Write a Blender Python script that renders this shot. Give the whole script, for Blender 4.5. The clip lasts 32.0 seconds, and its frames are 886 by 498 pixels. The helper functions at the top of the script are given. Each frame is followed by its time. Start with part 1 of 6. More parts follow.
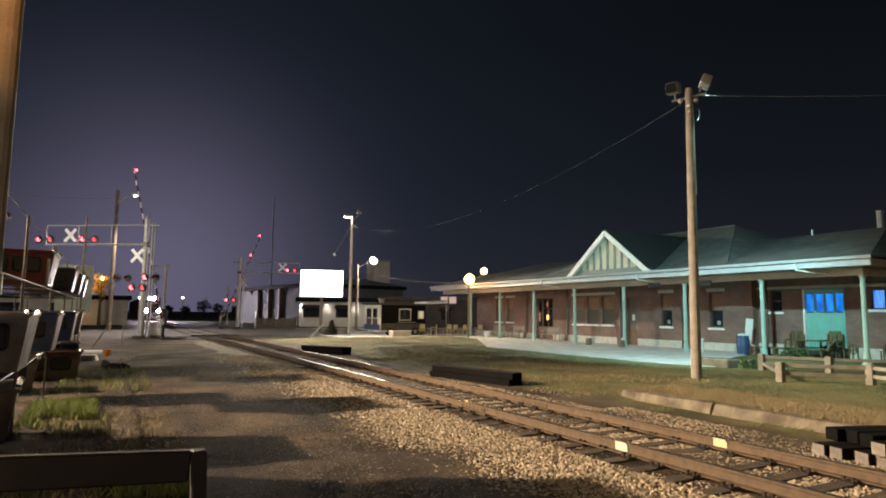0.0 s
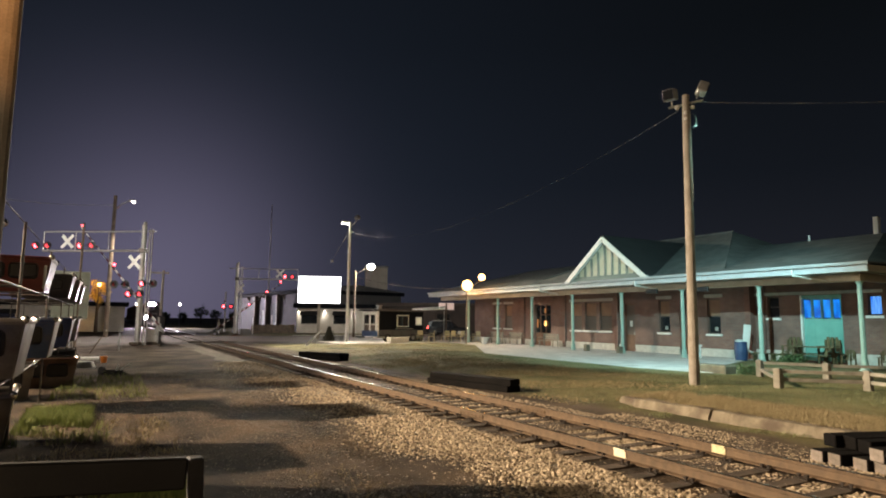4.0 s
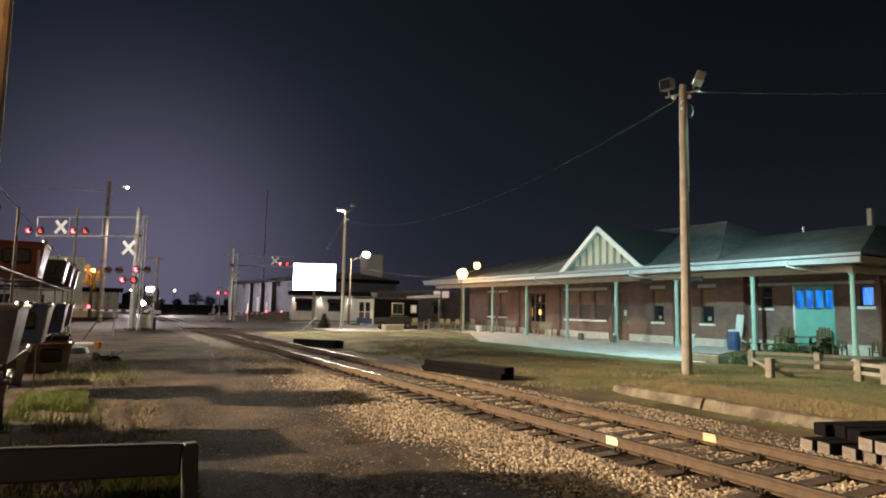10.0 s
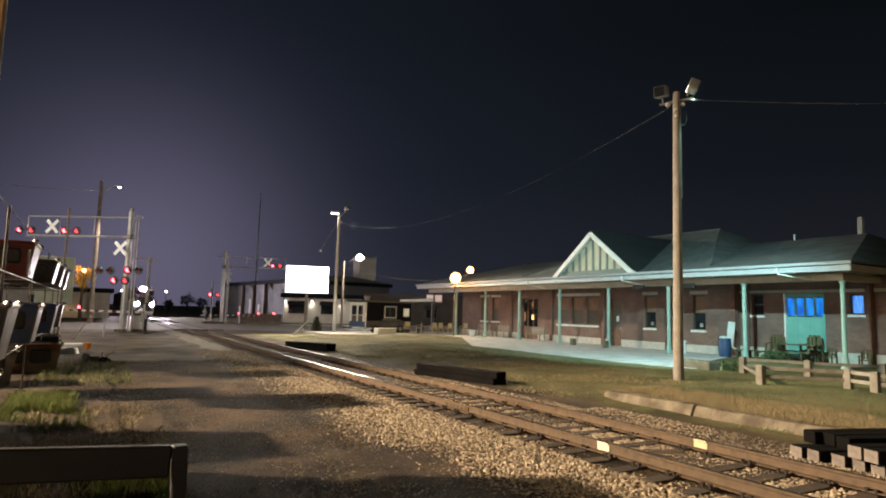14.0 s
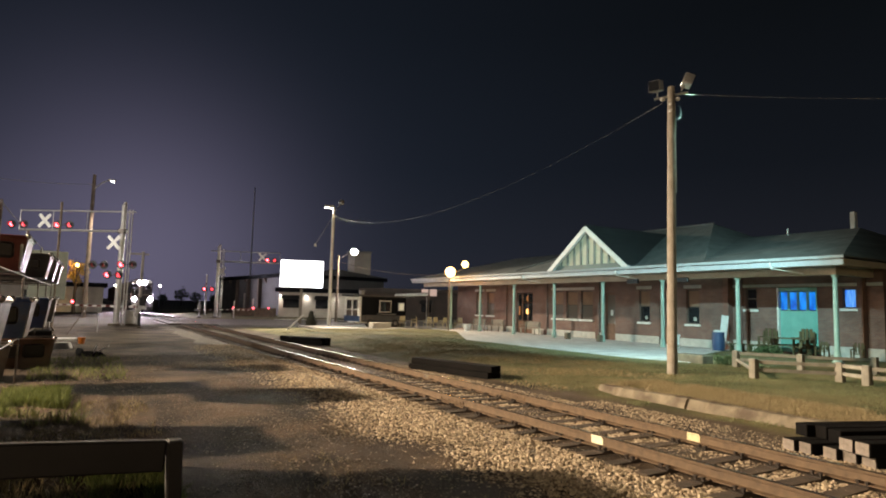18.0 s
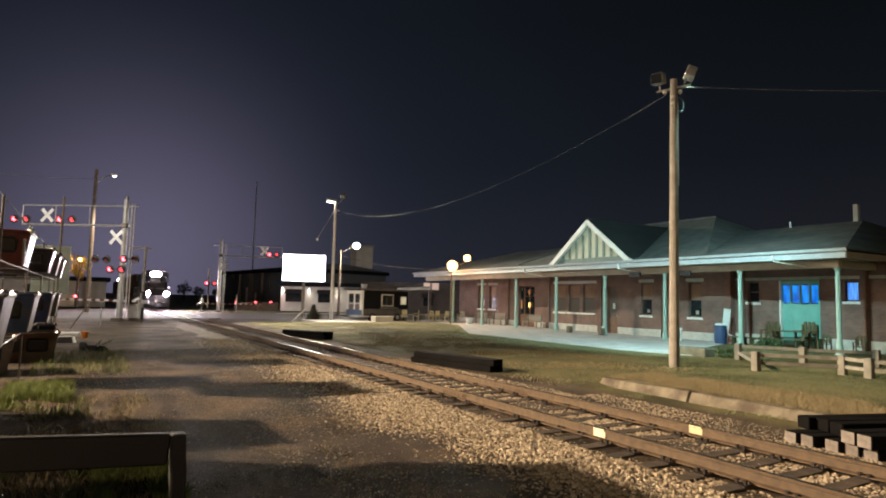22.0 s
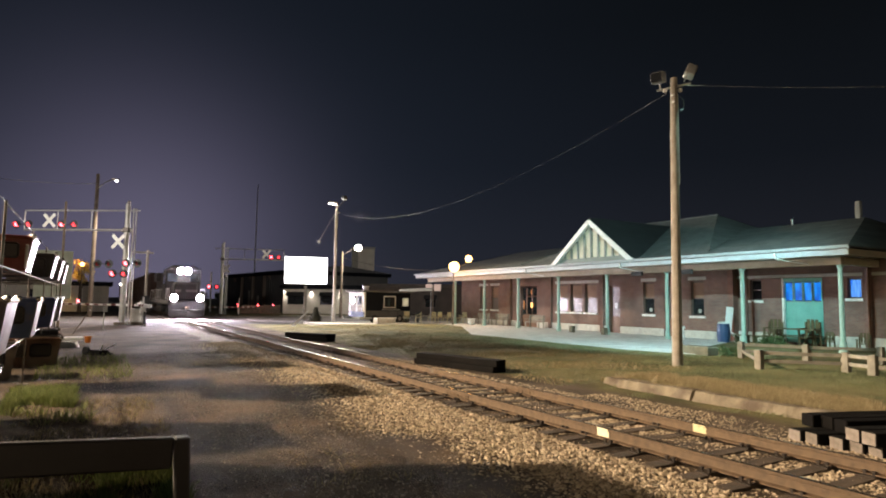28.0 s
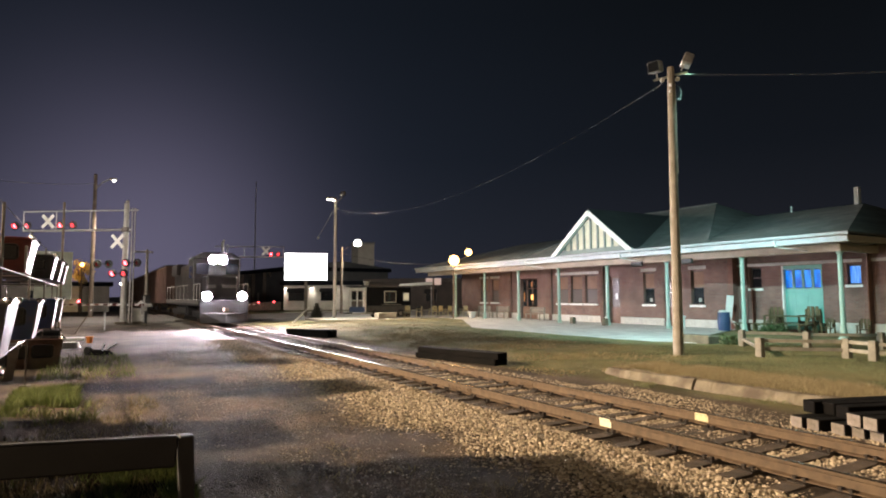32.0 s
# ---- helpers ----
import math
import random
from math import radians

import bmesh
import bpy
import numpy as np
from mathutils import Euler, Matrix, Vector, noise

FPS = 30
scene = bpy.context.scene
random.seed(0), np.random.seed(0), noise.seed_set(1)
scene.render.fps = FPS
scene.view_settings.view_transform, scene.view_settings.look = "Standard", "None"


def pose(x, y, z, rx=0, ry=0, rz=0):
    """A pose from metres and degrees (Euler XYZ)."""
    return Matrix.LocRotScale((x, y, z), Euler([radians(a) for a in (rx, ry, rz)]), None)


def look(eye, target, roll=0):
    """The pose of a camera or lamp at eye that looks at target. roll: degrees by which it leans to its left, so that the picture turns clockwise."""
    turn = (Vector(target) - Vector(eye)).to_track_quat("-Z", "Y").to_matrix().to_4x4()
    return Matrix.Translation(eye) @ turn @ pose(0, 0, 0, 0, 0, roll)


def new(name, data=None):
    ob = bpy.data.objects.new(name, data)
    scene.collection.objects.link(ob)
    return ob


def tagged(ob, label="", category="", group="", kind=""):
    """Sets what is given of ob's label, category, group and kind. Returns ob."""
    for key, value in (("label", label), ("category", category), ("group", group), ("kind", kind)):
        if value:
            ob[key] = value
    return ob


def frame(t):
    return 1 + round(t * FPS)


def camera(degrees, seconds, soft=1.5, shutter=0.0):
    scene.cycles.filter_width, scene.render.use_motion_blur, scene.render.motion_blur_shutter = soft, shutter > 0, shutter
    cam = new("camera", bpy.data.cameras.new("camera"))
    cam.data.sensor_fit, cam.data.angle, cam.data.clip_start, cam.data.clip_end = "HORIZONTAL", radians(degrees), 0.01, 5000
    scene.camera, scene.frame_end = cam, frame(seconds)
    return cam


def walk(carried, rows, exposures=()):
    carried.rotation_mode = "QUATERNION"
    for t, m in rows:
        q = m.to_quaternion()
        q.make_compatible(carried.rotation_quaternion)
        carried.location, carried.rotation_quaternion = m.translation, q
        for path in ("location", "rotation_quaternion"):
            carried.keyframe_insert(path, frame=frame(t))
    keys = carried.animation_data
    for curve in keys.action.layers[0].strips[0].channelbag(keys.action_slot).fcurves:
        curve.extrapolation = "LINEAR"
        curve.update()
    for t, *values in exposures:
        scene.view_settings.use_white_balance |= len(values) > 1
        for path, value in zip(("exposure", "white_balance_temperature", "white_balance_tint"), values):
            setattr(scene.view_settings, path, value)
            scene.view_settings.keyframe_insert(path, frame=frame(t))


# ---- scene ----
# The camera is held in the hand on one spot: the eye stays, the view drifts.
EYE = (-6.514, 2.942, 1.771)
cam = camera(72.0, 32.0, soft=1.9)
TURNS = [
    (0.0, 96.075, -0.623, -28.538),
    (0.5, 96.159, -0.615, -28.586),
    (1.0, 96.260, -0.625, -28.602),
    (1.5, 96.367, -0.568, -28.624),
    (2.0, 96.463, -0.563, -28.642),
    (2.5, 96.570, -0.557, -28.687),
    (3.0, 96.644, -0.529, -28.686),
    (3.5, 96.692, -0.543, -28.716),
    (5.5, 96.261, -0.728, -28.739),
    (6.0, 96.084, -0.676, -28.823),
    (6.5, 95.979, -0.719, -28.802),
    (7.0, 95.798, -0.714, -28.815),
    (7.5, 95.709, -0.738, -28.877),
    (8.0, 95.702, -0.744, -28.947),
    (8.5, 95.692, -0.807, -29.039),
    (9.0, 95.618, -0.813, -29.118),
    (9.5, 95.559, -0.900, -29.153),
    (10.0, 95.556, -0.966, -29.220),
    (10.5, 95.444, -1.052, -29.269),
    (11.0, 95.517, -1.060, -29.323),
    (11.5, 95.568, -1.127, -29.383),
    (12.0, 95.645, -1.235, -29.444),
    (12.5, 95.729, -1.383, -29.511),
    (13.0, 95.811, -1.452, -29.632),
    (13.5, 95.890, -1.602, -29.808),
    (14.0, 95.942, -1.540, -29.895),
    (14.5, 95.877, -1.543, -29.977),
    (16.5, 95.744, -1.470, -30.226),
    (17.0, 95.649, -1.498, -30.264),
    (17.5, 95.554, -1.490, -30.335),
    (18.0, 95.422, -1.492, -30.375),
    (18.5, 95.291, -1.476, -30.390),
    (19.0, 95.224, -1.494, -30.345),
    (19.5, 95.128, -1.488, -30.289),
    (20.0, 95.065, -1.476, -30.263),
    (20.5, 95.021, -1.433, -30.272),
    (21.0, 94.910, -1.496, -30.253),
    (21.5, 94.874, -1.438, -30.201),
    (22.0, 94.831, -1.380, -30.180),
    (22.5, 94.823, -1.345, -30.152),
    (23.0, 94.817, -1.353, -30.111),
    (23.5, 94.758, -1.252, -30.071),
    (24.0, 94.757, -1.159, -30.037),
    (24.5, 94.813, -1.017, -30.010),
    (25.0, 94.834, -0.873, -29.924),
    (25.5, 94.820, -0.884, -29.896),
    (27.5, 94.917, -0.866, -29.915),
    (28.0, 94.929, -0.809, -29.978),
    (28.5, 94.936, -0.798, -30.019),
    (29.0, 94.973, -0.752, -30.031),
    (29.5, 94.954, -0.697, -30.027),
    (30.0, 94.878, -0.711, -29.956),
    (30.5, 94.880, -0.683, -29.978),
    (31.0, 94.783, -0.387, -29.985),
    (31.5, 94.554, -0.091, -29.958),
    (32.0, 94.347, 0.249, -29.933),
]
walk(cam, [(t, pose(*EYE, rx, ry, rz)) for t, rx, ry, rz in TURNS])

# ---------------------------------------------------------------- world and lights
world = bpy.data.worlds.new("night_sky")
scene.world = world
world.use_nodes = True
wn = world.node_tree.nodes
wl = world.node_tree.links
w_geo = wn.new("ShaderNodeTexCoord")
w_sep = wn.new("ShaderNodeSeparateXYZ")
w_ramp = wn.new("ShaderNodeValToRGB")
wl.new(w_geo.outputs["Generated"], w_sep.inputs[0])
wl.new(w_sep.outputs["Z"], w_ramp.inputs[0])
els = w_ramp.color_ramp.elements
els[0].position, els[0].color = 0.0, (0.0175, 0.0165, 0.0215, 1)
els[1].position, els[1].color = 0.75, (0.0027, 0.0033, 0.0040, 1)
for pos, c in ((0.09, (0.0115, 0.0126, 0.0172)), (0.22, (0.0060, 0.0074, 0.0103)), (0.42, (0.0035, 0.0044, 0.0055))):
    e = els.new(pos)
    e.color = (*c, 1)
# haze round the train's light painted into the sky: broad swell, tight core
w_dot = wn.new("ShaderNodeVectorMath")
w_dot.operation = "DOT_PRODUCT"
w_dot.inputs[1].default_value = Vector((0.06, 1.0, 0.06)).normalized()
wl.new(w_geo.outputs["Generated"], w_dot.inputs[0])
w_pow = wn.new("ShaderNodeMath")
w_pow.operation = "POWER"
w_pow.use_clamp = True
w_pow.inputs[1].default_value = 4.5
wl.new(w_dot.outputs["Value"], w_pow.inputs[0])
w_haze = wn.new("ShaderNodeMix")
w_haze.data_type, w_haze.blend_type = "RGBA", "ADD"
wl.new(w_pow.outputs[0], w_haze.inputs["Factor"])
wl.new(w_ramp.outputs[0], w_haze.inputs["A"])
w_haze.inputs["B"].default_value = (0.0060, 0.0088, 0.0160, 1)
w_tight = wn.new("ShaderNodeMath")
w_tight.operation = "POWER"
w_tight.use_clamp = True
w_tight.inputs[1].default_value = 44.0
wl.new(w_dot.outputs["Value"], w_tight.inputs[0])
w_core = wn.new("ShaderNodeMix")
w_core.data_type, w_core.blend_type = "RGBA", "ADD"
wl.new(w_tight.outputs[0], w_core.inputs["Factor"])
wl.new(w_haze.outputs["Result"], w_core.inputs["A"])
w_core.inputs["B"].default_value = (0.098, 0.084, 0.132, 1)
wl.new(w_core.outputs["Result"], wn["Background"].inputs[0])
wn["Background"].inputs[1].default_value = 1.0


def point_light(name, at, watts, colour, radius=0.15):
    d = bpy.data.lights.new(name, "POINT")
    d.energy, d.color, d.shadow_soft_size = watts, colour, radius
    ob = new(name, d)
    ob.location = at
    return ob


def spot_light(name, at, target, watts, colour, degrees, blend=0.4, radius=0.12):
    d = bpy.data.lights.new(name, "SPOT")
    d.energy, d.color, d.shadow_soft_size = watts, colour, radius
    d.spot_size, d.spot_blend = radians(degrees), blend
    ob = new(name, d)
    ob.matrix_world = look(at, target)
    return ob


scene.view_settings.exposure = 0.0
spot_light("unseen_lot_light", (-33.0, 30.5, 15.5), (-3.6, 9.8, 0.0), 212000, (1.0, 0.76, 0.51), 47, 0.75, 0.45)
# added fill from behind the eye to lift dark shadows; no lamp known there
point_light("fill_behind_light", (-20.0, -14.0, 9.0), 5600, (1.0, 0.74, 0.45), 0.3)
# added fill for the crossing signals; no lamp stands there in view
point_light("crossing_fill_light", (-18.0, 44.0, 8.5), 6800, (1.0, 0.90, 0.80), 0.3)
spot_light("flood_light", (8.95, 15.35, 7.9), (19.4, 25.4, 0.0), 9500, (0.55, 0.99, 1.0), 86, 0.7)
spot_light("flood_light", (9.0, 14.9, 8.5), (13.5, 13.0, 0.0), 1600, (0.56, 1.0, 0.86), 110, 0.8)
point_light("sodium_light", (16.5, 42.0, 3.6), 130, (1.0, 0.47, 0.13), 0.1)
point_light("sodium_light", (18.0, 44.2, 4.3), 120, (1.0, 0.47, 0.13), 0.1)
spot_light("pole_lamp_light", (10.05, 50.2, 9.7), (8.0, 36.0, 0.0), 21000, (1.0, 0.88, 0.66), 118, 0.6, 0.12)
point_light("yard_lamp_light", (17.9, 61.3, 6.9), 3600, (1.0, 0.94, 0.82), 0.2)
spot_light("road_lamp_light", (-4.7, 65.6, 11.3), (-4.0, 63.0, 0.0), 9000, (1.0, 0.86, 0.72), 120, 0.5, 0.2)
spot_light("corner_lamp_light", (-7.6, 84.0, 5.6), (-7.6, 88.5, 4.6), 2600, (1.0, 0.55, 0.12), 60, 0.6, 0.15)
# added fill on the racks and sign plate, with no lamp known here
spot_light("unseen_lot_light", (-16.0, 27.0, 8.1), (-8.0, 33.0, 1.5), 5000, (1.0, 0.86, 0.66), 90, 0.8, 0.35)
# added narrow orange spot that colours only the left pole; source unseen
spot_light("pole_orange_light", (-8.3, 7.6, 5.2), (-7.45, 9.9, 4.7), 190, (1.0, 0.42, 0.12), 46, 0.8)

# ---------------------------------------------------------------- materials


def nodes_of(name):
    m = bpy.data.materials.new(name)
    m.use_nodes = True
    t = m.node_tree
    return m, t.nodes, t.links, t.nodes["Principled BSDF"]


def surface(name, c1, c2=None, rough=0.7, metal=0.0, scale=6.0, fine=60.0, bump=0.15, dirt=None, dirt_at=0.6, jitter=0.0, spec=0.5, depth=0.01):
    """Two scales of noise: broad tone and fine grain, with optional dirt patches and a per-object tone."""
    m, n, l, b = nodes_of(name)
    c2 = c2 or tuple(v * 0.7 for v in c1)
    co = n.new("ShaderNodeTexCoord")
    broad, grain = n.new("ShaderNodeTexNoise"), n.new("ShaderNodeTexNoise")
    broad.inputs["Scale"].default_value, broad.inputs["Detail"].default_value = scale, 6
    grain.inputs["Scale"].default_value, grain.inputs["Detail"].default_value = fine, 4
    for q in (broad, grain):
        l.new(co.outputs["Object"], q.inputs["Vector"])
    ramp = n.new("ShaderNodeValToRGB")
    ramp.color_ramp.elements[0].position, ramp.color_ramp.elements[1].position = 0.32, 0.68
    ramp.color_ramp.elements[0].color, ramp.color_ramp.elements[1].color = (*c2, 1), (*c1, 1)
    l.new(broad.outputs[0], ramp.inputs[0])
    mix = n.new("ShaderNodeMix")
    mix.data_type, mix.blend_type = "RGBA", "OVERLAY"
    mix.inputs["Factor"].default_value = 0.35
    l.new(ramp.outputs[0], mix.inputs["A"])
    l.new(grain.outputs[0], mix.inputs["B"])
    out = mix.outputs["Result"]
    if dirt:
        patch = n.new("ShaderNodeTexNoise")
        patch.inputs["Scale"].default_value, patch.inputs["Detail"].default_value = scale * 0.45, 8
        l.new(co.outputs["Object"], patch.inputs["Vector"])
        pr = n.new("ShaderNodeValToRGB")
        pr.color_ramp.elements[0].position, pr.color_ramp.elements[1].position = dirt_at - 0.08, dirt_at + 0.1
        l.new(patch.outputs[0], pr.inputs[0])
        dm = n.new("ShaderNodeMix")
        dm.data_type = "RGBA"
        l.new(pr.outputs[0], dm.inputs["Factor"])
        l.new(out, dm.inputs["A"])
        dm.inputs["B"].default_value = (*dirt, 1)
        out = dm.outputs["Result"]
    if jitter:
        info = n.new("ShaderNodeObjectInfo")
        mr = n.new("ShaderNodeMapRange")
        mr.inputs["To Min"].default_value, mr.inputs["To Max"].default_value = 1 - jitter, 1 + jitter
        l.new(info.outputs["Random"], mr.inputs["Value"])
        hv = n.new("ShaderNodeHueSaturation")
        l.new(mr.outputs[0], hv.inputs["Value"])
        l.new(out, hv.inputs["Color"])
        out = hv.outputs[0]
    l.new(out, b.inputs["Base Color"])
    rr = n.new("ShaderNodeMapRange")
    rr.inputs["To Min"].default_value, rr.inputs["To Max"].default_value = max(0.03, rough - 0.12), min(1, rough + 0.12)
    l.new(grain.outputs[0], rr.inputs["Value"])
    l.new(rr.outputs[0], b.inputs["Roughness"])
    b.inputs["Metallic"].default_value = metal
    b.inputs["Specular IOR Level"].default_value = spec
    if bump:
        bp = n.new("ShaderNodeBump")
        bp.inputs["Strength"].default_value, bp.inputs["Distance"].default_value = bump, depth
        l.new(grain.outputs[0], bp.inputs["Height"])
        l.new(bp.outputs[0], b.inputs["Normal"])
    return m


def island(name, c1, c2, rough=0.85, hue=0.0):
    """Tone that differs from piece to piece within one joined mesh."""
    m, n, l, b = nodes_of(name)
    g = n.new("ShaderNodeNewGeometry")
    ramp = n.new("ShaderNodeValToRGB")
    ramp.color_ramp.elements[0].color, ramp.color_ramp.elements[1].color = (*c1, 1), (*c2, 1)
    l.new(g.outputs["Random Per Island"], ramp.inputs[0])
    co = n.new("ShaderNodeTexCoord")
    gr = n.new("ShaderNodeTexNoise")
    gr.inputs["Scale"].default_value = 90
    l.new(co.outputs["Object"], gr.inputs["Vector"])
    mix = n.new("ShaderNodeMix")
    mix.data_type, mix.blend_type = "RGBA", "OVERLAY"
    mix.inputs["Factor"].default_value = 0.3
    l.new(ramp.outputs[0], mix.inputs["A"])
    l.new(gr.outputs[0], mix.inputs["B"])
    l.new(mix.outputs["Result"], b.inputs["Base Color"])
    b.inputs["Roughness"].default_value = rough
    return m


def glow(name, colour, strength):
    m, n, l, b = nodes_of(name)
    b.inputs["Base Color"].default_value = (0.02, 0.02, 0.02, 1)
    b.inputs["Emission Color"].default_value = (*colour, 1)
    b.inputs["Emission Strength"].default_value = strength
    return m


def glow_uneven(name, c1, c2, strength, across=2.2):
    """A lit pane behind which folds and things dim the light in places."""
    m, n, l, b = nodes_of(name)
    co, mp, nz, ramp = n.new("ShaderNodeNewGeometry"), n.new("ShaderNodeMapping"), n.new("ShaderNodeTexNoise"), n.new("ShaderNodeValToRGB")
    mp.inputs["Scale"].default_value = (1.0, across, 1.1)
    nz.inputs["Scale"].default_value, nz.inputs["Detail"].default_value = 1.4, 3
    ramp.color_ramp.elements[0].position, ramp.color_ramp.elements[1].position = 0.36, 0.62
    ramp.color_ramp.elements[0].color, ramp.color_ramp.elements[1].color = (*c1, 1), (*c2, 1)
    l.new(co.outputs["Position"], mp.inputs["Vector"])
    l.new(mp.outputs[0], nz.inputs["Vector"])
    l.new(nz.outputs[0], ramp.inputs[0])
    b.inputs["Base Color"].default_value = (0.02, 0.02, 0.02, 1)
    l.new(ramp.outputs[0], b.inputs["Emission Color"])
    b.inputs["Emission Strength"].default_value = strength
    return m


def bricks(name, c1, c2, mortar, wide=0.215, high=0.075, rough=0.85, axes="yz"):
    m, n, l, b = nodes_of(name)
    g = n.new("ShaderNodeNewGeometry")
    sp, cb = n.new("ShaderNodeSeparateXYZ"), n.new("ShaderNodeCombineXYZ")
    l.new(g.outputs["Position"], sp.inputs[0])
    l.new(sp.outputs[axes[0].upper()], cb.inputs[0])
    l.new(sp.outputs[axes[1].upper()], cb.inputs[1])
    t = n.new("ShaderNodeTexBrick")
    t.inputs["Scale"].default_value = 1
    t.inputs["Brick Width"].default_value, t.inputs["Row Height"].default_value = wide, high
    t.inputs["Mortar Size"].default_value = 0.006
    t.inputs["Color1"].default_value, t.inputs["Color2"].default_value = (*c1, 1), (*c2, 1)
    t.inputs["Mortar"].default_value = (*mortar, 1)
    l.new(cb.outputs[0], t.inputs["Vector"])
    st = n.new("ShaderNodeTexNoise")
    st.inputs["Scale"].default_value, st.inputs["Detail"].default_value = 1.3, 7
    l.new(g.outputs["Position"], st.inputs["Vector"])
    mx = n.new("ShaderNodeMix")
    mx.data_type, mx.blend_type = "RGBA", "OVERLAY"
    mx.inputs["Factor"].default_value = 0.5
    l.new(t.outputs["Color"], mx.inputs["A"])
    l.new(st.outputs[0], mx.inputs["B"])
    l.new(mx.outputs["Result"], b.inputs["Base Color"])
    b.inputs["Roughness"].default_value = rough
    bp = n.new("ShaderNodeBump")
    bp.inputs["Strength"].default_value, bp.inputs["Distance"].default_value = 0.6, 0.008
    bp.invert = True
    l.new(t.outputs["Fac"], bp.inputs["Height"])
    l.new(bp.outputs[0], b.inputs["Normal"])
    return m


def glass(name, tint=(0.02, 0.022, 0.025), rough=0.04):
    m, n, l, b = nodes_of(name)
    b.inputs["Base Color"].default_value = (*tint, 1)
    b.inputs["Roughness"].default_value = rough
    b.inputs["Specular IOR Level"].default_value = 0.8
    return m


M_BED = surface("ballast_bed", (0.20, 0.165, 0.125), (0.11, 0.09, 0.068), 0.9, 0, 2.5, 45, 0.9, depth=0.03)
M_ROAD = surface("worn_asphalt", (0.088, 0.071, 0.060), (0.052, 0.043, 0.037), 0.75, 0, 0.8, 60, 0.4)
M_CONC = surface("old_concrete", (0.26, 0.225, 0.165), (0.145, 0.124, 0.09), 0.9, 0, 3.0, 35, 0.9, (0.085, 0.065, 0.047), 0.53, depth=0.02)
M_PAVE = bricks("platform_pavers", (0.46, 0.44, 0.43), (0.38, 0.36, 0.35), (0.25, 0.24, 0.23), 0.6, 0.6, 0.8, "xy")
M_STONES = island("ballast_stones", (0.14, 0.10, 0.062), (0.55, 0.455, 0.33))
M_LOTSTONE = island("lot_stones", (0.028, 0.020, 0.013), (0.27, 0.21, 0.155), 0.42)
M_RUST = surface("rusty_rail_steel", (0.122, 0.080, 0.045), (0.075, 0.048, 0.028), 0.72, 0.15, 9, 80, 0.25, jitter=0.05)
M_SPIKE = surface("dark_spike_steel", (0.034, 0.023, 0.016), (0.018, 0.013, 0.010), 0.7, 0.2, 9, 80, 0.25)
M_SHINE = surface("polished_rail_head", (0.40, 0.33, 0.26), (0.28, 0.22, 0.165), 0.22, 0.9, 3, 90, 0.03)
M_TIE = surface("weathered_tie_wood", (0.080, 0.056, 0.037), (0.040, 0.029, 0.021), 0.9, 0, 5, 70, 0.6, jitter=0.25)
M_CREO = surface("creosoted_timber", (0.009, 0.008, 0.008), (0.005, 0.005, 0.005), 0.9, 0, 4, 60, 0.5, jitter=0.2, spec=0.08)
M_RAIL = surface("dark_stained_railing", (0.015, 0.013, 0.013), (0.008, 0.007, 0.007), 0.6, 0, 4, 60, 0.25, (0.030, 0.026, 0.022), 0.62)
M_PALECONC = surface("pale_concrete", (0.46, 0.43, 0.38), (0.34, 0.315, 0.28), 0.88, 0, 1.5, 40, 0.4, (0.26, 0.235, 0.20), 0.6)
M_CUT = surface("cut_timber_end", (0.22, 0.19, 0.165), (0.14, 0.12, 0.105), 0.9, 0, 14, 80, 0.3, jitter=0.12)
M_POLE = surface("weathered_pole_wood", (0.37, 0.335, 0.29), (0.25, 0.225, 0.19), 0.85, 0, 3, 50, 0.4)
M_DPOLE = surface("dark_pole_wood", (0.19, 0.145, 0.11), (0.10, 0.078, 0.06), 0.9, 0, 3, 50, 0.4)
M_GALV = surface("galvanised_steel", (0.52, 0.52, 0.50), (0.38, 0.38, 0.37), 0.45, 0.7, 6, 60, 0.1)
M_ALU = surface("aluminium_mast", (0.60, 0.59, 0.56), (0.46, 0.45, 0.43), 0.4, 0.55, 4, 60, 0.1)
M_BLACK = surface("black_paint", (0.022, 0.022, 0.024), (0.013, 0.013, 0.014), 0.5, 0, 6, 70, 0.1)
M_WHITE = surface("white_paint", (0.72, 0.71, 0.68), (0.60, 0.59, 0.56), 0.5, 0, 4, 60, 0.1)
M_REFL = surface("white_reflective_sheet", (0.82, 0.82, 0.78), (0.74, 0.74, 0.70), 0.35, 0, 6, 90, 0.05)
M_MARK = surface("cream_paint_mark", (0.80, 0.74, 0.55), (0.68, 0.61, 0.43), 0.6, 0, 20, 90, 0.1)
M_OCHRE = surface("ochre_paint_and_lamplight", (0.66, 0.58, 0.36), (0.54, 0.46, 0.27), 0.6, 0, 20, 90, 0.1)
M_BRICK = bricks("red_brown_brick", (0.205, 0.112, 0.088), (0.155, 0.083, 0.067), (0.19, 0.165, 0.15))
M_BRICKX = bricks("red_brown_brick_end", (0.25, 0.115, 0.085), (0.19, 0.085, 0.065), (0.20, 0.17, 0.15), axes="xz")
M_STONE = surface("pale_stone_trim", (0.55, 0.52, 0.47), (0.42, 0.39, 0.35), 0.8, 0, 4, 60, 0.3)
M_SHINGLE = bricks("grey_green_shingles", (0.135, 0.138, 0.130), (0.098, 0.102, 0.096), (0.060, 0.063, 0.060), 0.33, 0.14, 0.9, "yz")
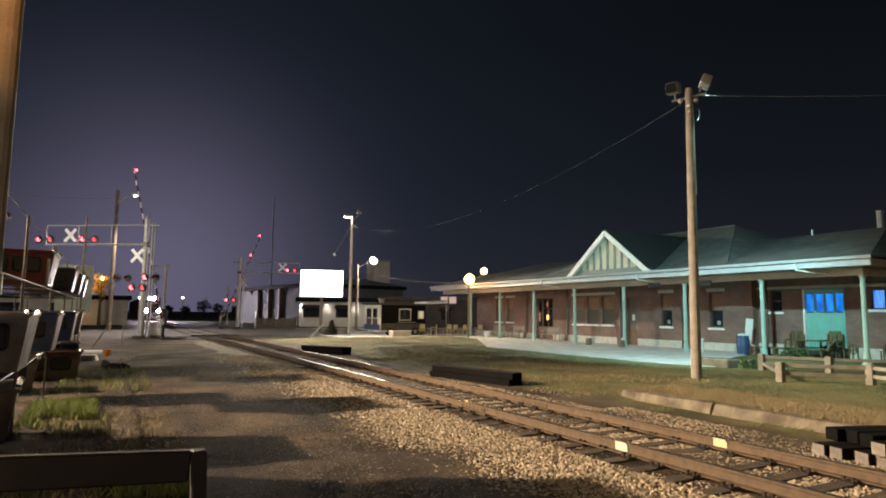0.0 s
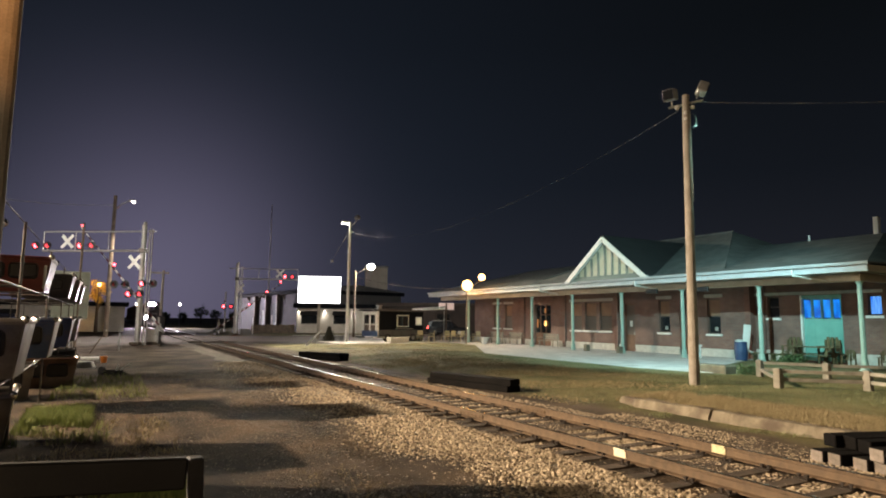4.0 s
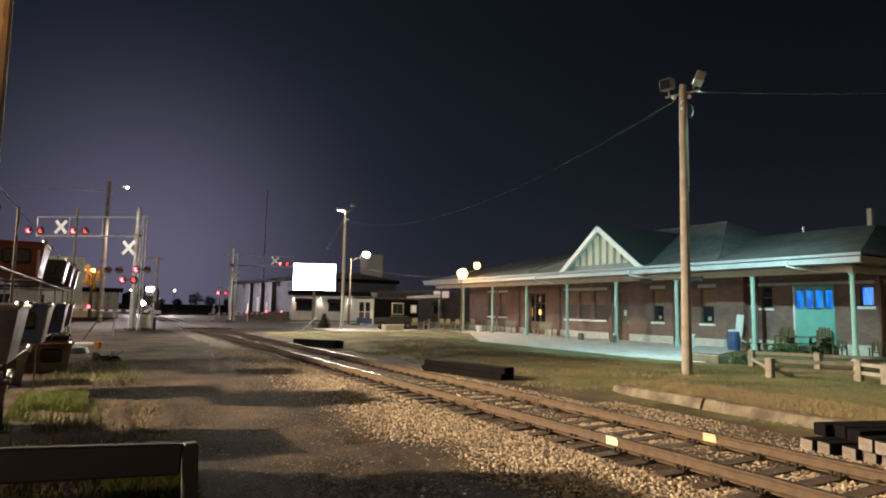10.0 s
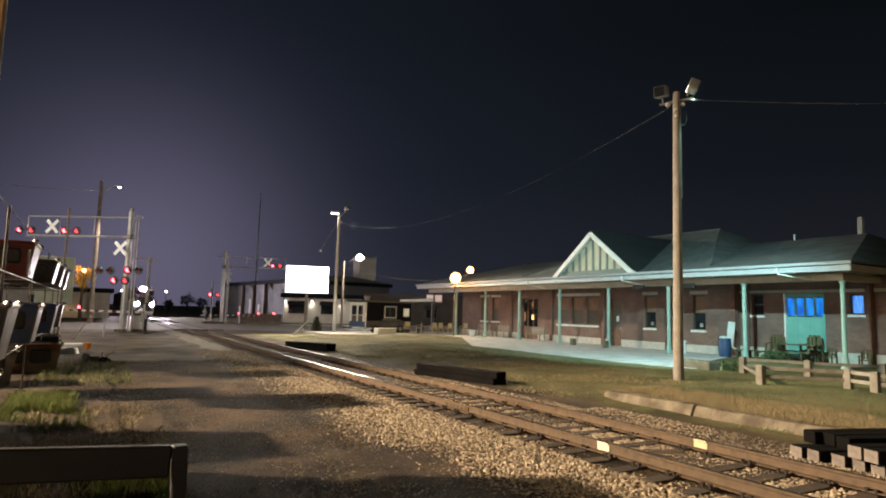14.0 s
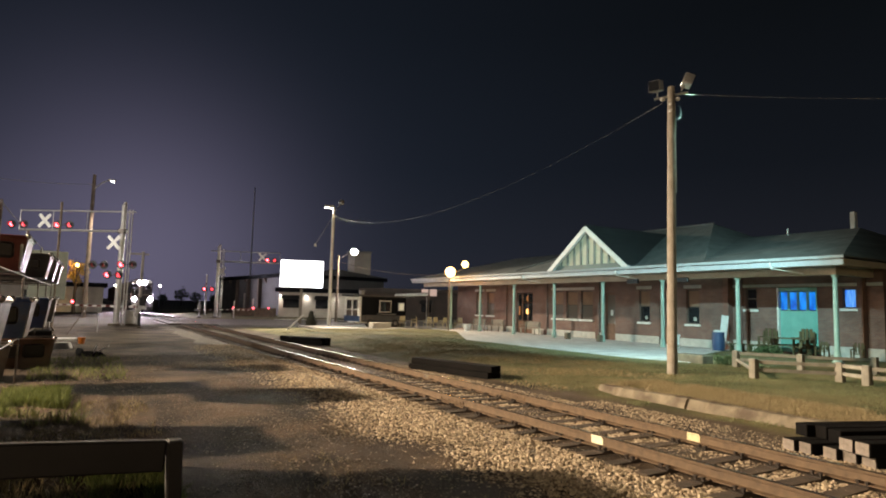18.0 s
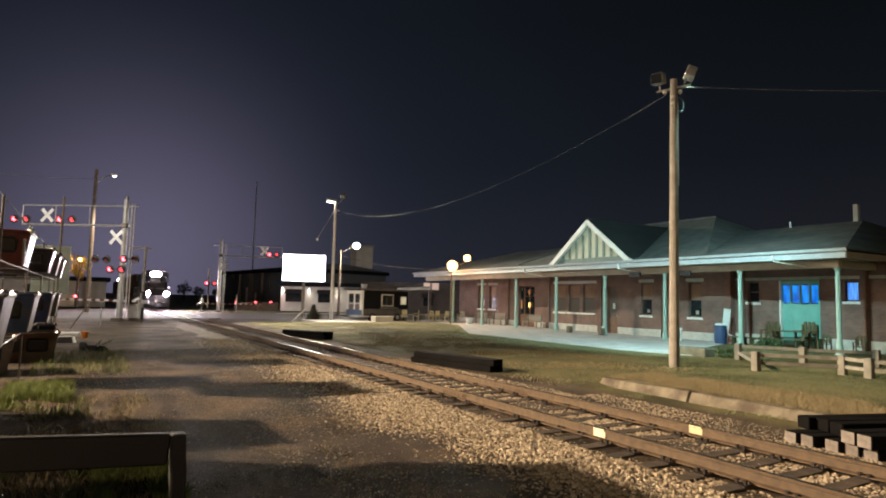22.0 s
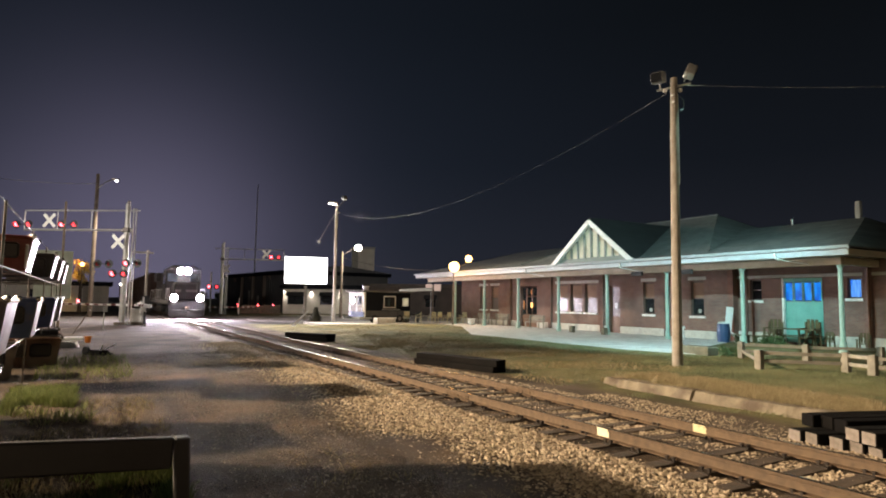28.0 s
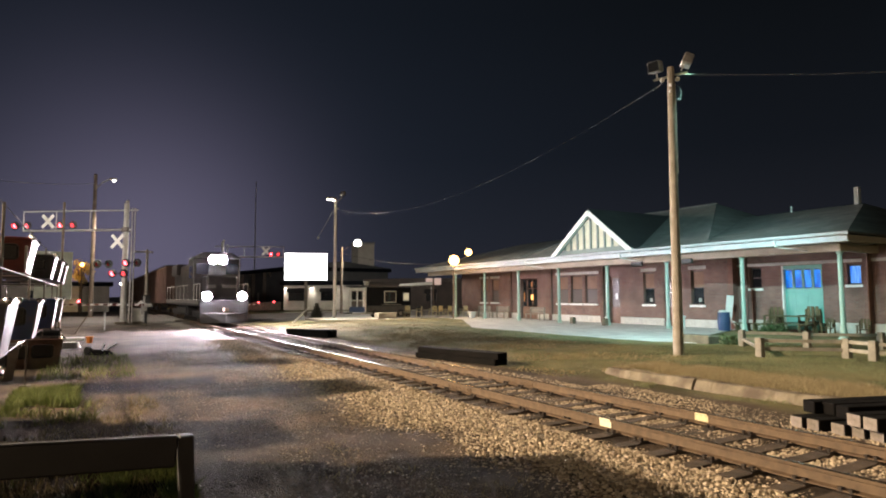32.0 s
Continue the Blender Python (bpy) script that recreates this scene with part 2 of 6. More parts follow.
# shade on the dormer slopes put into a darker shingle colour
M_DORMER_SHADE = bricks("shade_toned_shingles", (0.022, 0.021, 0.022), (0.015, 0.015, 0.016), (0.010, 0.010, 0.010), 0.33, 0.14, 0.9, "yz")
M_GREEN = surface("pale_green_paint", (0.34, 0.47, 0.405), (0.27, 0.385, 0.33), 0.5, 0, 3, 50, 0.1)
M_DOORG = surface("green_door_paint", (0.17, 0.42, 0.36), (0.13, 0.34, 0.29), 0.5, 0, 2, 50, 0.1)
M_CREAM = surface("cream_soffit_paint", (0.50, 0.43, 0.33), (0.40, 0.34, 0.26), 0.65, 0, 2, 50, 0.1)
M_PANEL = surface("cream_gable_boards", (0.60, 0.57, 0.43), (0.50, 0.47, 0.35), 0.65, 0, 3, 50, 0.15)
M_BATTEN = surface("grey_green_battens", (0.16, 0.20, 0.18), (0.12, 0.15, 0.135), 0.6, 0, 3, 50, 0.15)
M_GLASS = glass("dark_window_glass")
M_BLIND = glass("blind_behind_glass", (0.095, 0.070, 0.057), 0.3)
M_FRAME = surface("dark_window_frame", (0.10, 0.075, 0.06), (0.07, 0.05, 0.04), 0.55, 0, 5, 60, 0.1)
M_BOARD = surface("painted_window_board", (0.26, 0.155, 0.10), (0.20, 0.115, 0.075), 0.75, 0, 2, 50, 0.15)
M_BROWN = surface("brown_door_wood", (0.17, 0.085, 0.05), (0.11, 0.055, 0.03), 0.55, 0, 5, 60, 0.15)
M_WOOD = surface("grey_bench_wood", (0.28, 0.26, 0.22), (0.18, 0.167, 0.14), 0.85, 0, 4, 60, 0.35, jitter=0.15)
M_PICNIC = surface("brown_table_wood", (0.105, 0.088, 0.04), (0.065, 0.054, 0.025), 0.85, 0, 4, 60, 0.3, jitter=0.15)
M_BLUE = surface("blue_plastic", (0.035, 0.07, 0.16), (0.025, 0.05, 0.12), 0.45, 0, 3, 60, 0.05)
M_BLUEBIN = surface("blue_bin_paint", (0.035, 0.06, 0.17), (0.022, 0.04, 0.11), 0.35, 0.2, 3, 60, 0.1, (0.10, 0.07, 0.05), 0.66)
M_REDBIN = surface("red_bin_paint", (0.115, 0.021, 0.016), (0.07, 0.014, 0.011), 0.38, 0.2, 3, 60, 0.1, (0.09, 0.05, 0.03), 0.66)
M_GREYBIN = surface("grey_bin_steel", (0.22, 0.205, 0.185), (0.13, 0.12, 0.108), 0.35, 0.5, 3, 60, 0.1, (0.14, 0.09, 0.06), 0.66)
M_BRIGHT = surface("bright_bin_rim", (0.36, 0.345, 0.325), (0.20, 0.19, 0.18), 0.38, 0.9, 3, 50, 0.1, (0.09, 0.065, 0.05), 0.58)
M_CHROME = surface("worn_bright_steel", (0.62, 0.60, 0.57), (0.48, 0.46, 0.43), 0.24, 0.95, 6, 80, 0.03)
M_RACK = surface("rack_steel", (0.13, 0.11, 0.10), (0.08, 0.07, 0.06), 0.5, 0.5, 5, 60, 0.15)
M_SIGNBACK = surface("sign_back_grey_green", (0.30, 0.33, 0.29), (0.23, 0.26, 0.225), 0.5, 0.1, 3, 60, 0.1)
M_LEAF = island("shrub_leaves", (0.025, 0.05, 0.018), (0.07, 0.11, 0.035))
M_CONIFER = island("conifer_needles", (0.022, 0.024, 0.014), (0.060, 0.058, 0.036))
M_AUTUMN = island("yellow_leaves", (0.42, 0.24, 0.03), (0.75, 0.52, 0.10))
M_BARK = surface("bark", (0.11, 0.08, 0.055), (0.06, 0.045, 0.03), 0.95, 0, 6, 50, 0.6)
M_GRASS = island("lawn_grass", (0.125, 0.145, 0.064), (0.215, 0.222, 0.11))
M_STRAW = island("dry_grass", (0.16, 0.130, 0.066), (0.38, 0.31, 0.18))
M_STUBBLE = island("brown_stubble", (0.035, 0.024, 0.010), (0.13, 0.095, 0.045))
M_GREENG = island("green_grass", (0.10, 0.135, 0.034), (0.26, 0.30, 0.09))
M_RUSTBIN = surface("rusty_bin_steel", (0.17, 0.10, 0.070), (0.085, 0.052, 0.038), 0.5, 0.35, 2.4, 50, 0.2, (0.24, 0.20, 0.17), 0.6)
M_FASCIA = surface("pale_blue_grey_fascia", (0.43, 0.455, 0.475), (0.36, 0.38, 0.395), 0.5, 0, 4, 60, 0.1)
M_PALEPOLE = surface("pale_grey_pole", (0.74, 0.73, 0.72), (0.60, 0.59, 0.58), 0.7, 0, 2, 50, 0.2)
M_DUSK = surface("dull_brown_siding", (0.075, 0.058, 0.052), (0.05, 0.040, 0.036), 0.85, 0, 0.8, 30, 0.1)
M_DIRTSTONE = surface("dirty_planter_stone", (0.20, 0.165, 0.115), (0.12, 0.10, 0.07), 0.9, 0, 4, 45, 0.6)
M_TYRE = surface("tyre_rubber", (0.02, 0.02, 0.02), (0.012, 0.012, 0.012), 0.8)
M_CARPAINT = surface("dark_car_paint", (0.018, 0.019, 0.024), (0.014, 0.015, 0.02), 0.2, 0.3, 2, 90, 0.0)
M_LOCO = surface("dark_locomotive_paint", (0.035, 0.03, 0.03), (0.022, 0.02, 0.02), 0.45, 0.1, 2, 50, 0.1, (0.06, 0.045, 0.035), 0.66)
M_LOCOY = surface("faded_locomotive_stripe", (0.16, 0.15, 0.14), (0.11, 0.10, 0.095), 0.5, 0, 3, 50, 0.1)
M_FREIGHT = surface("brown_freight_paint", (0.10, 0.055, 0.04), (0.065, 0.036, 0.028), 0.75, 0.1, 1.2, 40, 0.2)
M_METALSIDE = surface("grey_metal_siding", (0.38, 0.38, 0.38), (0.28, 0.28, 0.28), 0.6, 0.2, 0.6, 30, 0.1)
M_WARESIDE = surface("dull_warehouse_siding", (0.115, 0.115, 0.12), (0.085, 0.085, 0.09), 0.7, 0.1, 0.6, 30, 0.1)
M_DARKSIDE = surface("dark_metal_siding", (0.010, 0.011, 0.015), (0.006, 0.007, 0.010), 0.8, 0, 0.6, 30, 0.1, spec=0.1)
M_STUCCO = surface("off_white_stucco", (0.62, 0.58, 0.52), (0.52, 0.48, 0.43), 0.85, 0, 1.2, 40, 0.3)
M_ORANGE = surface("orange_plastic", (0.62, 0.19, 0.02), (0.50, 0.14, 0.015), 0.5)
M_RED_ON = glow("lit_red_lens", (1.0, 0.055, 0.075), 16)
M_RED_DIM = glow("dim_red_lens", (1.0, 0.05, 0.07), 3.0)
M_RED_OFF = surface("dark_red_lens", (0.16, 0.012, 0.014), (0.10, 0.01, 0.01), 0.2)
M_HEAD = glow("train_headlight", (1.0, 0.88, 1.0), 2600)
M_LED = glow("white_led_screen", (1.0, 0.98, 1.0), 7.0)
M_SODIUM = glow("sodium_globe", (1.0, 0.52, 0.15), 11)
M_COOLLAMP = glow("white_lamp_lens", (1.0, 0.93, 0.80), 60)
M_BLUELIT = glow_uneven("blue_lit_pane", (0.001, 0.095, 0.60), (0.004, 0.31, 1.0), 1.0)
M_BLUESTREAK = glow_uneven("blue_curtain_pane", (0.003, 0.15, 0.85), (0.16, 0.48, 1.0), 1.0, 14.0)
M_WARMLIT = glow("warm_lit_pane", (1.0, 0.50, 0.14), 3.2)
M_WARMDIM = glow("dim_warm_pane", (1.0, 0.38, 0.10), 0.55)
M_ROSELIT = glow("rosy_lit_pane", (1.0, 0.70, 0.58), 0.55)
M_TAIL = glow("tail_light", (1.0, 0.06, 0.05), 8)
M_CARHEAD = glow("car_headlight", (1.0, 0.95, 0.85), 40)
M_CREAMLIT = glow("cream_lit_pane", (1.0, 0.85, 0.55), 0.55)

# ---------------------------------------------------------------- mesh helpers


def mesh_of(bm, name, material):
    bmesh.ops.recalc_face_normals(bm, faces=bm.faces)
    me = bpy.data.meshes.new(name)
    bm.to_mesh(me)
    bm.free()
    me.materials.append(material)
    return me


def part(name, bm, material, parent=None, label="", at=None):
    """Links a bmesh (or a mesh) as one object, under a thing or a part."""
    me = bm if isinstance(bm, bpy.types.Mesh) else mesh_of(bm, name, material)
    ob = new(name, me)
    if parent:
        ob.parent = parent
    if at is not None:
        ob.matrix_basis = at
    if label:
        ob["label"] = label
    return ob


def thing(name, at, label, category, group="", kind=""):
    ob = new(name)
    ob.empty_display_size = 0.2
    ob.matrix_basis = at if isinstance(at, Matrix) else pose(*at)
    return tagged(ob, label, category, group, kind)


def block(x0, x1, y0, y1, z0, z1, bevel=0.0, bm=None, m=None):
    bm = bm or bmesh.new()
    c = Matrix.LocRotScale(((x0 + x1) / 2, (y0 + y1) / 2, (z0 + z1) / 2), None, (abs(x1 - x0), abs(y1 - y0), abs(z1 - z0)))
    g = bmesh.ops.create_cube(bm, size=1, matrix=(m @ c) if m else c)
    if bevel:
        es = list({e for v in g["verts"] for e in v.link_edges})
        bmesh.ops.bevel(bm, geom=es, offset=bevel, segments=1, affect="EDGES")
    return bm


def rod(a, b, r0, r1=None, seg=10, bm=None):
    """A round bar from a to b, tapered from r0 to r1."""
    bm = bm or bmesh.new()
    a, b = Vector(a), Vector(b)
    q = (b - a).to_track_quat("Z", "Y").to_matrix().to_4x4()
    bmesh.ops.create_cone(bm, cap_ends=True, segments=seg, radius1=r0, radius2=r0 if r1 is None else r1, depth=(b - a).length,
                          matrix=Matrix.Translation((a + b) / 2) @ q)
    return bm


def ball(c, r, bm=None, seg=14, squash=1.0):
    bm = bm or bmesh.new()
    bmesh.ops.create_uvsphere(bm, u_segments=seg, v_segments=seg // 2 + 2, radius=r, matrix=Matrix.Translation(c) @ Matrix.Diagonal((1, 1, squash, 1)))
    return bm


def prism(profile, a, b, bm=None):
    """Closed profile [(u, v)...] swept from a to b; u is level and across, v is up."""
    bm = bm or bmesh.new()
    a, b = Vector(a), Vector(b)
    d = (b - a).normalized()
    s = d.cross(Vector((0, 0, 1))).normalized()
    up = s.cross(d)
    rings = [[bm.verts.new(p + s * u + up * v) for u, v in profile] for p in (a, b)]
    k = len(profile)
    for i in range(k):
        bm.faces.new((rings[0][i], rings[0][(i + 1) % k], rings[1][(i + 1) % k], rings[1][i]))
    bm.faces.new(rings[0][::-1])
    bm.faces.new(rings[1])
    return bm


def hull(points, faces, bm=None):
    bm = bm or bmesh.new()
    vs = [bm.verts.new(p) for p in points]
    for f in faces:
        bm.faces.new([vs[i] for i in f])
    return bm


def cable(name, a, b, sag, r, material, label):
    cu = bpy.data.curves.new(name, "CURVE")
    cu.dimensions, cu.bevel_depth, cu.bevel_resolution = "3D", r, 1
    sp = cu.splines.new("POLY")
    n = 24
    sp.points.add(n)
    a, b = Vector(a), Vector(b)
    for i in range(n + 1):
        s = i / n
        p = a.lerp(b, s) - Vector((0, 0, 4 * sag * s * (1 - s)))
        sp.points[i].co = (*p, 1)
    cu.materials.append(material)
    return tagged(new(name, cu), label, "cable")


def scatter(name, proto_v, proto_f, spots, sizes, material, seed, flat=1.0, tilt=True):
    """Many small pieces joined into one mesh: a few rough shapes, each turned and scaled at random."""
    rng = np.random.default_rng(seed)
    n, k = len(spots), len(proto_v[0])
    verts = np.empty((n, k, 3))
    for i in range(n):
        v = proto_v[i % len(proto_v)] * sizes[i]
        a = rng.uniform(0, 6.283)
        c, s = math.cos(a), math.sin(a)
        w = np.stack([v[:, 0] * c - v[:, 1] * s, v[:, 0] * s + v[:, 1] * c, v[:, 2] * flat], 1)
        verts[i] = w + spots[i]
    f = np.asarray(proto_f)
    faces = (f[None] + (np.arange(n) * k)[:, None, None]).reshape(-1, f.shape[1])
    me = bpy.data.meshes.new(name)
    me.from_pydata(verts.reshape(-1, 3).tolist(), [], faces.tolist())
    me.materials.append(material)
    return new(name, me)


def stone_shapes(count, seed):
    rng = np.random.default_rng(seed)
    bm = bmesh.new()
    bmesh.ops.create_icosphere(bm, subdivisions=1, radius=1)
    v = np.array([p.co for p in bm.verts])
    f = [[q.index for q in face.verts] for face in bm.faces]
    bm.free()
    return [v * rng.uniform(0.6, 1.1, (len(v), 1)) * rng.uniform(0.7, 1.15, (1, 3)) for _ in range(count)], f


def blades(name, spots, heights, material, seed, width=0.012, lean=0.5):
    """Grass: a bent, tapered strip of two quads for each blade."""
    rng = np.random.default_rng(seed)
    n = len(spots)
    a = rng.uniform(0, 6.283, n)
    side = np.stack([np.cos(a), np.sin(a), np.zeros(n)], 1) * width
    b = rng.uniform(0, 6.283, n)
    le = np.stack([np.cos(b), np.sin(b), np.zeros(n)], 1) * (rng.uniform(0.1, lean, n) * heights)[:, None]
    up = np.zeros((n, 3))
    up[:, 2] = heights
    base = np.asarray(spots)
    v = np.stack([base - side, base + side, base + up * 0.6 + le * 0.4 + side * 0.7, base + up * 0.6 + le * 0.4 - side * 0.7, base + up + le], 1)
    o = (np.arange(n) * 5)[:, None]
    quads = (o + np.array([0, 1, 2, 3])).tolist()
    tris = (o + np.array([3, 2, 4])).tolist()
    me = bpy.data.meshes.new(name)
    me.from_pydata(v.reshape(-1, 3).tolist(), [], quads + tris)
    me.materials.append(material)
    return new(name, me)


# ---------------------------------------------------------------- ground
GRADE = -0.20


def smooth(a, b, x):
    t = min(1.0, max(0.0, (x - a) / (b - a)))
    return t * t * (3 - 2 * t)


def kerb_x(y):
    return 4.50 + 0.06 * smooth(10.5, 14.5, y)


def height(x, y):
    """The lie of the land: a level lot, the lawn a little higher behind the old platform edge."""
    z = GRADE + 0.025 * noise.noise((x * 0.6, y * 0.6, 0)) * (1 if abs(x) < 40 else 0)
    rise = smooth(kerb_x(y) - 0.02, kerb_x(y) + 0.08, x) if y < 14.0 else smooth(3.4, 6.5, x)
    near_road = smooth(44, 50, y)
    if x > 2.5:
        z += (0.165 if y < 14.0 else 0.14 + 0.05 * smooth(6, 9, x)) * rise * (1 - near_road) + (0.05 * smooth(6, 9, x) if y < 14.0 else 0)
    return z


def ground_sheet():
    xs = [-2500, -600, -150, -60, -30, -20] + [-14 + 0.5 * i for i in range(33)] + [2.6, 3.0, 3.4, 3.8, 4.1, 4.3, 4.4, 4.45, 4.5, 4.55, 4.6, 4.65, 4.75, 4.9, 5.2, 6, 7, 8, 9.5, 11, 13, 16, 20, 25, 35, 60, 150, 600, 2500]
    ys = [-1500, -300, -60, -20, -8] + [-4 + 0.5 * i for i in range(56)] + [24.5 + i for i in range(30)] + [60, 75, 100, 160, 400, 1200, 3500]
    vs = [(x, y, height(x, y)) for y in ys for x in xs]
    k = len(xs)
    fs = [(j * k + i, j * k + i + 1, (j + 1) * k + i + 1, (j + 1) * k + i) for j in range(len(ys) - 1) for i in range(k - 1)]
    me = bpy.data.meshes.new("ground")
    me.from_pydata(vs, [], fs)
    # gravel lot on one side, lawn on the other, the seam broken up
    m, n, l, b = nodes_of("ground_cover")
    g, sp = n.new("ShaderNodeNewGeometry"), n.new("ShaderNodeSeparateXYZ")
    l.new(g.outputs["Position"], sp.inputs[0])
    nz = n.new("ShaderNodeTexNoise")
    nz.inputs["Scale"].default_value, nz.inputs["Detail"].default_value = 0.5, 8
    l.new(g.outputs["Position"], nz.inputs["Vector"])
    ad = n.new("ShaderNodeMath")
    ad.operation = "MULTIPLY_ADD"
    ad.inputs[1].default_value = 1.6
    l.new(nz.outputs[0], ad.inputs[0])
    l.new(sp.outputs["X"], ad.inputs[2])
    mr = n.new("ShaderNodeMapRange")
    mr.inputs["From Min"].default_value, mr.inputs["From Max"].default_value = 4.2, 4.9
    l.new(ad.outputs[0], mr.inputs["Value"])

    def tone(c1, c2, scale, fine):
        a, q = n.new("ShaderNodeTexNoise"), n.new("ShaderNodeTexNoise")
        a.inputs["Scale"].default_value, a.inputs["Detail"].default_value = scale, 8
        q.inputs["Scale"].default_value, q.inputs["Detail"].default_value = fine, 5
        for z in (a, q):
            l.new(g.outputs["Position"], z.inputs["Vector"])
        r = n.new("ShaderNodeValToRGB")
        r.color_ramp.elements[0].position, r.color_ramp.elements[1].position = 0.36, 0.66
        r.color_ramp.elements[0].color, r.color_ramp.elements[1].color = (*c1, 1), (*c2, 1)
        l.new(a.outputs[0], r.inputs[0])
        mx = n.new("ShaderNodeMix")
        mx.data_type, mx.blend_type = "RGBA", "OVERLAY"
        mx.inputs["Factor"].default_value = 0.7
        l.new(r.outputs[0], mx.inputs["A"])
        l.new(q.outputs[0], mx.inputs["B"])
        return mx.outputs["Result"], q

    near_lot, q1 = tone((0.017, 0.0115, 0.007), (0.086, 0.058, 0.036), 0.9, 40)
    # paler far tone has distance haze in its colour; also used beyond the track
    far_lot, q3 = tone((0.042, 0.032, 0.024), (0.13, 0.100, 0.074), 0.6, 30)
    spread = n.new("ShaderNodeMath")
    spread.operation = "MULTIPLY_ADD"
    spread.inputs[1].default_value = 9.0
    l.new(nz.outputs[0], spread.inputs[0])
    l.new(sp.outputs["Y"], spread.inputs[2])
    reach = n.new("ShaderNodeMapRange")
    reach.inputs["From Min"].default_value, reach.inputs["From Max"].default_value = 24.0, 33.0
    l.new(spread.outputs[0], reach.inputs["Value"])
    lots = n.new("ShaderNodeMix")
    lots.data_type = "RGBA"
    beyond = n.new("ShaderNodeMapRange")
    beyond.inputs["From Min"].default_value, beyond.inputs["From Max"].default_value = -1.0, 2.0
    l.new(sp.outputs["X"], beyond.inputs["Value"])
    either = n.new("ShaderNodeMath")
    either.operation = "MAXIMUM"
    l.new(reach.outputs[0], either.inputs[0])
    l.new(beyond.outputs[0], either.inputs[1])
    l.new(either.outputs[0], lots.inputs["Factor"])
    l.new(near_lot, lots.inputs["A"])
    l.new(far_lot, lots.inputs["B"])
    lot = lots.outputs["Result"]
    lawn, q2 = tone((0.072, 0.074, 0.034), (0.215, 0.18, 0.088), 0.42, 30)
    mx = n.new("ShaderNodeMix")
    mx.data_type = "RGBA"
    l.new(mr.outputs[0], mx.inputs["Factor"])
    l.new(lot, mx.inputs["A"])
    l.new(lawn, mx.inputs["B"])
    l.new(mx.outputs["Result"], b.inputs["Base Color"])
    b.inputs["Roughness"].default_value = 0.9
    b.inputs["Specular IOR Level"].default_value = 0.2
    bp = n.new("ShaderNodeBump")
    bp.inputs["Strength"].default_value, bp.inputs["Distance"].default_value = 1.0, 0.045
    grit = n.new("ShaderNodeTexNoise")
    grit.inputs["Scale"].default_value, grit.inputs["Detail"].default_value, grit.inputs["Roughness"].default_value = 30.0, 8, 0.75
    l.new(g.outputs["Position"], grit.inputs["Vector"])
    l.new(grit.outputs[0], bp.inputs["Height"])
    l.new(bp.outputs[0], b.inputs["Normal"])
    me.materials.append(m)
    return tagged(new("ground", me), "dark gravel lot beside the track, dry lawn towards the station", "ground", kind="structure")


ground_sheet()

# the crossing street
bm = bmesh.new()
prism([(-9.0, -0.02), (-8.2, 0.14), (8.2, 0.14), (9.0, -0.02), (9.0, -0.12), (-9.0, -0.12)], (-300, 61, GRADE), (300, 61, GRADE), bm)
tagged(part("road", bm, M_ROAD), "worn dark asphalt street crossing the railway", "road", kind="structure")
bm = bmesh.new()
prism([(-0.9, -0.1), (-0.9, 0.16), (0.9, 0.16), (0.9, -0.1)], (12, 70.9, GRADE), (120, 70.9, GRADE), bm)
tagged(part("pavement", bm, M_PALECONC), "pale concrete pavement along the street", "pavement", kind="structure")
bm = block(8.6, 24, 46.4, 51.8, GRADE - 0.1, -0.02)
tagged(part("pavement", bm, M_PALECONC), "pale concrete apron under the food trailer", "pavement", kind="structure")

# old platform edge: two cast lengths with a crack between them
kerb = thing("platform_kerb", (0, 0, 0), "cracked concrete platform edge beside the track, overgrown", "kerb", kind="structure")
rng = random.Random(4)
for y0, y1, s in ((-6, 11.44, 0), (11.51, 14.05, 0.0)):
    bm = bmesh.new()
    n = int((y1 - y0) / 0.05)
    rings = []
    for i in range(n + 1):
        y = y0 + (y1 - y0) * i / n
        chip = 0.05 * max(0.0, noise.noise((y * 1.7, 4.0, 1.0))) + 0.010 * noise.noise((y * 6.0, 2.0, 5.0)) + 0.006 * noise.noise((y * 17.0, 7.0, 1.0))
        sink = 0.02 * noise.noise((y * 0.9, 8.0, 2.0)) + 0.007 * noise.noise((y * 11.0, 1.0, 3.0))
        rings.append([bm.verts.new((kerb_x(y) + 0.12 + px, y, -0.155 + pz)) for px, pz in
                      ((-0.31, -0.25), (-0.27 + chip * 0.8, -0.02 + sink), (-0.185 + chip, 0.135 + sink - chip * 0.7), (-0.15 + chip, 0.152 + sink), (0.0, 0.158 + sink * 1.3), (0.15, 0.16 + sink), (0.17, -0.25))])
    for a, b in zip(rings, rings[1:]):
        for k in range(7):
            bm.faces.new((a[k], a[(k + 1) % 7], b[(k + 1) % 7], b[k]))
    bm.faces.new(rings[0][::-1])
    bm.faces.new(rings[-1])
    bmesh.ops.recalc_face_normals(bm, faces=bm.faces[:])
    part("kerb_length", bm, M_CONC, kerb)

# station platform of pale pavers
EDGE = [(12.6, 17.7), (11.8, 20.5), (11.8, 31.5), (17.3, 41.5), (18.5, 50.5), (24, 50.5), (24, 22.3), (20.6, 22.0), (17.0, 20.4)]
bm = hull([(x, y, -0.25) for x, y in EDGE] + [(x, y, 0.012) for x, y in EDGE],
          [tuple(range(9, 18)), tuple(range(8, -1, -1))] + [(i, (i + 1) % 9, 9 + (i + 1) % 9, 9 + i) for i in range(9)])
tagged(part("platform", bm, M_PAVE), "pale paved station platform under the canopy", "pavement", kind="structure")

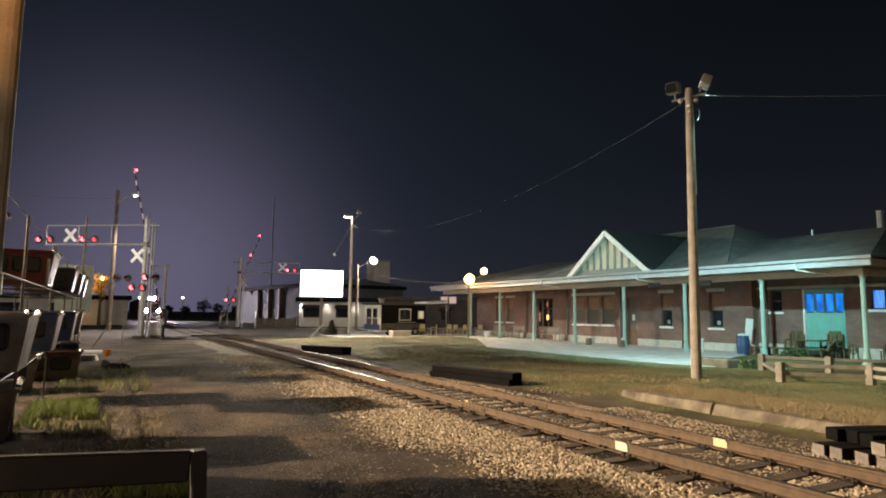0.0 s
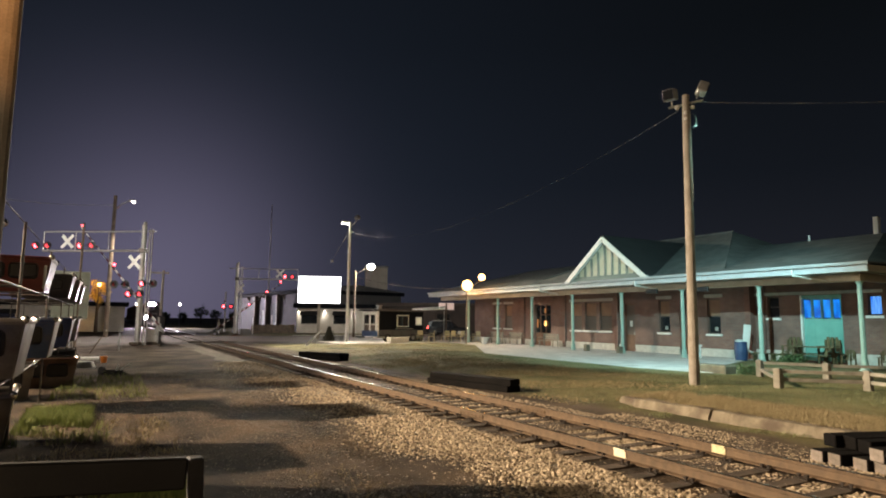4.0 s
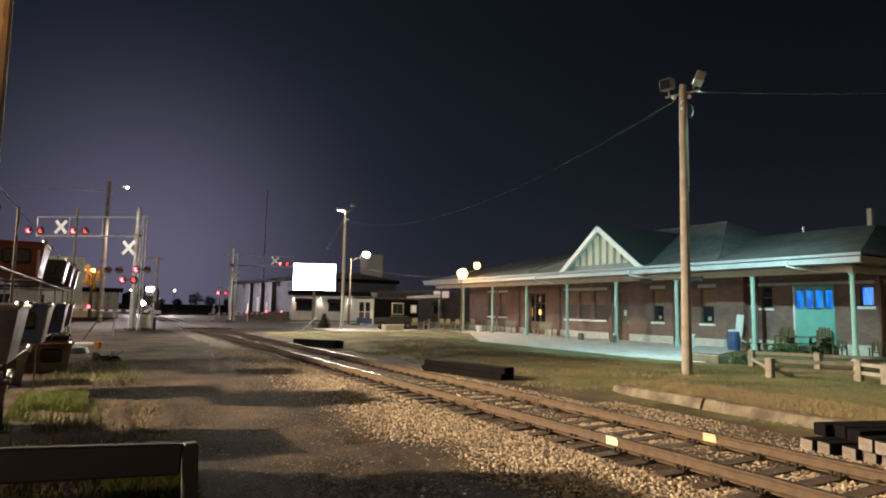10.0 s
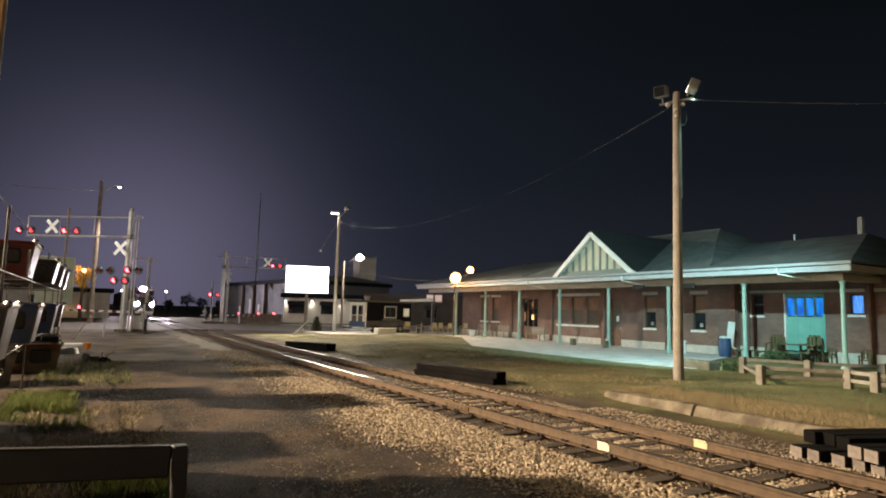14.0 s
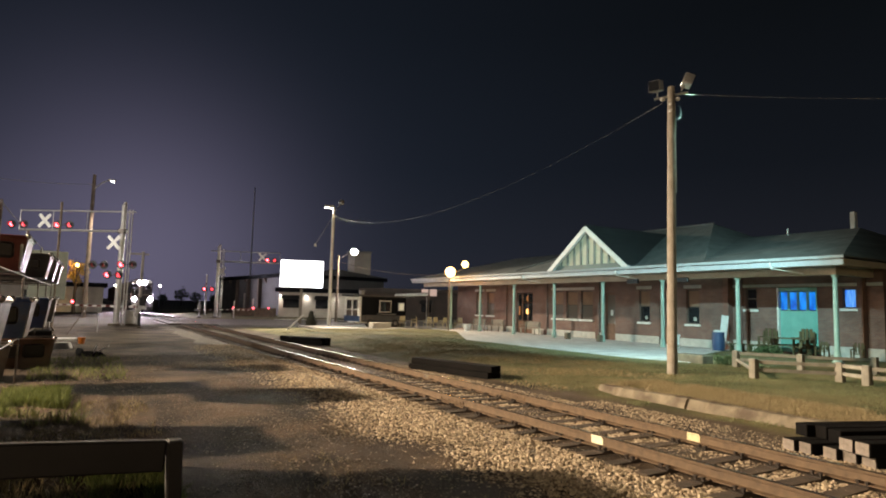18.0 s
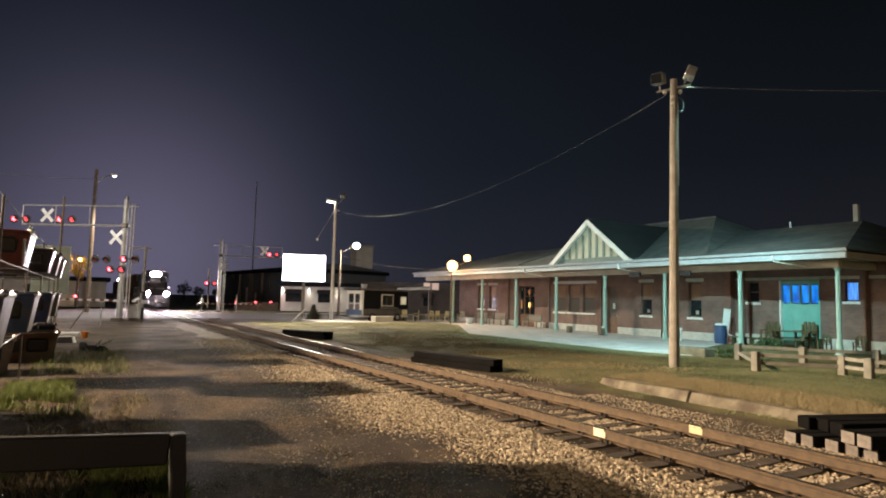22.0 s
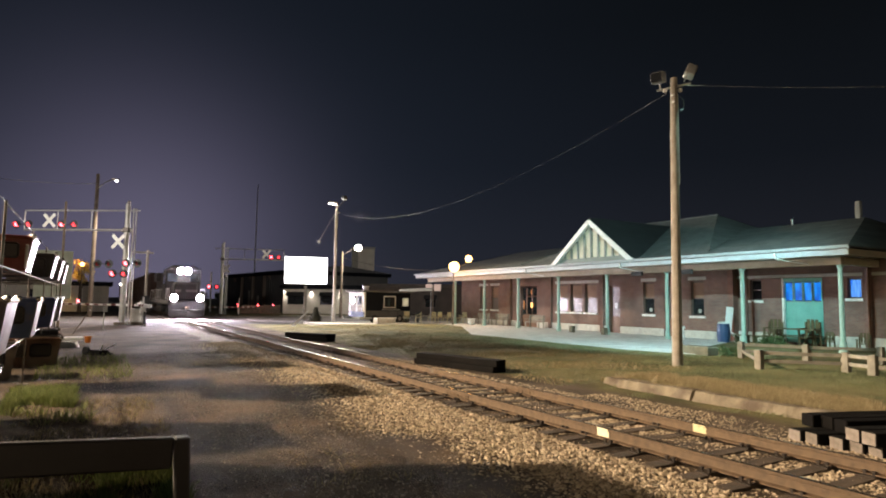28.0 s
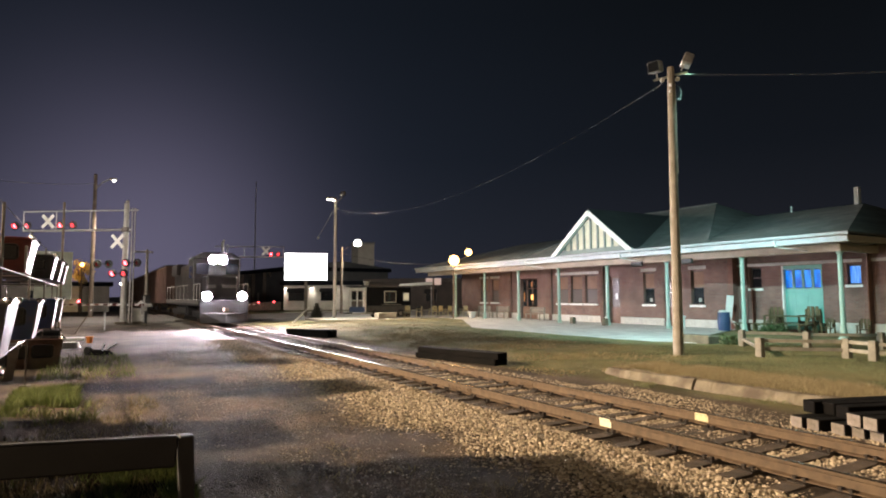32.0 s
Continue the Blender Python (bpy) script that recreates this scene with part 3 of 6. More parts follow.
# ---------------------------------------------------------------- the track
track = thing("railway_track", (0, 0, 0), "single railway track with rusty rails on wooden ties", "railway track", kind="structure")
GAUGE = 1.505
RAIL = [(-0.070, -0.165), (0.070, -0.165), (0.070, -0.150), (0.012, -0.135), (0.009, -0.045), (0.035, -0.036), (0.036, -0.004),
        (-0.036, -0.004), (-0.035, -0.036), (-0.009, -0.045), (-0.012, -0.135), (-0.070, -0.150)]
for x in (0.0, GAUGE):
    r = part("rail", prism(RAIL, (x, -20, 0), (x, 420, 0)), M_RUST, track)
    part("rail_head", prism([(-0.034, -0.004), (0.034, -0.004), (0.028, 0.001), (-0.028, 0.001)], (x, -20, 0), (x, 420, 0)), M_SHINE, r, "worn shiny running surface")
bm = bmesh.new()
prism([(-3.9, -0.03), (-1.75, 0.022), (-1.45, 0.005), (-1.25, -0.035), (1.2, -0.035), (1.4, 0.005), (2.5, -0.02), (2.5, -0.3), (-3.9, -0.3)], (0.75, -20, -0.205), (0.75, 420, -0.205), bm)
tagged(part("ballast_bed", bm, M_BED), "grey-brown stone ballast under the track", "ballast", kind="structure")

tie_mesh = mesh_of(block(-1.28, 1.28, -0.11, 0.11, -0.17, 0.0, 0.012), "tie", M_TIE)
plate_bm = block(-0.17, 0.17, -0.09, 0.09, 0, 0.014, 0.003)
for sx in (-0.1, 0.1):
    for sy in (-0.05, 0.05):
        block(sx - 0.014, sx + 0.014, sy - 0.014, sy + 0.014, 0, 0.050, bm=plate_bm)
        block(sx - 0.028, sx + 0.028, sy - 0.022, sy + 0.022, 0.045, 0.060, bm=plate_bm)
plate_mesh = mesh_of(plate_bm, "tie_plate", M_SPIKE)
rng = random.Random(11)
for i in range(290):
    y = -2.0 + 0.515 * i + rng.uniform(-0.03, 0.03)
    if 52.4 < y < 69.6:
        continue
    t = part("tie", tie_mesh, M_TIE, track, at=pose(0.75 + rng.uniform(-0.06, 0.06), y, -0.18 + rng.uniform(-0.008, 0.004), 0, rng.uniform(-0.4, 0.4), rng.uniform(-1.2, 1.2)))
    if y < 26:
        for x in (-0.7525, 0.7525):
            part("tie_plate", plate_mesh, M_RUST, t, at=pose(x, 0, -0.001))
bm = bmesh.new()
for i in range(480):
    y = 148 + 0.55 * i
    block(-0.53, 2.03, y - 0.11, y + 0.11, -0.3, -0.18, bm=bm)
tagged(part("far_ties", bm, M_TIE, track), kind="stuff")
# plank panels where the street crosses
for x0, x1 in ((-1.0, -0.09), (0.09, 1.415), (1.6, 2.5)):
    part("crossing_panel", block(x0, x1, 52.6, 69.4, -0.15, -0.006, 0.01), M_ROAD, track, "dark crossing panel between the rails")
# painted marks and joint bars on the rails
for x, y, m in ((-0.012, 9.54, M_MARK), (GAUGE - 0.012, 9.08, M_OCHRE), (GAUGE - 0.012, 17.38, M_CONC)):
    part("paint_mark", block(x - 0.014, x - 0.002, y - 0.115, y + 0.115, -0.128, -0.03, 0.002), m, track, "painted mark on the rail web")
    part("paint_mark", block(x - 0.030, x - 0.0255, y - 0.105, y + 0.105, -0.033, -0.008), m, track, "painted mark on the rail head")
for x in (0.0, GAUGE):
    for y in (3.2, 13.6, 25.0):
        bm = block(x - 0.030, x - 0.010, y - 0.45, y + 0.45, -0.125, -0.05, 0.004)
        for k in range(6):
            rod((x - 0.05, y - 0.36 + 0.144 * k, -0.088), (x - 0.03, y - 0.36 + 0.144 * k, -0.088), 0.016, bm=bm, seg=6)
        part("joint_bar", bm, M_RUST, track)

# loose stone
shapes, tri = stone_shapes(9, 5)
rs = np.random.default_rng(8)


def stones(n, x0, x1, y0, y1, z, size, power=1.0):
    x, u = rs.uniform(x0, x1, n), rs.uniform(0, 1, n) ** power
    y = y0 + (y1 - y0) * u
    return np.stack([x, y, np.full(n, z)], 1), rs.uniform(size * 0.55, size * 1.25, n)


sets = []
for args in ((2600, -2.8, -0.08, -6.0, 3.0, -0.188, 0.034), (1200, 0.09, 1.42, -6.0, 3.0, -0.210, 0.033), (1200, 1.6, 3.3, -6.0, 3.0, -0.203, 0.026), (25000, -3.1, -0.08, 3.0, 14, -0.186, 0.030), (9500, -2.7, -0.08, 14, 32, -0.187, 0.033), (12500, 0.09, 1.42, 3.0, 13, -0.206, 0.030),
             (6000, 0.09, 1.42, 13, 32, -0.209, 0.034), (11000, 1.6, 3.5, 3.0, 13, -0.203, 0.021), (4500, 1.6, 2.8, 13, 34, -0.202, 0.029)):
    p, s = stones(*args, power=1.25)
    if args[1] < 0:
        p[:, 2] -= np.clip((-1.0 - p[:, 0]) / 2.0, 0, 1) * 0.03 + np.clip((p[:, 0] + 0.68) / 0.3, 0, 1) * 0.036
        thin = rs.uniform(0, 1, len(p)) < np.clip((p[:, 0] + 3.1) / 1.3, 0.1, 1)
        p, s = p[thin], s[thin] * rs.uniform(0.8, 1.3, int(thin.sum()))
    sets.append((p, s))
p, s = np.concatenate([a for a, _ in sets]), np.concatenate([b for _, b in sets])
tagged(scatter("ballast_stones", shapes, tri, p, s, M_STONES, 3, 0.85), "loose grey and tan ballast stones", "gravel", kind="stuff")
p, s = stones(90000, -7.4, -1.2, 4.3, 27, GRADE + 0.002, 0.0085, 1.45)
s *= rs.uniform(0.5, 1.9, len(s)) ** 1.5
keep = rs.uniform(0, 1, len(p)) < np.clip((p[:, 0] + 6.6) / 4.5, 0.35, 1)
tagged(scatter("lot_stones", shapes, tri, p[keep], s[keep], M_LOTSTONE, 4, 0.6), "stray stones on the dark gravel lot", "gravel", kind="stuff")

# grass
rg = np.random.default_rng(21)


def tuft_spots(n, x0, x1, y0, y1, hfun, patch=0.0, scale=0.8):
    x, y = rg.uniform(x0, x1, n), rg.uniform(y0, y1, n)
    if patch:
        k = np.array([noise.noise((a * scale, b * scale, 3.0)) for a, b in zip(x, y)]) > patch
        x, y = x[k], y[k]
    return np.array([(a, b, hfun(a, b) - 0.01) for a, b in zip(x, y)])


q = tuft_spots(42000, 4.56, 6.5, 5.5, 14.3, height, -0.32, 1.1)
tagged(blades("dry_grass", q, rg.uniform(0.04, 0.15, len(q)), M_STRAW, 31, 0.0045, 0.9), "straw-coloured dry grass behind the platform edge", "grass", kind="stuff")
q = tuft_spots(115000, 3.3, 14.5, 8.5, 34, height, -0.6, 0.35)
q = q[((q[:, 0] > 4.8) | (q[:, 1] > 14.2)) & ((q[:, 0] < 11.7) | (q[:, 1] < 17.4))]
tagged(blades("lawn_grass", q, rg.uniform(0.012, 0.045, len(q)), M_GRASS, 32, 0.006, 1.1), "short patchy lawn, half dry", "grass", kind="stuff")
q = np.concatenate([tuft_spots(17000, 4.5, 16.0, 24, 46, height, -0.1, 0.25), tuft_spots(16000, 3.2, 9.5, 14.5, 30, height, 0.02, 0.5)])
q = q[q[:, 0] < 11.7 + np.clip(q[:, 1] - 31.5, 0, 20) * 0.55]
tagged(blades("dry_grass", q, rg.uniform(0.02, 0.075, len(q)), M_STRAW, 33, 0.014, 1.5), "straw-coloured dry grass across the lawn", "grass", kind="stuff")
q = np.concatenate([tuft_spots(7500, -7.75, -6.65, 15.7, 18.1, height, -0.22, 1.3), tuft_spots(900, -7.9, -6.4, 14.2, 15.9, height, 0.05, 1.7), tuft_spots(1300, -7.6, -5.4, 20, 26, height, 0.0, 0.8)])
tagged(blades("green_grass", q, rg.uniform(0.05, 0.24, len(q)), M_GREENG, 34, 0.007, 1.0), "tuft of green grass at the edge of the lot", "grass", kind="stuff")
q = np.concatenate([tuft_spots(2600, -7.5, -5.4, 12.8, 16.4, height, -0.1, 1.7), tuft_spots(1100, -5.4, -2.6, 5.2, 9.5, height, 0.28, 1.3), tuft_spots(500, -5.5, -3.0, 19, 27, height, 0.15, 0.7)])
tagged(blades("dry_grass", q, rg.uniform(0.03, 0.12, len(q)), M_STRAW, 36, 0.006, 1.4), "pale dry weeds lying on the dark lot", "grass", kind="stuff")
q = np.concatenate([tuft_spots(900, -7.6, -6.3, 8.6, 11.6, height, 0.1, 1.2), tuft_spots(3600, -6.35, -5.55, 9.2, 11.2, height, -0.15, 1.6)])
tagged(blades("green_grass", q, rg.uniform(0.05, 0.2, len(q)), M_GREENG, 35, 0.006, 0.9), "weeds beneath the dark railing", "grass", kind="stuff")

q = np.concatenate([tuft_spots(480, -4.35, -3.45, 9.1, 11.0, height, 0.05, 2.6), tuft_spots(420, -3.6, -2.4, 7.4, 8.4, height, 0.0, 2.0)])
tagged(blades("dry_grass", q, rg.uniform(0.02, 0.07, len(q)), M_STRAW, 39, 0.004, 2.6), "flattened pale straw on the dark lot", "grass", kind="stuff")
q = tuft_spots(5200, -6.0, -2.2, 4.6, 12.5, height, 0.05, 0.9)
tagged(blades("dry_grass", q, rg.uniform(0.008, 0.03, len(q)), M_STUBBLE, 40, 0.004, 2.2), "short brown stubble on the trodden lot", "grass", kind="stuff")
q = tuft_spots(6500, -8.2, -5.9, 8.4, 12.4, height, -0.2, 1.3)
tagged(blades("dry_grass", q, rg.uniform(0.04, 0.16, len(q)), M_STRAW, 38, 0.006, 1.2), "matted brown grass behind the dark railing", "grass", kind="stuff")
q = tuft_spots(2600, 3.6, 4.42, 5.8, 13.6, height, 0.3, 1.1)
tagged(blades("green_grass", q, rg.uniform(0.03, 0.12, len(q)), M_GRASS, 37, 0.005, 1.2), "low weeds in front of the old platform edge", "grass", kind="stuff")

# ---------------------------------------------------------------- stacked ties
long_tie = block(-1.3, 1.3, -0.115, 0.115, 0, 0.18, 0.012)
long_mesh = mesh_of(block(-1.70, 1.66, -0.12, 0.12, 0, 0.178, 0.016), "timber", M_CREO)
creo_mesh = mesh_of(long_tie, "timber", M_CREO)
cut_mesh = mesh_of(block(-0.004, 0.004, -0.105, 0.105, 0.01, 0.17), "cut_end", M_CUT)


def timber(parent, m, cut=False):
    t = part("timber", creo_mesh, M_CREO, parent, at=m)
    if cut:
        part("cut_end", cut_mesh, M_CUT, t, "pale sawn end", at=pose(-1.303, 0, 0))


def stack_along(a, b, rows, label):
    a, b = Vector(a), Vector(b)
    st = thing("tie_stack", pose(*((a + b) / 2), 0, 0, math.degrees(math.atan2(b.y - a.y, b.x - a.x))), label, "timber stack", "stacks of ties")
    for dx, dy, k in rows:
        part("timber", long_mesh if (b - a).length > 3 else creo_mesh, M_CREO, st, at=pose(dx, dy, 0.18 * k, 0, 0, dx * 3))
    return st


stack_along((2.58, 20.45, GRADE), (3.42, 17.0, GRADE), ((0, 0, 0), (0.05, 0.25, 0), (0.09, 0.03, 1), (0.03, 0.27, 1)), "black creosoted ties stacked two high beside the rails")
stack_along((1.95, 33.2, GRADE), (3.45, 30.7, GRADE), ((0, 0, 0), (0.1, 0.25, 0), (-0.1, 0.02, 1), (0.1, 0.27, 1)), "black creosoted ties stacked two high by the rails")
st = thing("tie_stack", (0, 0, GRADE - 0.02), "heap of black ties with pale sawn ends beside the rails", "timber stack", "stacks of ties")
for i, (x, y, k, a) in enumerate(((2.64, 8.33, 0, 6), (2.63, 8.08, 0, 5), (2.63, 7.74, 0, 7), (2.66, 7.5, 0, 5), (2.64, 7.25, 0, 4), (2.74, 6.99, 0, 6), (2.54, 7.48, 1, 5), (2.46, 7.24, 1, 4),
                                  (3.06, 8.38, 1, 6), (3.12, 8.13, 1, 5), (3.0, 7.87, 1, 6), (2.7, 6.99, 1, 5), (2.9, 6.7, 0, 4), (2.9, 6.7, 1, 5))):
    a -= 24
    timber(st, pose(x + 1.303 * math.cos(radians(a)), y + 1.303 * math.sin(radians(a)), 0.18 * k, 0, 0, a), cut=i < 8)

# ---------------------------------------------------------------- poles, floods and wires


def flood(parent, at):
    f = part("flood_head", block(-0.19, 0.19, -0.15, 0.15, -0.17, 0.17, 0.03), M_GALV, parent, "grey box floodlight", at)
    part("lens", block(-0.165, 0.165, -0.16, -0.152, -0.145, 0.145), M_GLASS, f)
    part("bracket", rod((0, 0.05, -0.17), (0, 0.05, -0.38), 0.022, seg=6), M_GALV, f)


pole = thing("utility_pole", (8.6, 15.25, -0.1), "tall weathered wooden pole with two floodlights, standing in the lawn", "utility pole")
part("shaft", rod((0, 0, -0.3), (0.03, -0.03, 8.8), 0.155, 0.105, 14), M_POLE, pole)
part("crossbar", rod((-0.3, 0.34, 8.45), (0.36, -0.38, 8.6), 0.035, seg=8), M_GALV, pole)
flood(pole, pose(-0.26, 0.30, 8.86, 10, 0, -75))
flood(pole, pose(0.36, -0.38, 8.96, 24, 10, 52))
for x, y in ((-0.16, 0.14), (0.17, -0.15)):
    part("insulator", ball((x, y, 8.42), 0.07), M_WHITE, pole, "white porcelain insulator")
for z in (8.2, 8.0):
    part("insulator", rod((-0.12, -0.12, z), (-0.2, -0.2, z), 0.045, 0.03, 8), M_WHITE, pole)
part("conduit", rod((0.13, -0.1, 5.5), (0.12, -0.09, 8.3), 0.018, seg=6), M_GALV, pole)
for k in range(3):
    bm = bmesh.new()
    pts = [Vector((0.15 + 0.25 * math.sin(a), -0.1, 8.25 - 0.2 + 0.2 * math.cos(a) - 0.04 * k)) for a in [2.0944 * j / 4 + k for j in range(5)]]
    for a, b in zip(pts, pts[1:]):
        rod(a, b, 0.011, seg=5, bm=bm)
    part("wire_loop", bm, M_BLACK, pole)

pole = thing("utility_pole", (10.72, 50.6, -0.15), "slim grey pole with a lamp head behind the lawn", "utility pole")
part("shaft", rod((0, 0, -0.3), (0, 0, 9.9), 0.15, 0.10, 12), M_PALEPOLE, pole)
f = part("lamp_head", block(-0.75, 0.05, -0.14, 0.14, 9.80, 10.0, 0.04), M_WHITE, pole, "white lamp head")
part("lens", block(-0.68, -0.1, -0.11, 0.11, 9.775, 9.798), M_COOLLAMP, f, "glowing lamp lens")
part("arm", rod((0, 0, 9.5), (0.55, -0.16, 10.1), 0.035, seg=8), M_GALV, pole)
flood(pole, pose(0.58, -0.17, 10.35, 40, 0, 120))
part("insulator", rod((0.1, -0.1, 9.1), (0.22, -0.2, 9.1), 0.08, 0.05, 8), M_WHITE, pole)
cable("overhead_wire", (8.48, 15.39, 8.23), (10.95, 50.9, 9.0), 1.75, 0.004, M_GALV, "sagging wire between the two poles")
cable("overhead_wire", (8.6, 15.1, 8.45), (34, 9.0, 12.5), 0.45, 0.006, M_PALEPOLE, "wire leading off from the floodlight pole")
part("drop_wire", rod((-0.1, -0.1, 9.1), (-1.3, 0.3, 6.75), 0.016, seg=6), M_GALV, pole)
part("wire_weight", ball((-1.33, 0.31, 6.65), 0.11), M_WHITE, pole, "white insulator at the end of a wire")

pole = thing("street_lamp", (16.1, 63.4, -0.15), "brown wooden pole with a bright white lamp on an arm", "street lamp")
part("shaft", rod((0, 0, -0.3), (0, 0, 7.0), 0.15, 0.11, 10), M_DPOLE, pole)
part("arm", rod((0, 0, 6.6), (1.35, -0.7, 7.5), 0.025, seg=6), M_DPOLE, pole)
part("lamp", ball((1.45, -0.75, 7.42), 0.37, squash=0.85), M_COOLLAMP, pole, "glowing white lamp")

pole = thing("street_lamp", (-6.5, 67.0, -0.15), "grey wooden pole with a curved arm and lit lamp", "street lamp")
part("shaft", rod((0, 0, -0.3), (0, 0, 13.2), 0.22, 0.15, 10), M_DPOLE, pole)
bm = bmesh.new()
for a, b in (((0, 0, 11.8), (0.6, 0, 12.5)), ((0.6, 0, 12.5), (1.25, 0, 12.85))):
    rod(a, b, 0.05, seg=6, bm=bm)
part("arm", bm, M_GALV, pole)
part("lamp_head", block(1.1, 1.75, -0.15, 0.15, 12.76, 12.94, 0.05), M_WHITE, pole)
part("lamp", ball((1.5, 0, 12.74), 0.13, squash=0.6), M_COOLLAMP, pole)
cable("overhead_wire", (-6.3, 67, 12.2), (-20, 60, 11.5), 0.6, 0.02, M_GALV, "wire leading off from the street pole")

pole = thing("utility_pole", (-7.53, 9.88, GRADE), "rough wooden pole glowing orange in lamp light", "utility pole")
part("shaft", rod((0, 0, -0.3), (0.0, 0, 9.5), 0.115, 0.10, 14), M_POLE, pole)
part("staple", block(0.105, 0.125, -0.02, 0.02, 2.1, 2.3, 0.005), M_GALV, pole)

# ---------------------------------------------------------------- the station
station = thing("station_building", (0, 0, 0), "long brick railway station with green-posted canopy and shingle roof", "railway station")
W1, W2, STEP, S_END, N_END = 21.7, 22.1, 22.75, 15.6, 48.6
EAVE_X, EAVE_Z, R_S, R_N = 18.4, 4.10, 15.3, 51.0


def wall_with_holes(name, x, y0, y1, z0, z1, holes, thick, material, parent):
    """A wall in the plane x, cut through at holes (ya, yb, za, zb)."""
    ys = sorted({y0, y1, *[h[0] for h in holes], *[h[1] for h in holes]})
    zs = sorted({z0, z1, *[h[2] for h in holes], *[h[3] for h in holes]})
    bm = bmesh.new()
    for a, b in zip(ys, ys[1:]):
        for c, d in zip(zs, zs[1:]):
            my, mz = (a + b) / 2, (c + d) / 2
            if not any(h[0] < my < h[1] and h[2] < mz < h[3] for h in holes):
                block(x, x + thick, a, b, c, d, bm=bm)
    bmesh.ops.remove_doubles(bm, verts=bm.verts, dist=0.0005)
    return part(name, bm, material, parent)


win_main = [(32.05, 33.15, 1.2, 3.05), (33.45, 34.55, 1.2, 3.05), (34.85, 35.95, 1.2, 3.05), (27.45, 28.25, 1.2, 3.05), (24.15, 24.95, 1.2, 3.05),
            (43.0, 44.0, 1.2, 3.05), (44.6, 45.6, 1.2, 3.05)]
door_main = [(38.15, 40.1, 0.02, 3.0), (25.75, 26.7, 0.02, 2.9), (30.1, 31.0, 0.02, 2.9)]
wall_with_holes("wall", W1, STEP, N_END, -0.1, 3.9, win_main + door_main, 0.35, M_BRICK, station)
win_b = [(21.17, 21.77, 2.05, 3.08), (16.66, 17.22, 2.16, 3.04)]
door_b = [(18.30, 20.12, 0.1, 3.06)]
wall_with_holes("wall", W2, S_END, STEP, -0.1, 3.9, win_b + door_b, 0.35, M_BRICK, station)
part("wall", block(W1, W2 + 0.35, STEP - 0.3, STEP - 0.004, -0.1, 3.9), M_BRICKX, station)
part("wall", block(W2 + 0.36, 32, S_END, S_END + 0.35, -0.1, 3.9), M_BRICKX, station)
part("wall", block(W1 + 0.36, 32, N_END - 0.35, N_END, -0.1, 3.9), M_BRICKX, station)
part("wall", block(32.01, 32.36, S_END, N_END, -0.1, 3.9), M_BRICK, station)
part("floor", block(W1 + 0.36, 32, S_END + 0.36, N_END - 0.36, -0.09, -0.01), M_BROWN, station)
# plinth, band course, piers
part("plinth", block(W1 - 0.07, W1 - 0.003, STEP, 25.7, 0.0, 0.42, 0.02), M_STONE, station, "pale stone plinth")
part("plinth", block(W1 - 0.07, W1 - 0.003, 26.75, 30.05, 0.0, 0.42, 0.02), M_STONE, station, "pale stone plinth")
part("plinth", block(W1 - 0.07, W1 - 0.003, 31.05, 38.1, 0.0, 0.42, 0.02), M_STONE, station, "pale stone plinth")
part("plinth", block(W1 - 0.07, W1 - 0.003, 40.15, N_END, 0.0, 0.42, 0.02), M_STONE, station, "pale stone plinth")
part("plinth", block(W2 - 0.07, W2 - 0.003, S_END, 18.22, 0.0, 0.50, 0.02), M_STONE, station, "pale stone plinth")
part("plinth", block(W2 - 0.07, W2 - 0.003, 20.20, STEP - 0.31, 0.0, 0.50, 0.02), M_STONE, station, "pale stone plinth")
part("band_course", block(W2 - 0.05, W2 - 0.003, S_END, STEP - 0.31, 3.13, 3.27, 0.01), M_STONE, station)
for y in (16.4, 22.05, 31.55, 36.6, 41.4):
    x = W2 if y < STEP else W1
    part("pier", block(x - 0.12, x - 0.003, y - 0.16, y + 0.16, 0.0, 3.6, 0.01), M_BRICK, station)
part("downpipe", rod((W2 - 0.1, 21.6, 0.1), (W2 - 0.1, 21.6, 2.0), 0.055, seg=8), M_BROWN, station, "dark rust-brown downpipe")
part("downpipe", rod((W2 - 0.18, 16.32, 0.1), (W2 - 0.18, 16.32, 3.6), 0.07, seg=8), M_BROWN, station, "dark rust-brown downpipe")


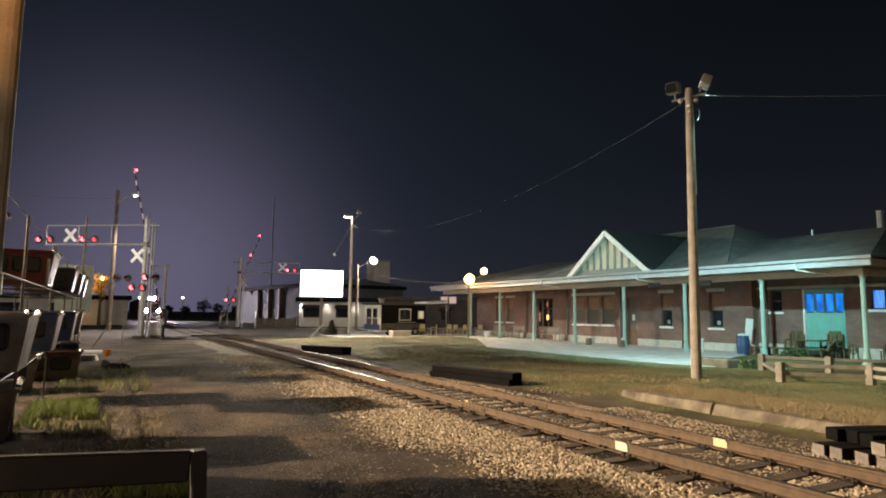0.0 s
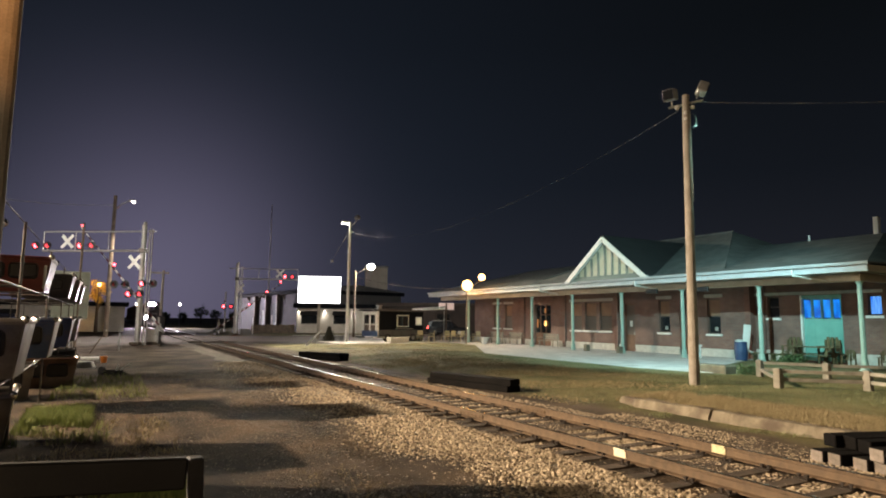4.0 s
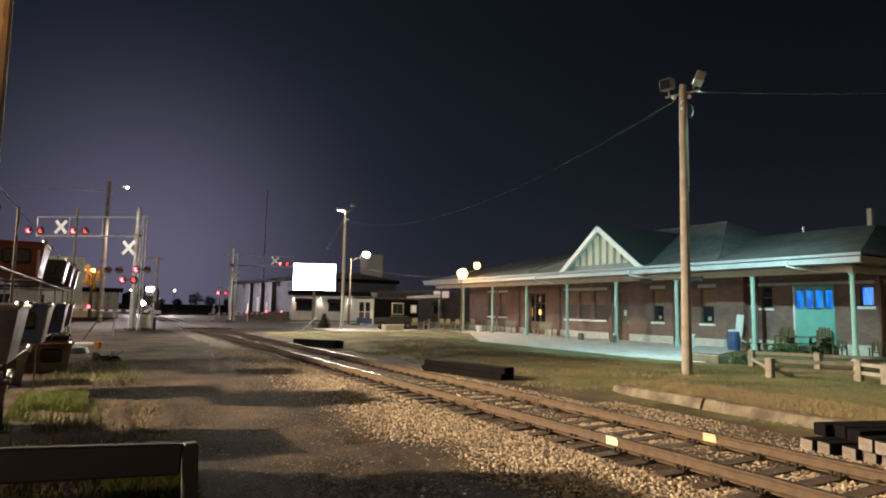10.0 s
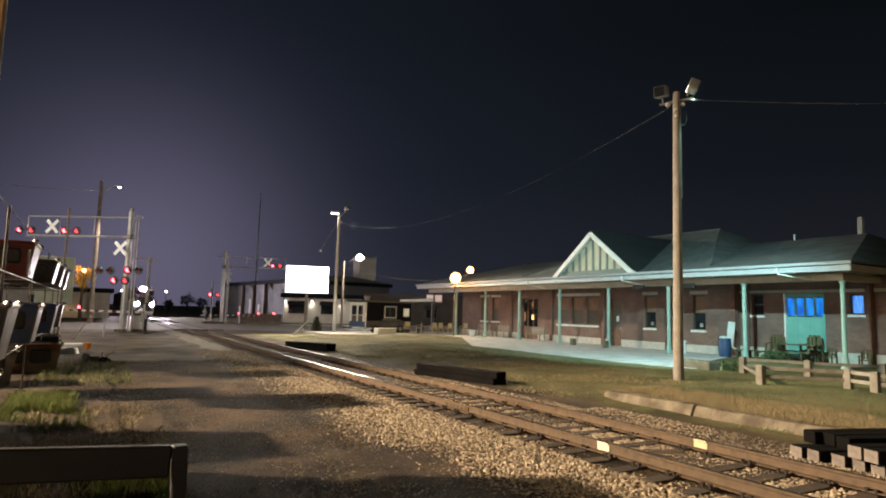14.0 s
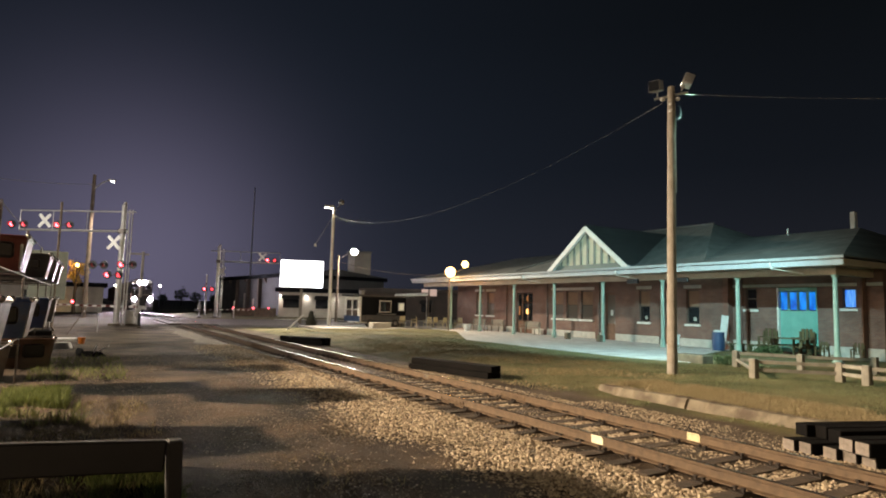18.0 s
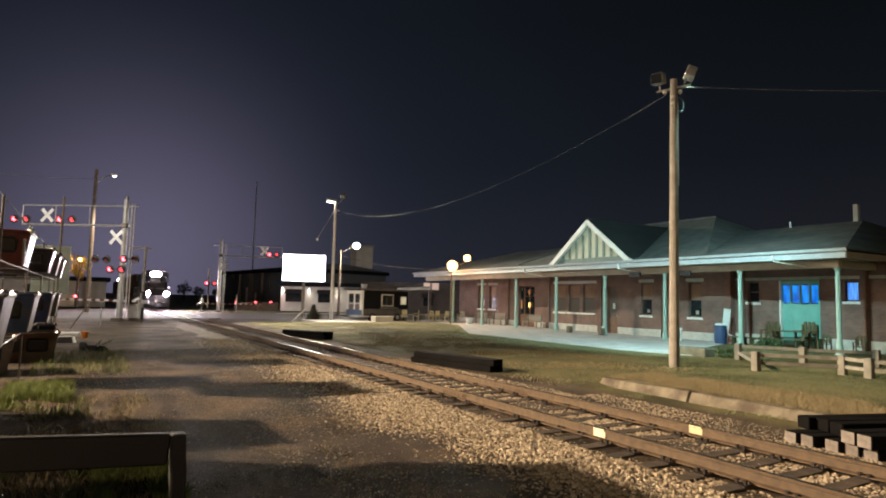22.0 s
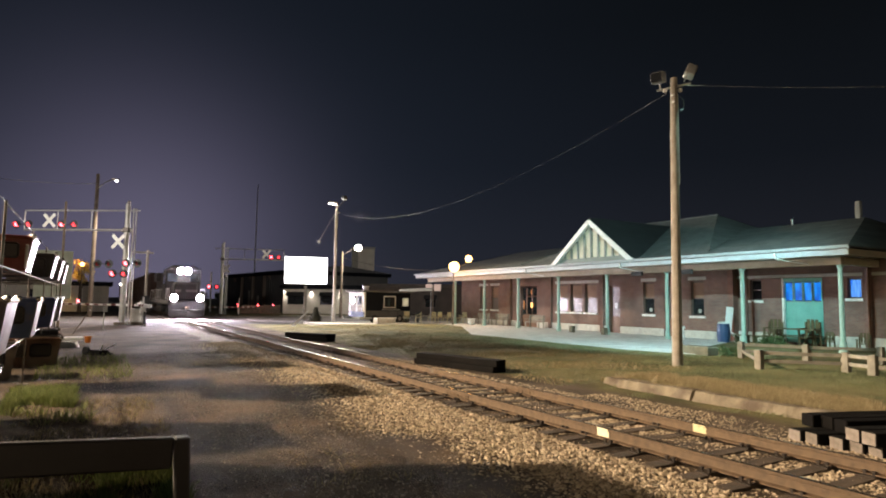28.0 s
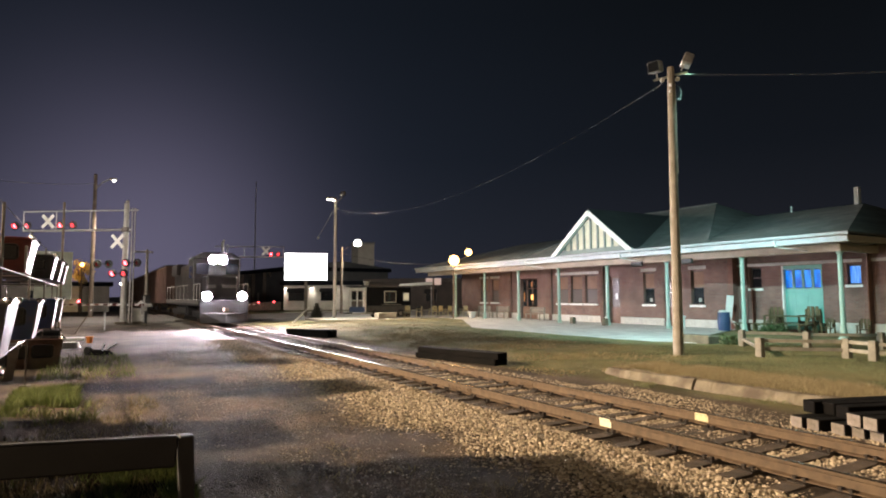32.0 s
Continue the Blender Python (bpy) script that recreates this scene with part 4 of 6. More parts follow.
def sash(x, ya, yb, za, zb, rails=(0.5,), stiles=(), pane_mat=None, lintel=True, boarded=False):
    w = part("window", block(x + 0.12, x + 0.16, ya + 0.06, yb - 0.06, zb - 0.07, zb - 0.005), M_FRAME, station, "dark sash window")
    bm = bmesh.new()
    for a, b in ((ya, ya + 0.06), (yb - 0.06, yb)):
        block(x + 0.09, x + 0.19, a, b, za, zb, bm=bm)
    block(x + 0.09, x + 0.19, ya + 0.06, yb - 0.06, za, za + 0.06, bm=bm)
    for r in rails:
        z = za + (zb - za) * r
        block(x + 0.11, x + 0.17, ya + 0.06, yb - 0.06, z - 0.025, z + 0.025, bm=bm)
    for s in stiles:
        y = ya + (yb - ya) * s
        block(x + 0.112, x + 0.168, y - 0.02, y + 0.02, za + 0.06, zb - 0.07, bm=bm)
    part("frame", bm, M_FRAME, w)
    zm = za + (zb - za) * rails[0] if boarded else zb - 0.07
    part("pane", block(x + 0.135, x + 0.145, ya + 0.06, yb - 0.06, za + 0.06, zm), pane_mat or M_GLASS, w)
    if boarded:
        part("upper_board", block(x + 0.128, x + 0.15, ya + 0.06, yb - 0.06, zm + 0.003, zb - 0.07), M_BOARD, w, "brown board over the upper sash")
    part("sill", block(x - 0.09, x + 0.1, ya - 0.08, yb + 0.08, za - 0.12, za - 0.003, 0.01), M_WHITE, w, "white window sill")
    if lintel:
        part("lintel", block(x - 0.03, x - 0.003, ya - 0.16, yb + 0.16, zb + 0.06, zb + 0.24, 0.01), M_STONE, w, "pale stone lintel")
    return w


for h in win_main:
    sash(W1, *h, boarded=True, pane_mat=M_BLIND if h[0] > 30 else M_GLASS)
# a notice and pale blind inside two of the sashes
for y in (24.3, 27.6):
    tagged(part("notice", block(W1 + 0.118, W1 + 0.128, y + 0.10, y + 0.29, 1.36, 1.56, 0.002), M_PALECONC), "white notice sheet in the station window", "notice")
sash(W2, *win_b[0], rails=(0.5,), lintel=False)
w = sash(W2, *win_b[1], rails=(), stiles=(), pane_mat=M_BLUESTREAK, lintel=False)
w["label"] = "narrow window glowing blue from inside"

# double door with lit glass
d = part("door", block(W1 + 0.13, W1 + 0.19, 38.2, 40.05, 0.02, 0.9), M_BROWN, station, "dark wooden double door with lit panes")
for k in range(3):
    y = 38.25 + k * 0.62
    part("stile", block(W1 + 0.12, W1 + 0.2, y - 0.05, y + 0.06, 0.91, 2.98), M_BROWN, d)
for y0, y1, z0, z1, m in ((38.31, 38.82, 0.95, 2.2, M_GLASS), (38.93, 39.44, 0.95, 2.2, M_GLASS), (39.55, 40.0, 0.95, 2.9, M_GLASS), (38.31, 38.82, 2.3, 2.9, M_GLASS), (38.93, 39.44, 2.3, 2.9, M_GLASS)):
    part("pane", block(W1 + 0.15, W1 + 0.16, y0, y1, z0, z1), m, d)
for y0, y1, z0, z1 in ((38.78, 38.96, 1.42, 1.78), (38.85, 38.95, 2.38, 2.72), (39.75, 39.85, 1.3, 1.95)):
    tagged(part("lit_lantern", block(W1 + 0.05, W1 + 0.11, y0, y1, z0, z1, 0.02), M_WARMLIT if z0 == 1.42 else M_WARMDIM), "warm light shining through the door glass", "lantern")
for ya, yb, zb in ((25.75, 26.7, 2.9), (30.1, 31.0, 2.9)):
    d = part("door", block(W1 + 0.13, W1 + 0.19, ya + 0.03, yb - 0.03, 0.02, 1.0), M_BROWN, station, "dark panelled door with glass")
    part("stile", block(W1 + 0.12, W1 + 0.2, ya, ya + 0.1, 1.01, zb - 0.1), M_BROWN, d)
    part("stile", block(W1 + 0.12, W1 + 0.2, yb - 0.1, yb, 1.01, zb - 0.1), M_BROWN, d)
    part("head", block(W1 + 0.12, W1 + 0.2, ya, yb, zb - 0.09, zb), M_BROWN, d)
    part("pane", block(W1 + 0.15, W1 + 0.16, ya + 0.1, yb - 0.1, 1.01, zb - 0.1), M_BLIND, d)
    part("handle", rod((W1 + 0.08, ya + 0.12, 1.0), (W1 + 0.08, ya + 0.12, 1.2), 0.015, seg=6), M_GALV, d)
tagged(part("poster", block(W1 + 0.10, W1 + 0.112, 30.38, 30.58, 1.5, 1.85), M_WHITE), "pale paper poster on the door glass", "poster")

# wide green freight door with four blue panes
d = part("door", block(W2 + 0.10, W2 + 0.17, 18.34, 20.08, 0.1, 2.02), M_DOORG, station, "wide green door with four blue-lit panes")
part("frame", block(W2 - 0.04, W2 + 0.12, 20.06, 20.14, 0.1, 3.1), M_WHITE, d, "white door jamb")
part("frame", block(W2 - 0.02, W2 + 0.12, 18.28, 18.34, 0.1, 3.1), M_DOORG, d)
part("frame", block(W2 - 0.02, W2 + 0.12, 18.34, 20.06, 2.92, 3.1), M_DOORG, d)
for k in range(4):
    y = 18.38 + 0.44 * k
    p = part("pane", block(W2 + 0.12, W2 + 0.13, y, y + 0.325, 2.06, 2.88), M_BLUELIT, d, "pane glowing blue")
for k in range(5):
    y = 18.34 + 0.44 * k
    part("muntin", block(W2 + 0.09, W2 + 0.16, y - (0.0 if k == 0 else 0.075), y + 0.04 if k < 4 else 20.06, 2.03, 2.915), M_DOORG, d)
for k in range(3):
    part("panel", block(W2 + 0.085, W2 + 0.098, 18.43 + 0.57 * k, 18.89 + 0.57 * k, 0.25, 1.85, 0.005), M_DOORG, d)

# canopy: posts, beam, soffit, roof, gutter
post_bm = rod((0, 0, 0.0), (0, 0, 3.46), 0.095, 0.085, 14)
post_mesh = mesh_of(post_bm, "post", M_GREEN)
base_bm = rod((0, 0, 0), (0, 0, 0.42), 0.15, 0.115, 14)
block(-0.15, 0.15, -0.15, 0.15, -0.06, 0.02, bm=base_bm)
base_mesh = mesh_of(base_bm, "post_base", M_GREEN)
cap_bm = rod((0, 0, 3.34), (0, 0, 3.46), 0.10, 0.16, 14)
cap_mesh = mesh_of(cap_bm, "post_cap", M_GREEN)
for i in range(8):
    p = part("post", post_mesh, M_GREEN, station, at=pose(19.3, 16.07 + 4.23 * i, 0))
    part("post_base", base_mesh, M_GREEN, p)
    part("post_cap", cap_mesh, M_GREEN, p)
part("beam", block(19.15, 19.45, 15.95, 50.2, 3.46, 3.78, 0.02), M_CREAM, station)
part("beam", block(19.46, 24.5, 15.95, 16.2, 3.46, 3.78, 0.02), M_CREAM, station)
part("soffit", hull([(EAVE_X + 0.03, R_S + 0.03, 3.80), (EAVE_X + 0.03, R_N, 3.80), (31, R_N, 3.93), (31, R_S + 0.03, 3.93),
                     (EAVE_X + 0.03, R_S + 0.03, 3.84), (EAVE_X + 0.03, R_N, 3.84), (31, R_N, 3.97), (31, R_S + 0.03, 3.97)],
                    [(0, 1, 2, 3), (4, 5, 6, 7), (0, 1, 5, 4), (1, 2, 6, 5), (2, 3, 7, 6), (3, 0, 4, 7)]), M_CREAM, station)
part("fascia", block(EAVE_X - 0.02, EAVE_X + 0.02, R_S, R_N, 3.78, 4.02, 0.004), M_FASCIA, station, "pale fascia board")
part("gutter", prism([(0.0, 0), (0.12, 0.02), (0.15, 0.13), (0.13, 0.13), (0.1, 0.04), (0.0, 0.03)][::-1], (EAVE_X - 0.02, R_N, 4.02), (EAVE_X - 0.02, R_S - 0.1, 4.02)), M_FASCIA, station, "pale metal gutter")
part("fascia", block(EAVE_X + 0.021, 33, R_S - 0.02, R_S + 0.02, 3.78, 4.02, 0.004), M_CREAM, station)
for y in (17.6, 26.3, 34.6):
    bm = rod((EAVE_X - 0.08, y + 0.55, 4.0), (EAVE_X - 0.05, y + 0.5, 3.72), 0.04, seg=8)
    rod((EAVE_X - 0.05, y + 0.5, 3.74), (19.2, y - 0.4, 3.52), 0.035, seg=8, bm=bm)
    part("downspout", bm, M_WHITE, station, "white downspout elbow")
for y in (29.3 - 3.0, 23.15):
    bm = block(19.0, 19.12, y - 0.38, y + 0.38, 3.30, 3.53, 0.02)
    part("light_box", bm, M_BLACK, station, "dark hanging sign box under the beam")

RX = 27.0
rz = 6.25


def roof_plane(name, pts, up=0.0, mat=M_SHINGLE, label="grey-green shingle slope"):
    k = len(pts)
    hi = [(x, y, z + 0.05 + up) for x, y, z in pts]
    lo = [(x, y, z - 0.02 + up) for x, y, z in pts]
    part(name, hull(hi + lo, [tuple(range(k)), tuple(range(2 * k - 1, k - 1, -1))] + [(i, (i + 1) % k, k + (i + 1) % k, k + i) for i in range(k)]), mat, station, label)


roof_plane("roof_slope", [(EAVE_X, R_S, EAVE_Z), (EAVE_X, R_N, EAVE_Z), (RX, R_N - 4, rz), (RX, 18.7, rz)])
roof_plane("roof_slope", [(EAVE_X, R_S, EAVE_Z), (RX, 18.7, rz), (35.6, R_S, EAVE_Z)])
roof_plane("roof_slope", [(35.6, R_S, EAVE_Z), (RX, 18.7, rz), (RX, R_N - 4, rz), (35.6, R_N, EAVE_Z)])
roof_plane("roof_slope", [(EAVE_X, R_N, EAVE_Z), (35.6, R_N, EAVE_Z), (RX, R_N - 4, rz)])
# taller middle roof
A, B, C, D = (EAVE_X + 0.9, 22.0, 4.3), (EAVE_X + 0.9, 37.0, 4.3), (34.7, 37.0, 4.3), (34.7, 22.0, 4.3)
E1, E2 = (RX, 27.0, 7.3), (RX, 33.0, 7.3)
for pts in ([A, B, E2, E1], [D, A, E1], [C, D, E1, E2], [B, C, E2]):
    roof_plane("roof_slope", pts, 0.02)
for a, b in ((A, E1), (B, E2), (E1, E2)):
    part("ridge_cap", rod(Vector(a) + Vector((0, 0, 0.08)), Vector(b) + Vector((0, 0, 0.08)), 0.06, seg=6), M_SHINGLE, station)
part("chimney", block(26.9, 27.15, 18.88, 19.12, 5.6, 7.15, 0.02), M_STONE, station, "pale chimney stack")
part("vent_pipe", rod((26.7, 22.2, 6.0), (26.7, 22.2, 6.55), 0.05, seg=8), M_WHITE, station)

# gable dormer over the eave
gx, g0, g1, gy, gz, gb = 18.62, 26.35, 32.25, 29.29, 6.62, 4.14
dormer = part("gable", hull([(gx, g0, gb), (gx, g1, gb), (gx, gy, gz - 0.25), (gx + 0.06, g0, gb), (gx + 0.06, g1, gb), (gx + 0.06, gy, gz - 0.25)],
                            [(0, 1, 2), (5, 4, 3), (0, 1, 4, 3), (1, 2, 5, 4), (2, 0, 3, 5)]), M_PANEL, station, "cream boarded gable with dark battens")
for k in range(-4, 5):
    y = gy + k * 0.56
    h = (gz - 0.45 - gb) * (1 - abs(y - gy) / 2.95)
    if h > 0.25:
        part("batten", block(gx - 0.05, gx - 0.003, y - 0.07, y + 0.07, gb + 0.3, gb + 0.06 + h), M_BATTEN, dormer)
part("batten", block(gx - 0.06, gx - 0.004, g0 + 0.2, g1 - 0.2, gb + 0.02, gb + 0.3), M_BATTEN, dormer, "grey-green base board")
for s in (-1, 1):
    a = Vector((gx - 0.16, gy, gz - 0.06))
    b = Vector((gx - 0.16, gy + s * 3.25, 4.08))
    part("bargeboard", prism([(-0.10, -0.16), (0.10, -0.16), (0.10, 0.12), (-0.10, 0.12)], a, b), M_WHITE, dormer, "white bargeboard")
    roof_plane("roof_slope", [(gx - 0.2, gy, gz + 0.08), (gx - 0.2, gy + s * 3.2, 4.2), (gx + 1.2, gy + s * 3.2, 4.2), (RX - 1.5, gy, gz + 0.08)], 0.02, M_DORMER_SHADE, "dormer shingle slope with shade in its colour")

# ---------------------------------------------------------------- by the station
can = thing("barrel", (20.3, 22.05, 0.0), "blue plastic barrel beside the station wall", "barrel")
bm = rod((0, 0, 0), (0, 0, 0.42), 0.27, 0.30, 16)
rod((0, 0, 0.42), (0, 0, 0.86), 0.30, 0.27, 16, bm)
part("drum", bm, M_BLUE, can)
part("hoop", rod((0, 0, 0.84), (0, 0, 0.89), 0.285, seg=16), M_BLUE, can)
part("liner", ball((0.05, 0.1, 0.9), 0.2, squash=0.5), M_WHITE, can, "white bag bulging over the rim")
tagged(part("leaning_board", block(-0.16, 0.16, -0.015, 0.015, 0, 1.7, 0.005), M_WHITE, at=pose(20.9, 22.3, 0.02, 6, 7, -60)), "white board leaning beside the blue barrel", "board")
tagged(part("white_sheet", block(-0.3, 0.3, -0.2, 0.2, 0, 0.05, 0.02), M_WHITE, at=pose(20.55, 21.6, 0.3, 30, 25, 20)), "crumpled pale sheet by the barrel", "sheet")
b = thing("bollard", (19.9, 24.1, 0.0), "small white post on the platform", "bollard")
part("post", rod((0, 0, 0), (0, 0, 0.6), 0.10, 0.085, 10), M_WHITE, b)
part("cap", rod((0, 0, 0.58), (0, 0, 0.68), 0.14, 0.12, 10), M_WHITE, b)


def leaf_clump(name, c, r, n, size, material, seed, squash=0.7, parent=None):
    rng = np.random.default_rng(seed)
    v = rng.normal(0, 1, (n, 3))
    v /= np.linalg.norm(v, axis=1)[:, None]
    lump = 0.75 + 0.35 * np.sin(v[:, 0] * 4 + seed) * np.cos(v[:, 1] * 5) + rng.uniform(-0.2, 0.1, n)
    p = np.array(c) + v * (r * lump * rng.uniform(0.45, 1, n) ** 0.4)[:, None] * np.array([1, 1, squash])
    a, b = rng.normal(0, 1, (n, 3)), rng.normal(0, 1, (n, 3))
    a = a / np.linalg.norm(a, axis=1)[:, None] * size
    b = b / np.linalg.norm(b, axis=1)[:, None] * size * 0.6
    q = np.stack([p - a, p + b * 0.8, p + a, p - b * 0.8], 1).reshape(-1, 3)
    me = bpy.data.meshes.new(name)
    me.from_pydata(q.tolist(), [], (np.arange(n * 4).reshape(-1, 4)).tolist())
    me.materials.append(material)
    return part(name, me, material, parent)


pl = thing("planter", (12.9, 17.75, -0.02), "low stone planter with sprawling plants on the platform", "planter")
part("box", block(-0.3, 0.3, -0.55, 0.7, 0, 0.30, 0.03), M_DIRTSTONE, pl)
part("soil", block(-0.24, 0.24, -0.49, 0.64, 0.29, 0.31), M_BARK, pl)
tagged(leaf_clump("foliage", (0.35, -1.05, 0.16), 0.6, 620, 0.05, M_LEAF, 5, 0.4, pl), kind="stuff")
pl = thing("planter", (19.6, 19.1, -0.02), "low bed of dark green plants before the station", "planter")
part("box", block(-0.25, 0.25, -0.8, 0.8, 0, 0.16, 0.02), M_PICNIC, pl)
tagged(leaf_clump("foliage", (0, 0, 0.24), 0.85, 900, 0.055, M_LEAF, 6, 0.34, pl), kind="stuff")
for x, y in ((19.0, 28.7), (19.0, 31.4)):
    pl = thing("flower_pot", (x, y, 0.0), "square clay-coloured pot at a canopy post", "pot", "pots at the canopy posts")
    part("pot", block(-0.15, 0.15, -0.15, 0.15, 0, 0.40, 0.04), M_DIRTSTONE, pl)
    part("soil", block(-0.11, 0.11, -0.11, 0.11, 0.38, 0.41), M_BARK, pl)

tb = thing("picnic_table", pose(21.0, 19.02, 0.0, 0, 0, 4), "brown wooden picnic table before the green door", "table")
for k in range(4):
    part("board", block(-0.36 + 0.19 * k, -0.19 + 0.19 * k, -1.0, 1.0, 0.74, 0.78, 0.004), M_PICNIC, tb)
for s in (-1, 1):
    part("seat", block(s * 0.72 - 0.13, s * 0.72 + 0.13, -1.0, 1.0, 0.42, 0.46, 0.004), M_PICNIC, tb)
    for e in (-0.7, 0.7):
        part("leg", prism([(-0.045, -0.03), (0.045, -0.03), (0.045, 0.03), (-0.045, 0.03)], (s * 0.6, e, 0.0), (s * 0.2, e, 0.735)), M_PICNIC, tb)
for e in (-0.7, 0.7):
    part("crossbar", block(-0.8, 0.8, e + 0.05, e + 0.1, 0.34, 0.42), M_PICNIC, tb)


def armchair(m):
    c = thing("wooden_chair", m, "brown slatted wooden chair on the platform", "chair", "wooden chairs by the table")
    for x in (-0.25, 0.25):
        for y in (-0.22, 0.22):
            part("leg", block(x - 0.03, x + 0.03, y - 0.03, y + 0.03, 0, 0.86 if y > 0 else 0.6), M_PICNIC, c)
        part("arm", block(x - 0.06, x + 0.06, -0.26, 0.2, 0.61, 0.64), M_PICNIC, c)
    part("seat", block(-0.22, 0.22, -0.25, 0.19, 0.38, 0.42), M_PICNIC, c)
    for k in range(3):
        part("back_slat", block(-0.2 + 0.15 * k, -0.1 + 0.15 * k, 0.2, 0.225, 0.45, 0.96), M_PICNIC, c)
    return c


for x, y, a, k in ((21.62, 20.35, -84, 1.2), (21.72, 18.72, -92, 1.25), (20.9, 17.5, -95, 0.74), (20.5, 15.9, -80, 0.78)):
    armchair(pose(x, y, 0.0, 0, 0, a) @ Matrix.Scale(k, 4))
for y0, y1 in ((20.75, 21.5), (19.72, 20.62)):
    st = thing("low_bench", (20.4, (y0 + y1) / 2, 0.0), "low brown plank bench beside the picnic table", "bench", "low plank benches")
    part("plank", block(-0.16, 0.16, y0 - (y0 + y1) / 2, (y1 - y0) / 2, 0.36, 0.41, 0.006), M_PICNIC, st)
    for e in (-1, 1):
        part("leg", block(-0.13, 0.13, e * (y1 - y0) * 0.36 - 0.035, e * (y1 - y0) * 0.36 + 0.035, 0, 0.359), M_PICNIC, st)


def bench(m):
    b = thing("bench", m, "weathered slatted wooden bench by the station wall", "bench", "benches by the wall")
    for k in range(3):
        part("seat_slat", block(-0.85, 0.85, -0.24 + 0.16 * k, -0.11 + 0.16 * k, 0.42, 0.45, 0.004), M_WOOD, b)
    for k in range(3):
        part("back_slat", block(-0.85, 0.85, 0.26, 0.285, 0.52 + 0.14 * k, 0.62 + 0.14 * k, 0.004), M_WOOD, b)
    for x in (-0.75, 0.75):
        part("leg", block(x - 0.03, x + 0.03, -0.22, -0.16, 0, 0.418), M_WOOD, b)
        part("leg", block(x - 0.03, x + 0.03, 0.2, 0.258, 0, 0.92), M_WOOD, b)
        part("arm", block(x - 0.035, x + 0.035, -0.26, 0.198, 0.62, 0.655), M_WOOD, b)


for x, y, a in ((20.6, 37.1, -90), (20.6, 41.3, -90), (20.3, 43.4, -90)):
    bench(pose(x, y, 0.0, 0, 0, a))
pl = thing("flower_pot", (18.9, 42.6, 0.0), "round white pot near the lamp post", "pot", "pots at the canopy posts")
part("pot", rod((0, 0, 0), (0, 0, 0.48), 0.2, 0.29, 14), M_WHITE, pl)
part("rim", rod((0, 0, 0.46), (0, 0, 0.52), 0.32, seg=14), M_WHITE, pl)
part("soil", rod((0, 0, 0.5), (0, 0, 0.53), 0.27, seg=14), M_BARK, pl)

# low timber barrier: stout blocks and two rails
fence = thing("timber_barrier", (0, 0, -0.02), "low barrier of square timber posts and weathered rails on the grass", "fence")
posts = {"a": (12.9, 16.1), "b": (13.6, 14.3), "c": (9.85, 13.5), "d": (11.4, 12.0), "e": (11.1, 11.2), "f": (15.0, 12.8), "g": (11.6, 9.6)}
for x, y in posts.values():
    part("post", block(x - 0.095, x + 0.095, y - 0.095, y + 0.095, -0.1, 0.57, 0.015), M_WOOD, fence)
for a, b in (("a", "b"), ("c", "d"), ("d", "e"), ("b", "f"), ("e", "g"), ("c", "a")):
    for z in ((0.48, 0.26) if (a, b) != ("c", "a") else (0.26,)):
        pa, pb = Vector((*posts[a], z)), Vector((*posts[b], z))
        dd = (pb - pa).normalized() * 0.1
        part("rail", prism([(-0.03, -0.045), (0.03, -0.045), (0.03, 0.045), (-0.03, 0.045)], pa + dd, pb - dd), M_WOOD, fence)

# ---------------------------------------------------------------- crossing signals


def lens_pair(parent, c, along, lit=(True, True), towards=(0, -1, 0), half=0.42):
    """Two red lamps with black backgrounds and hoods on a short bar."""
    c, along, tw = Vector(c), Vector(along), Vector(towards)
    bar = part("lamp_bar", rod(c - along * (half + 0.03), c + along * (half + 0.03), 0.03, seg=6), M_BLACK, parent)
    for s, on in zip((-1, 1), lit):
        p = c + along * half * s
        disc = part("background", rod(p - tw * 0.02, p + tw * 0.03, 0.30, seg=20), M_BLACK, bar, "black round background")
        part("lens", rod(p + tw * 0.03, p + tw * 0.07, 0.15, 0.14, 16), (M_RED_ON if s < 0 else M_RED_DIM) if on else M_RED_OFF, disc, ("lit red lens" if s < 0 else "fading red lens") if on else "dark red lens")
        bm = bmesh.new()
        q = tw.to_track_quat("Z", "Y").to_matrix().to_4x4()
        g = bmesh.ops.create_cone(bm, cap_ends=False, segments=16, radius1=0.17, radius2=0.17, depth=0.22, matrix=Matrix.Translation(p + tw * 0.14) @ q)
        low = [f for f in bm.faces if f.calc_center_median().z < p.z - 0.06]
        bmesh.ops.delete(bm, geom=low, context="FACES")
        part("hood", bm, M_BLACK, disc)


def crossbuck(parent, c, side):
    """Two white crossed boards; side is the level way along them."""
    c, side = Vector(c), Vector(side)
    for s in (-1, 1):
        d = (side * s + Vector((0, 0, 1.08))).normalized() * 0.62
        nrm = d.normalized().cross(side.cross(Vector((0, 0, 1)))).normalized() * 0.115
        t = side.cross(Vector((0, 0, 1))).normalized() * (0.012 + 0.013 * s)
        pts = [c + t + k for k in (d + nrm, d - nrm, -d - nrm, -d + nrm)]
        th = side.cross(Vector((0, 0, 1))).normalized() * 0.01
        pts = pts + [p + th for p in pts]
        part("crossbuck_board", hull(pts, [(0, 1, 2, 3), (7, 6, 5, 4), (0, 1, 5, 4), (1, 2, 6, 5), (2, 3, 7, 6), (3, 0, 4, 7)]), M_REFL, parent, "white crossbuck board")


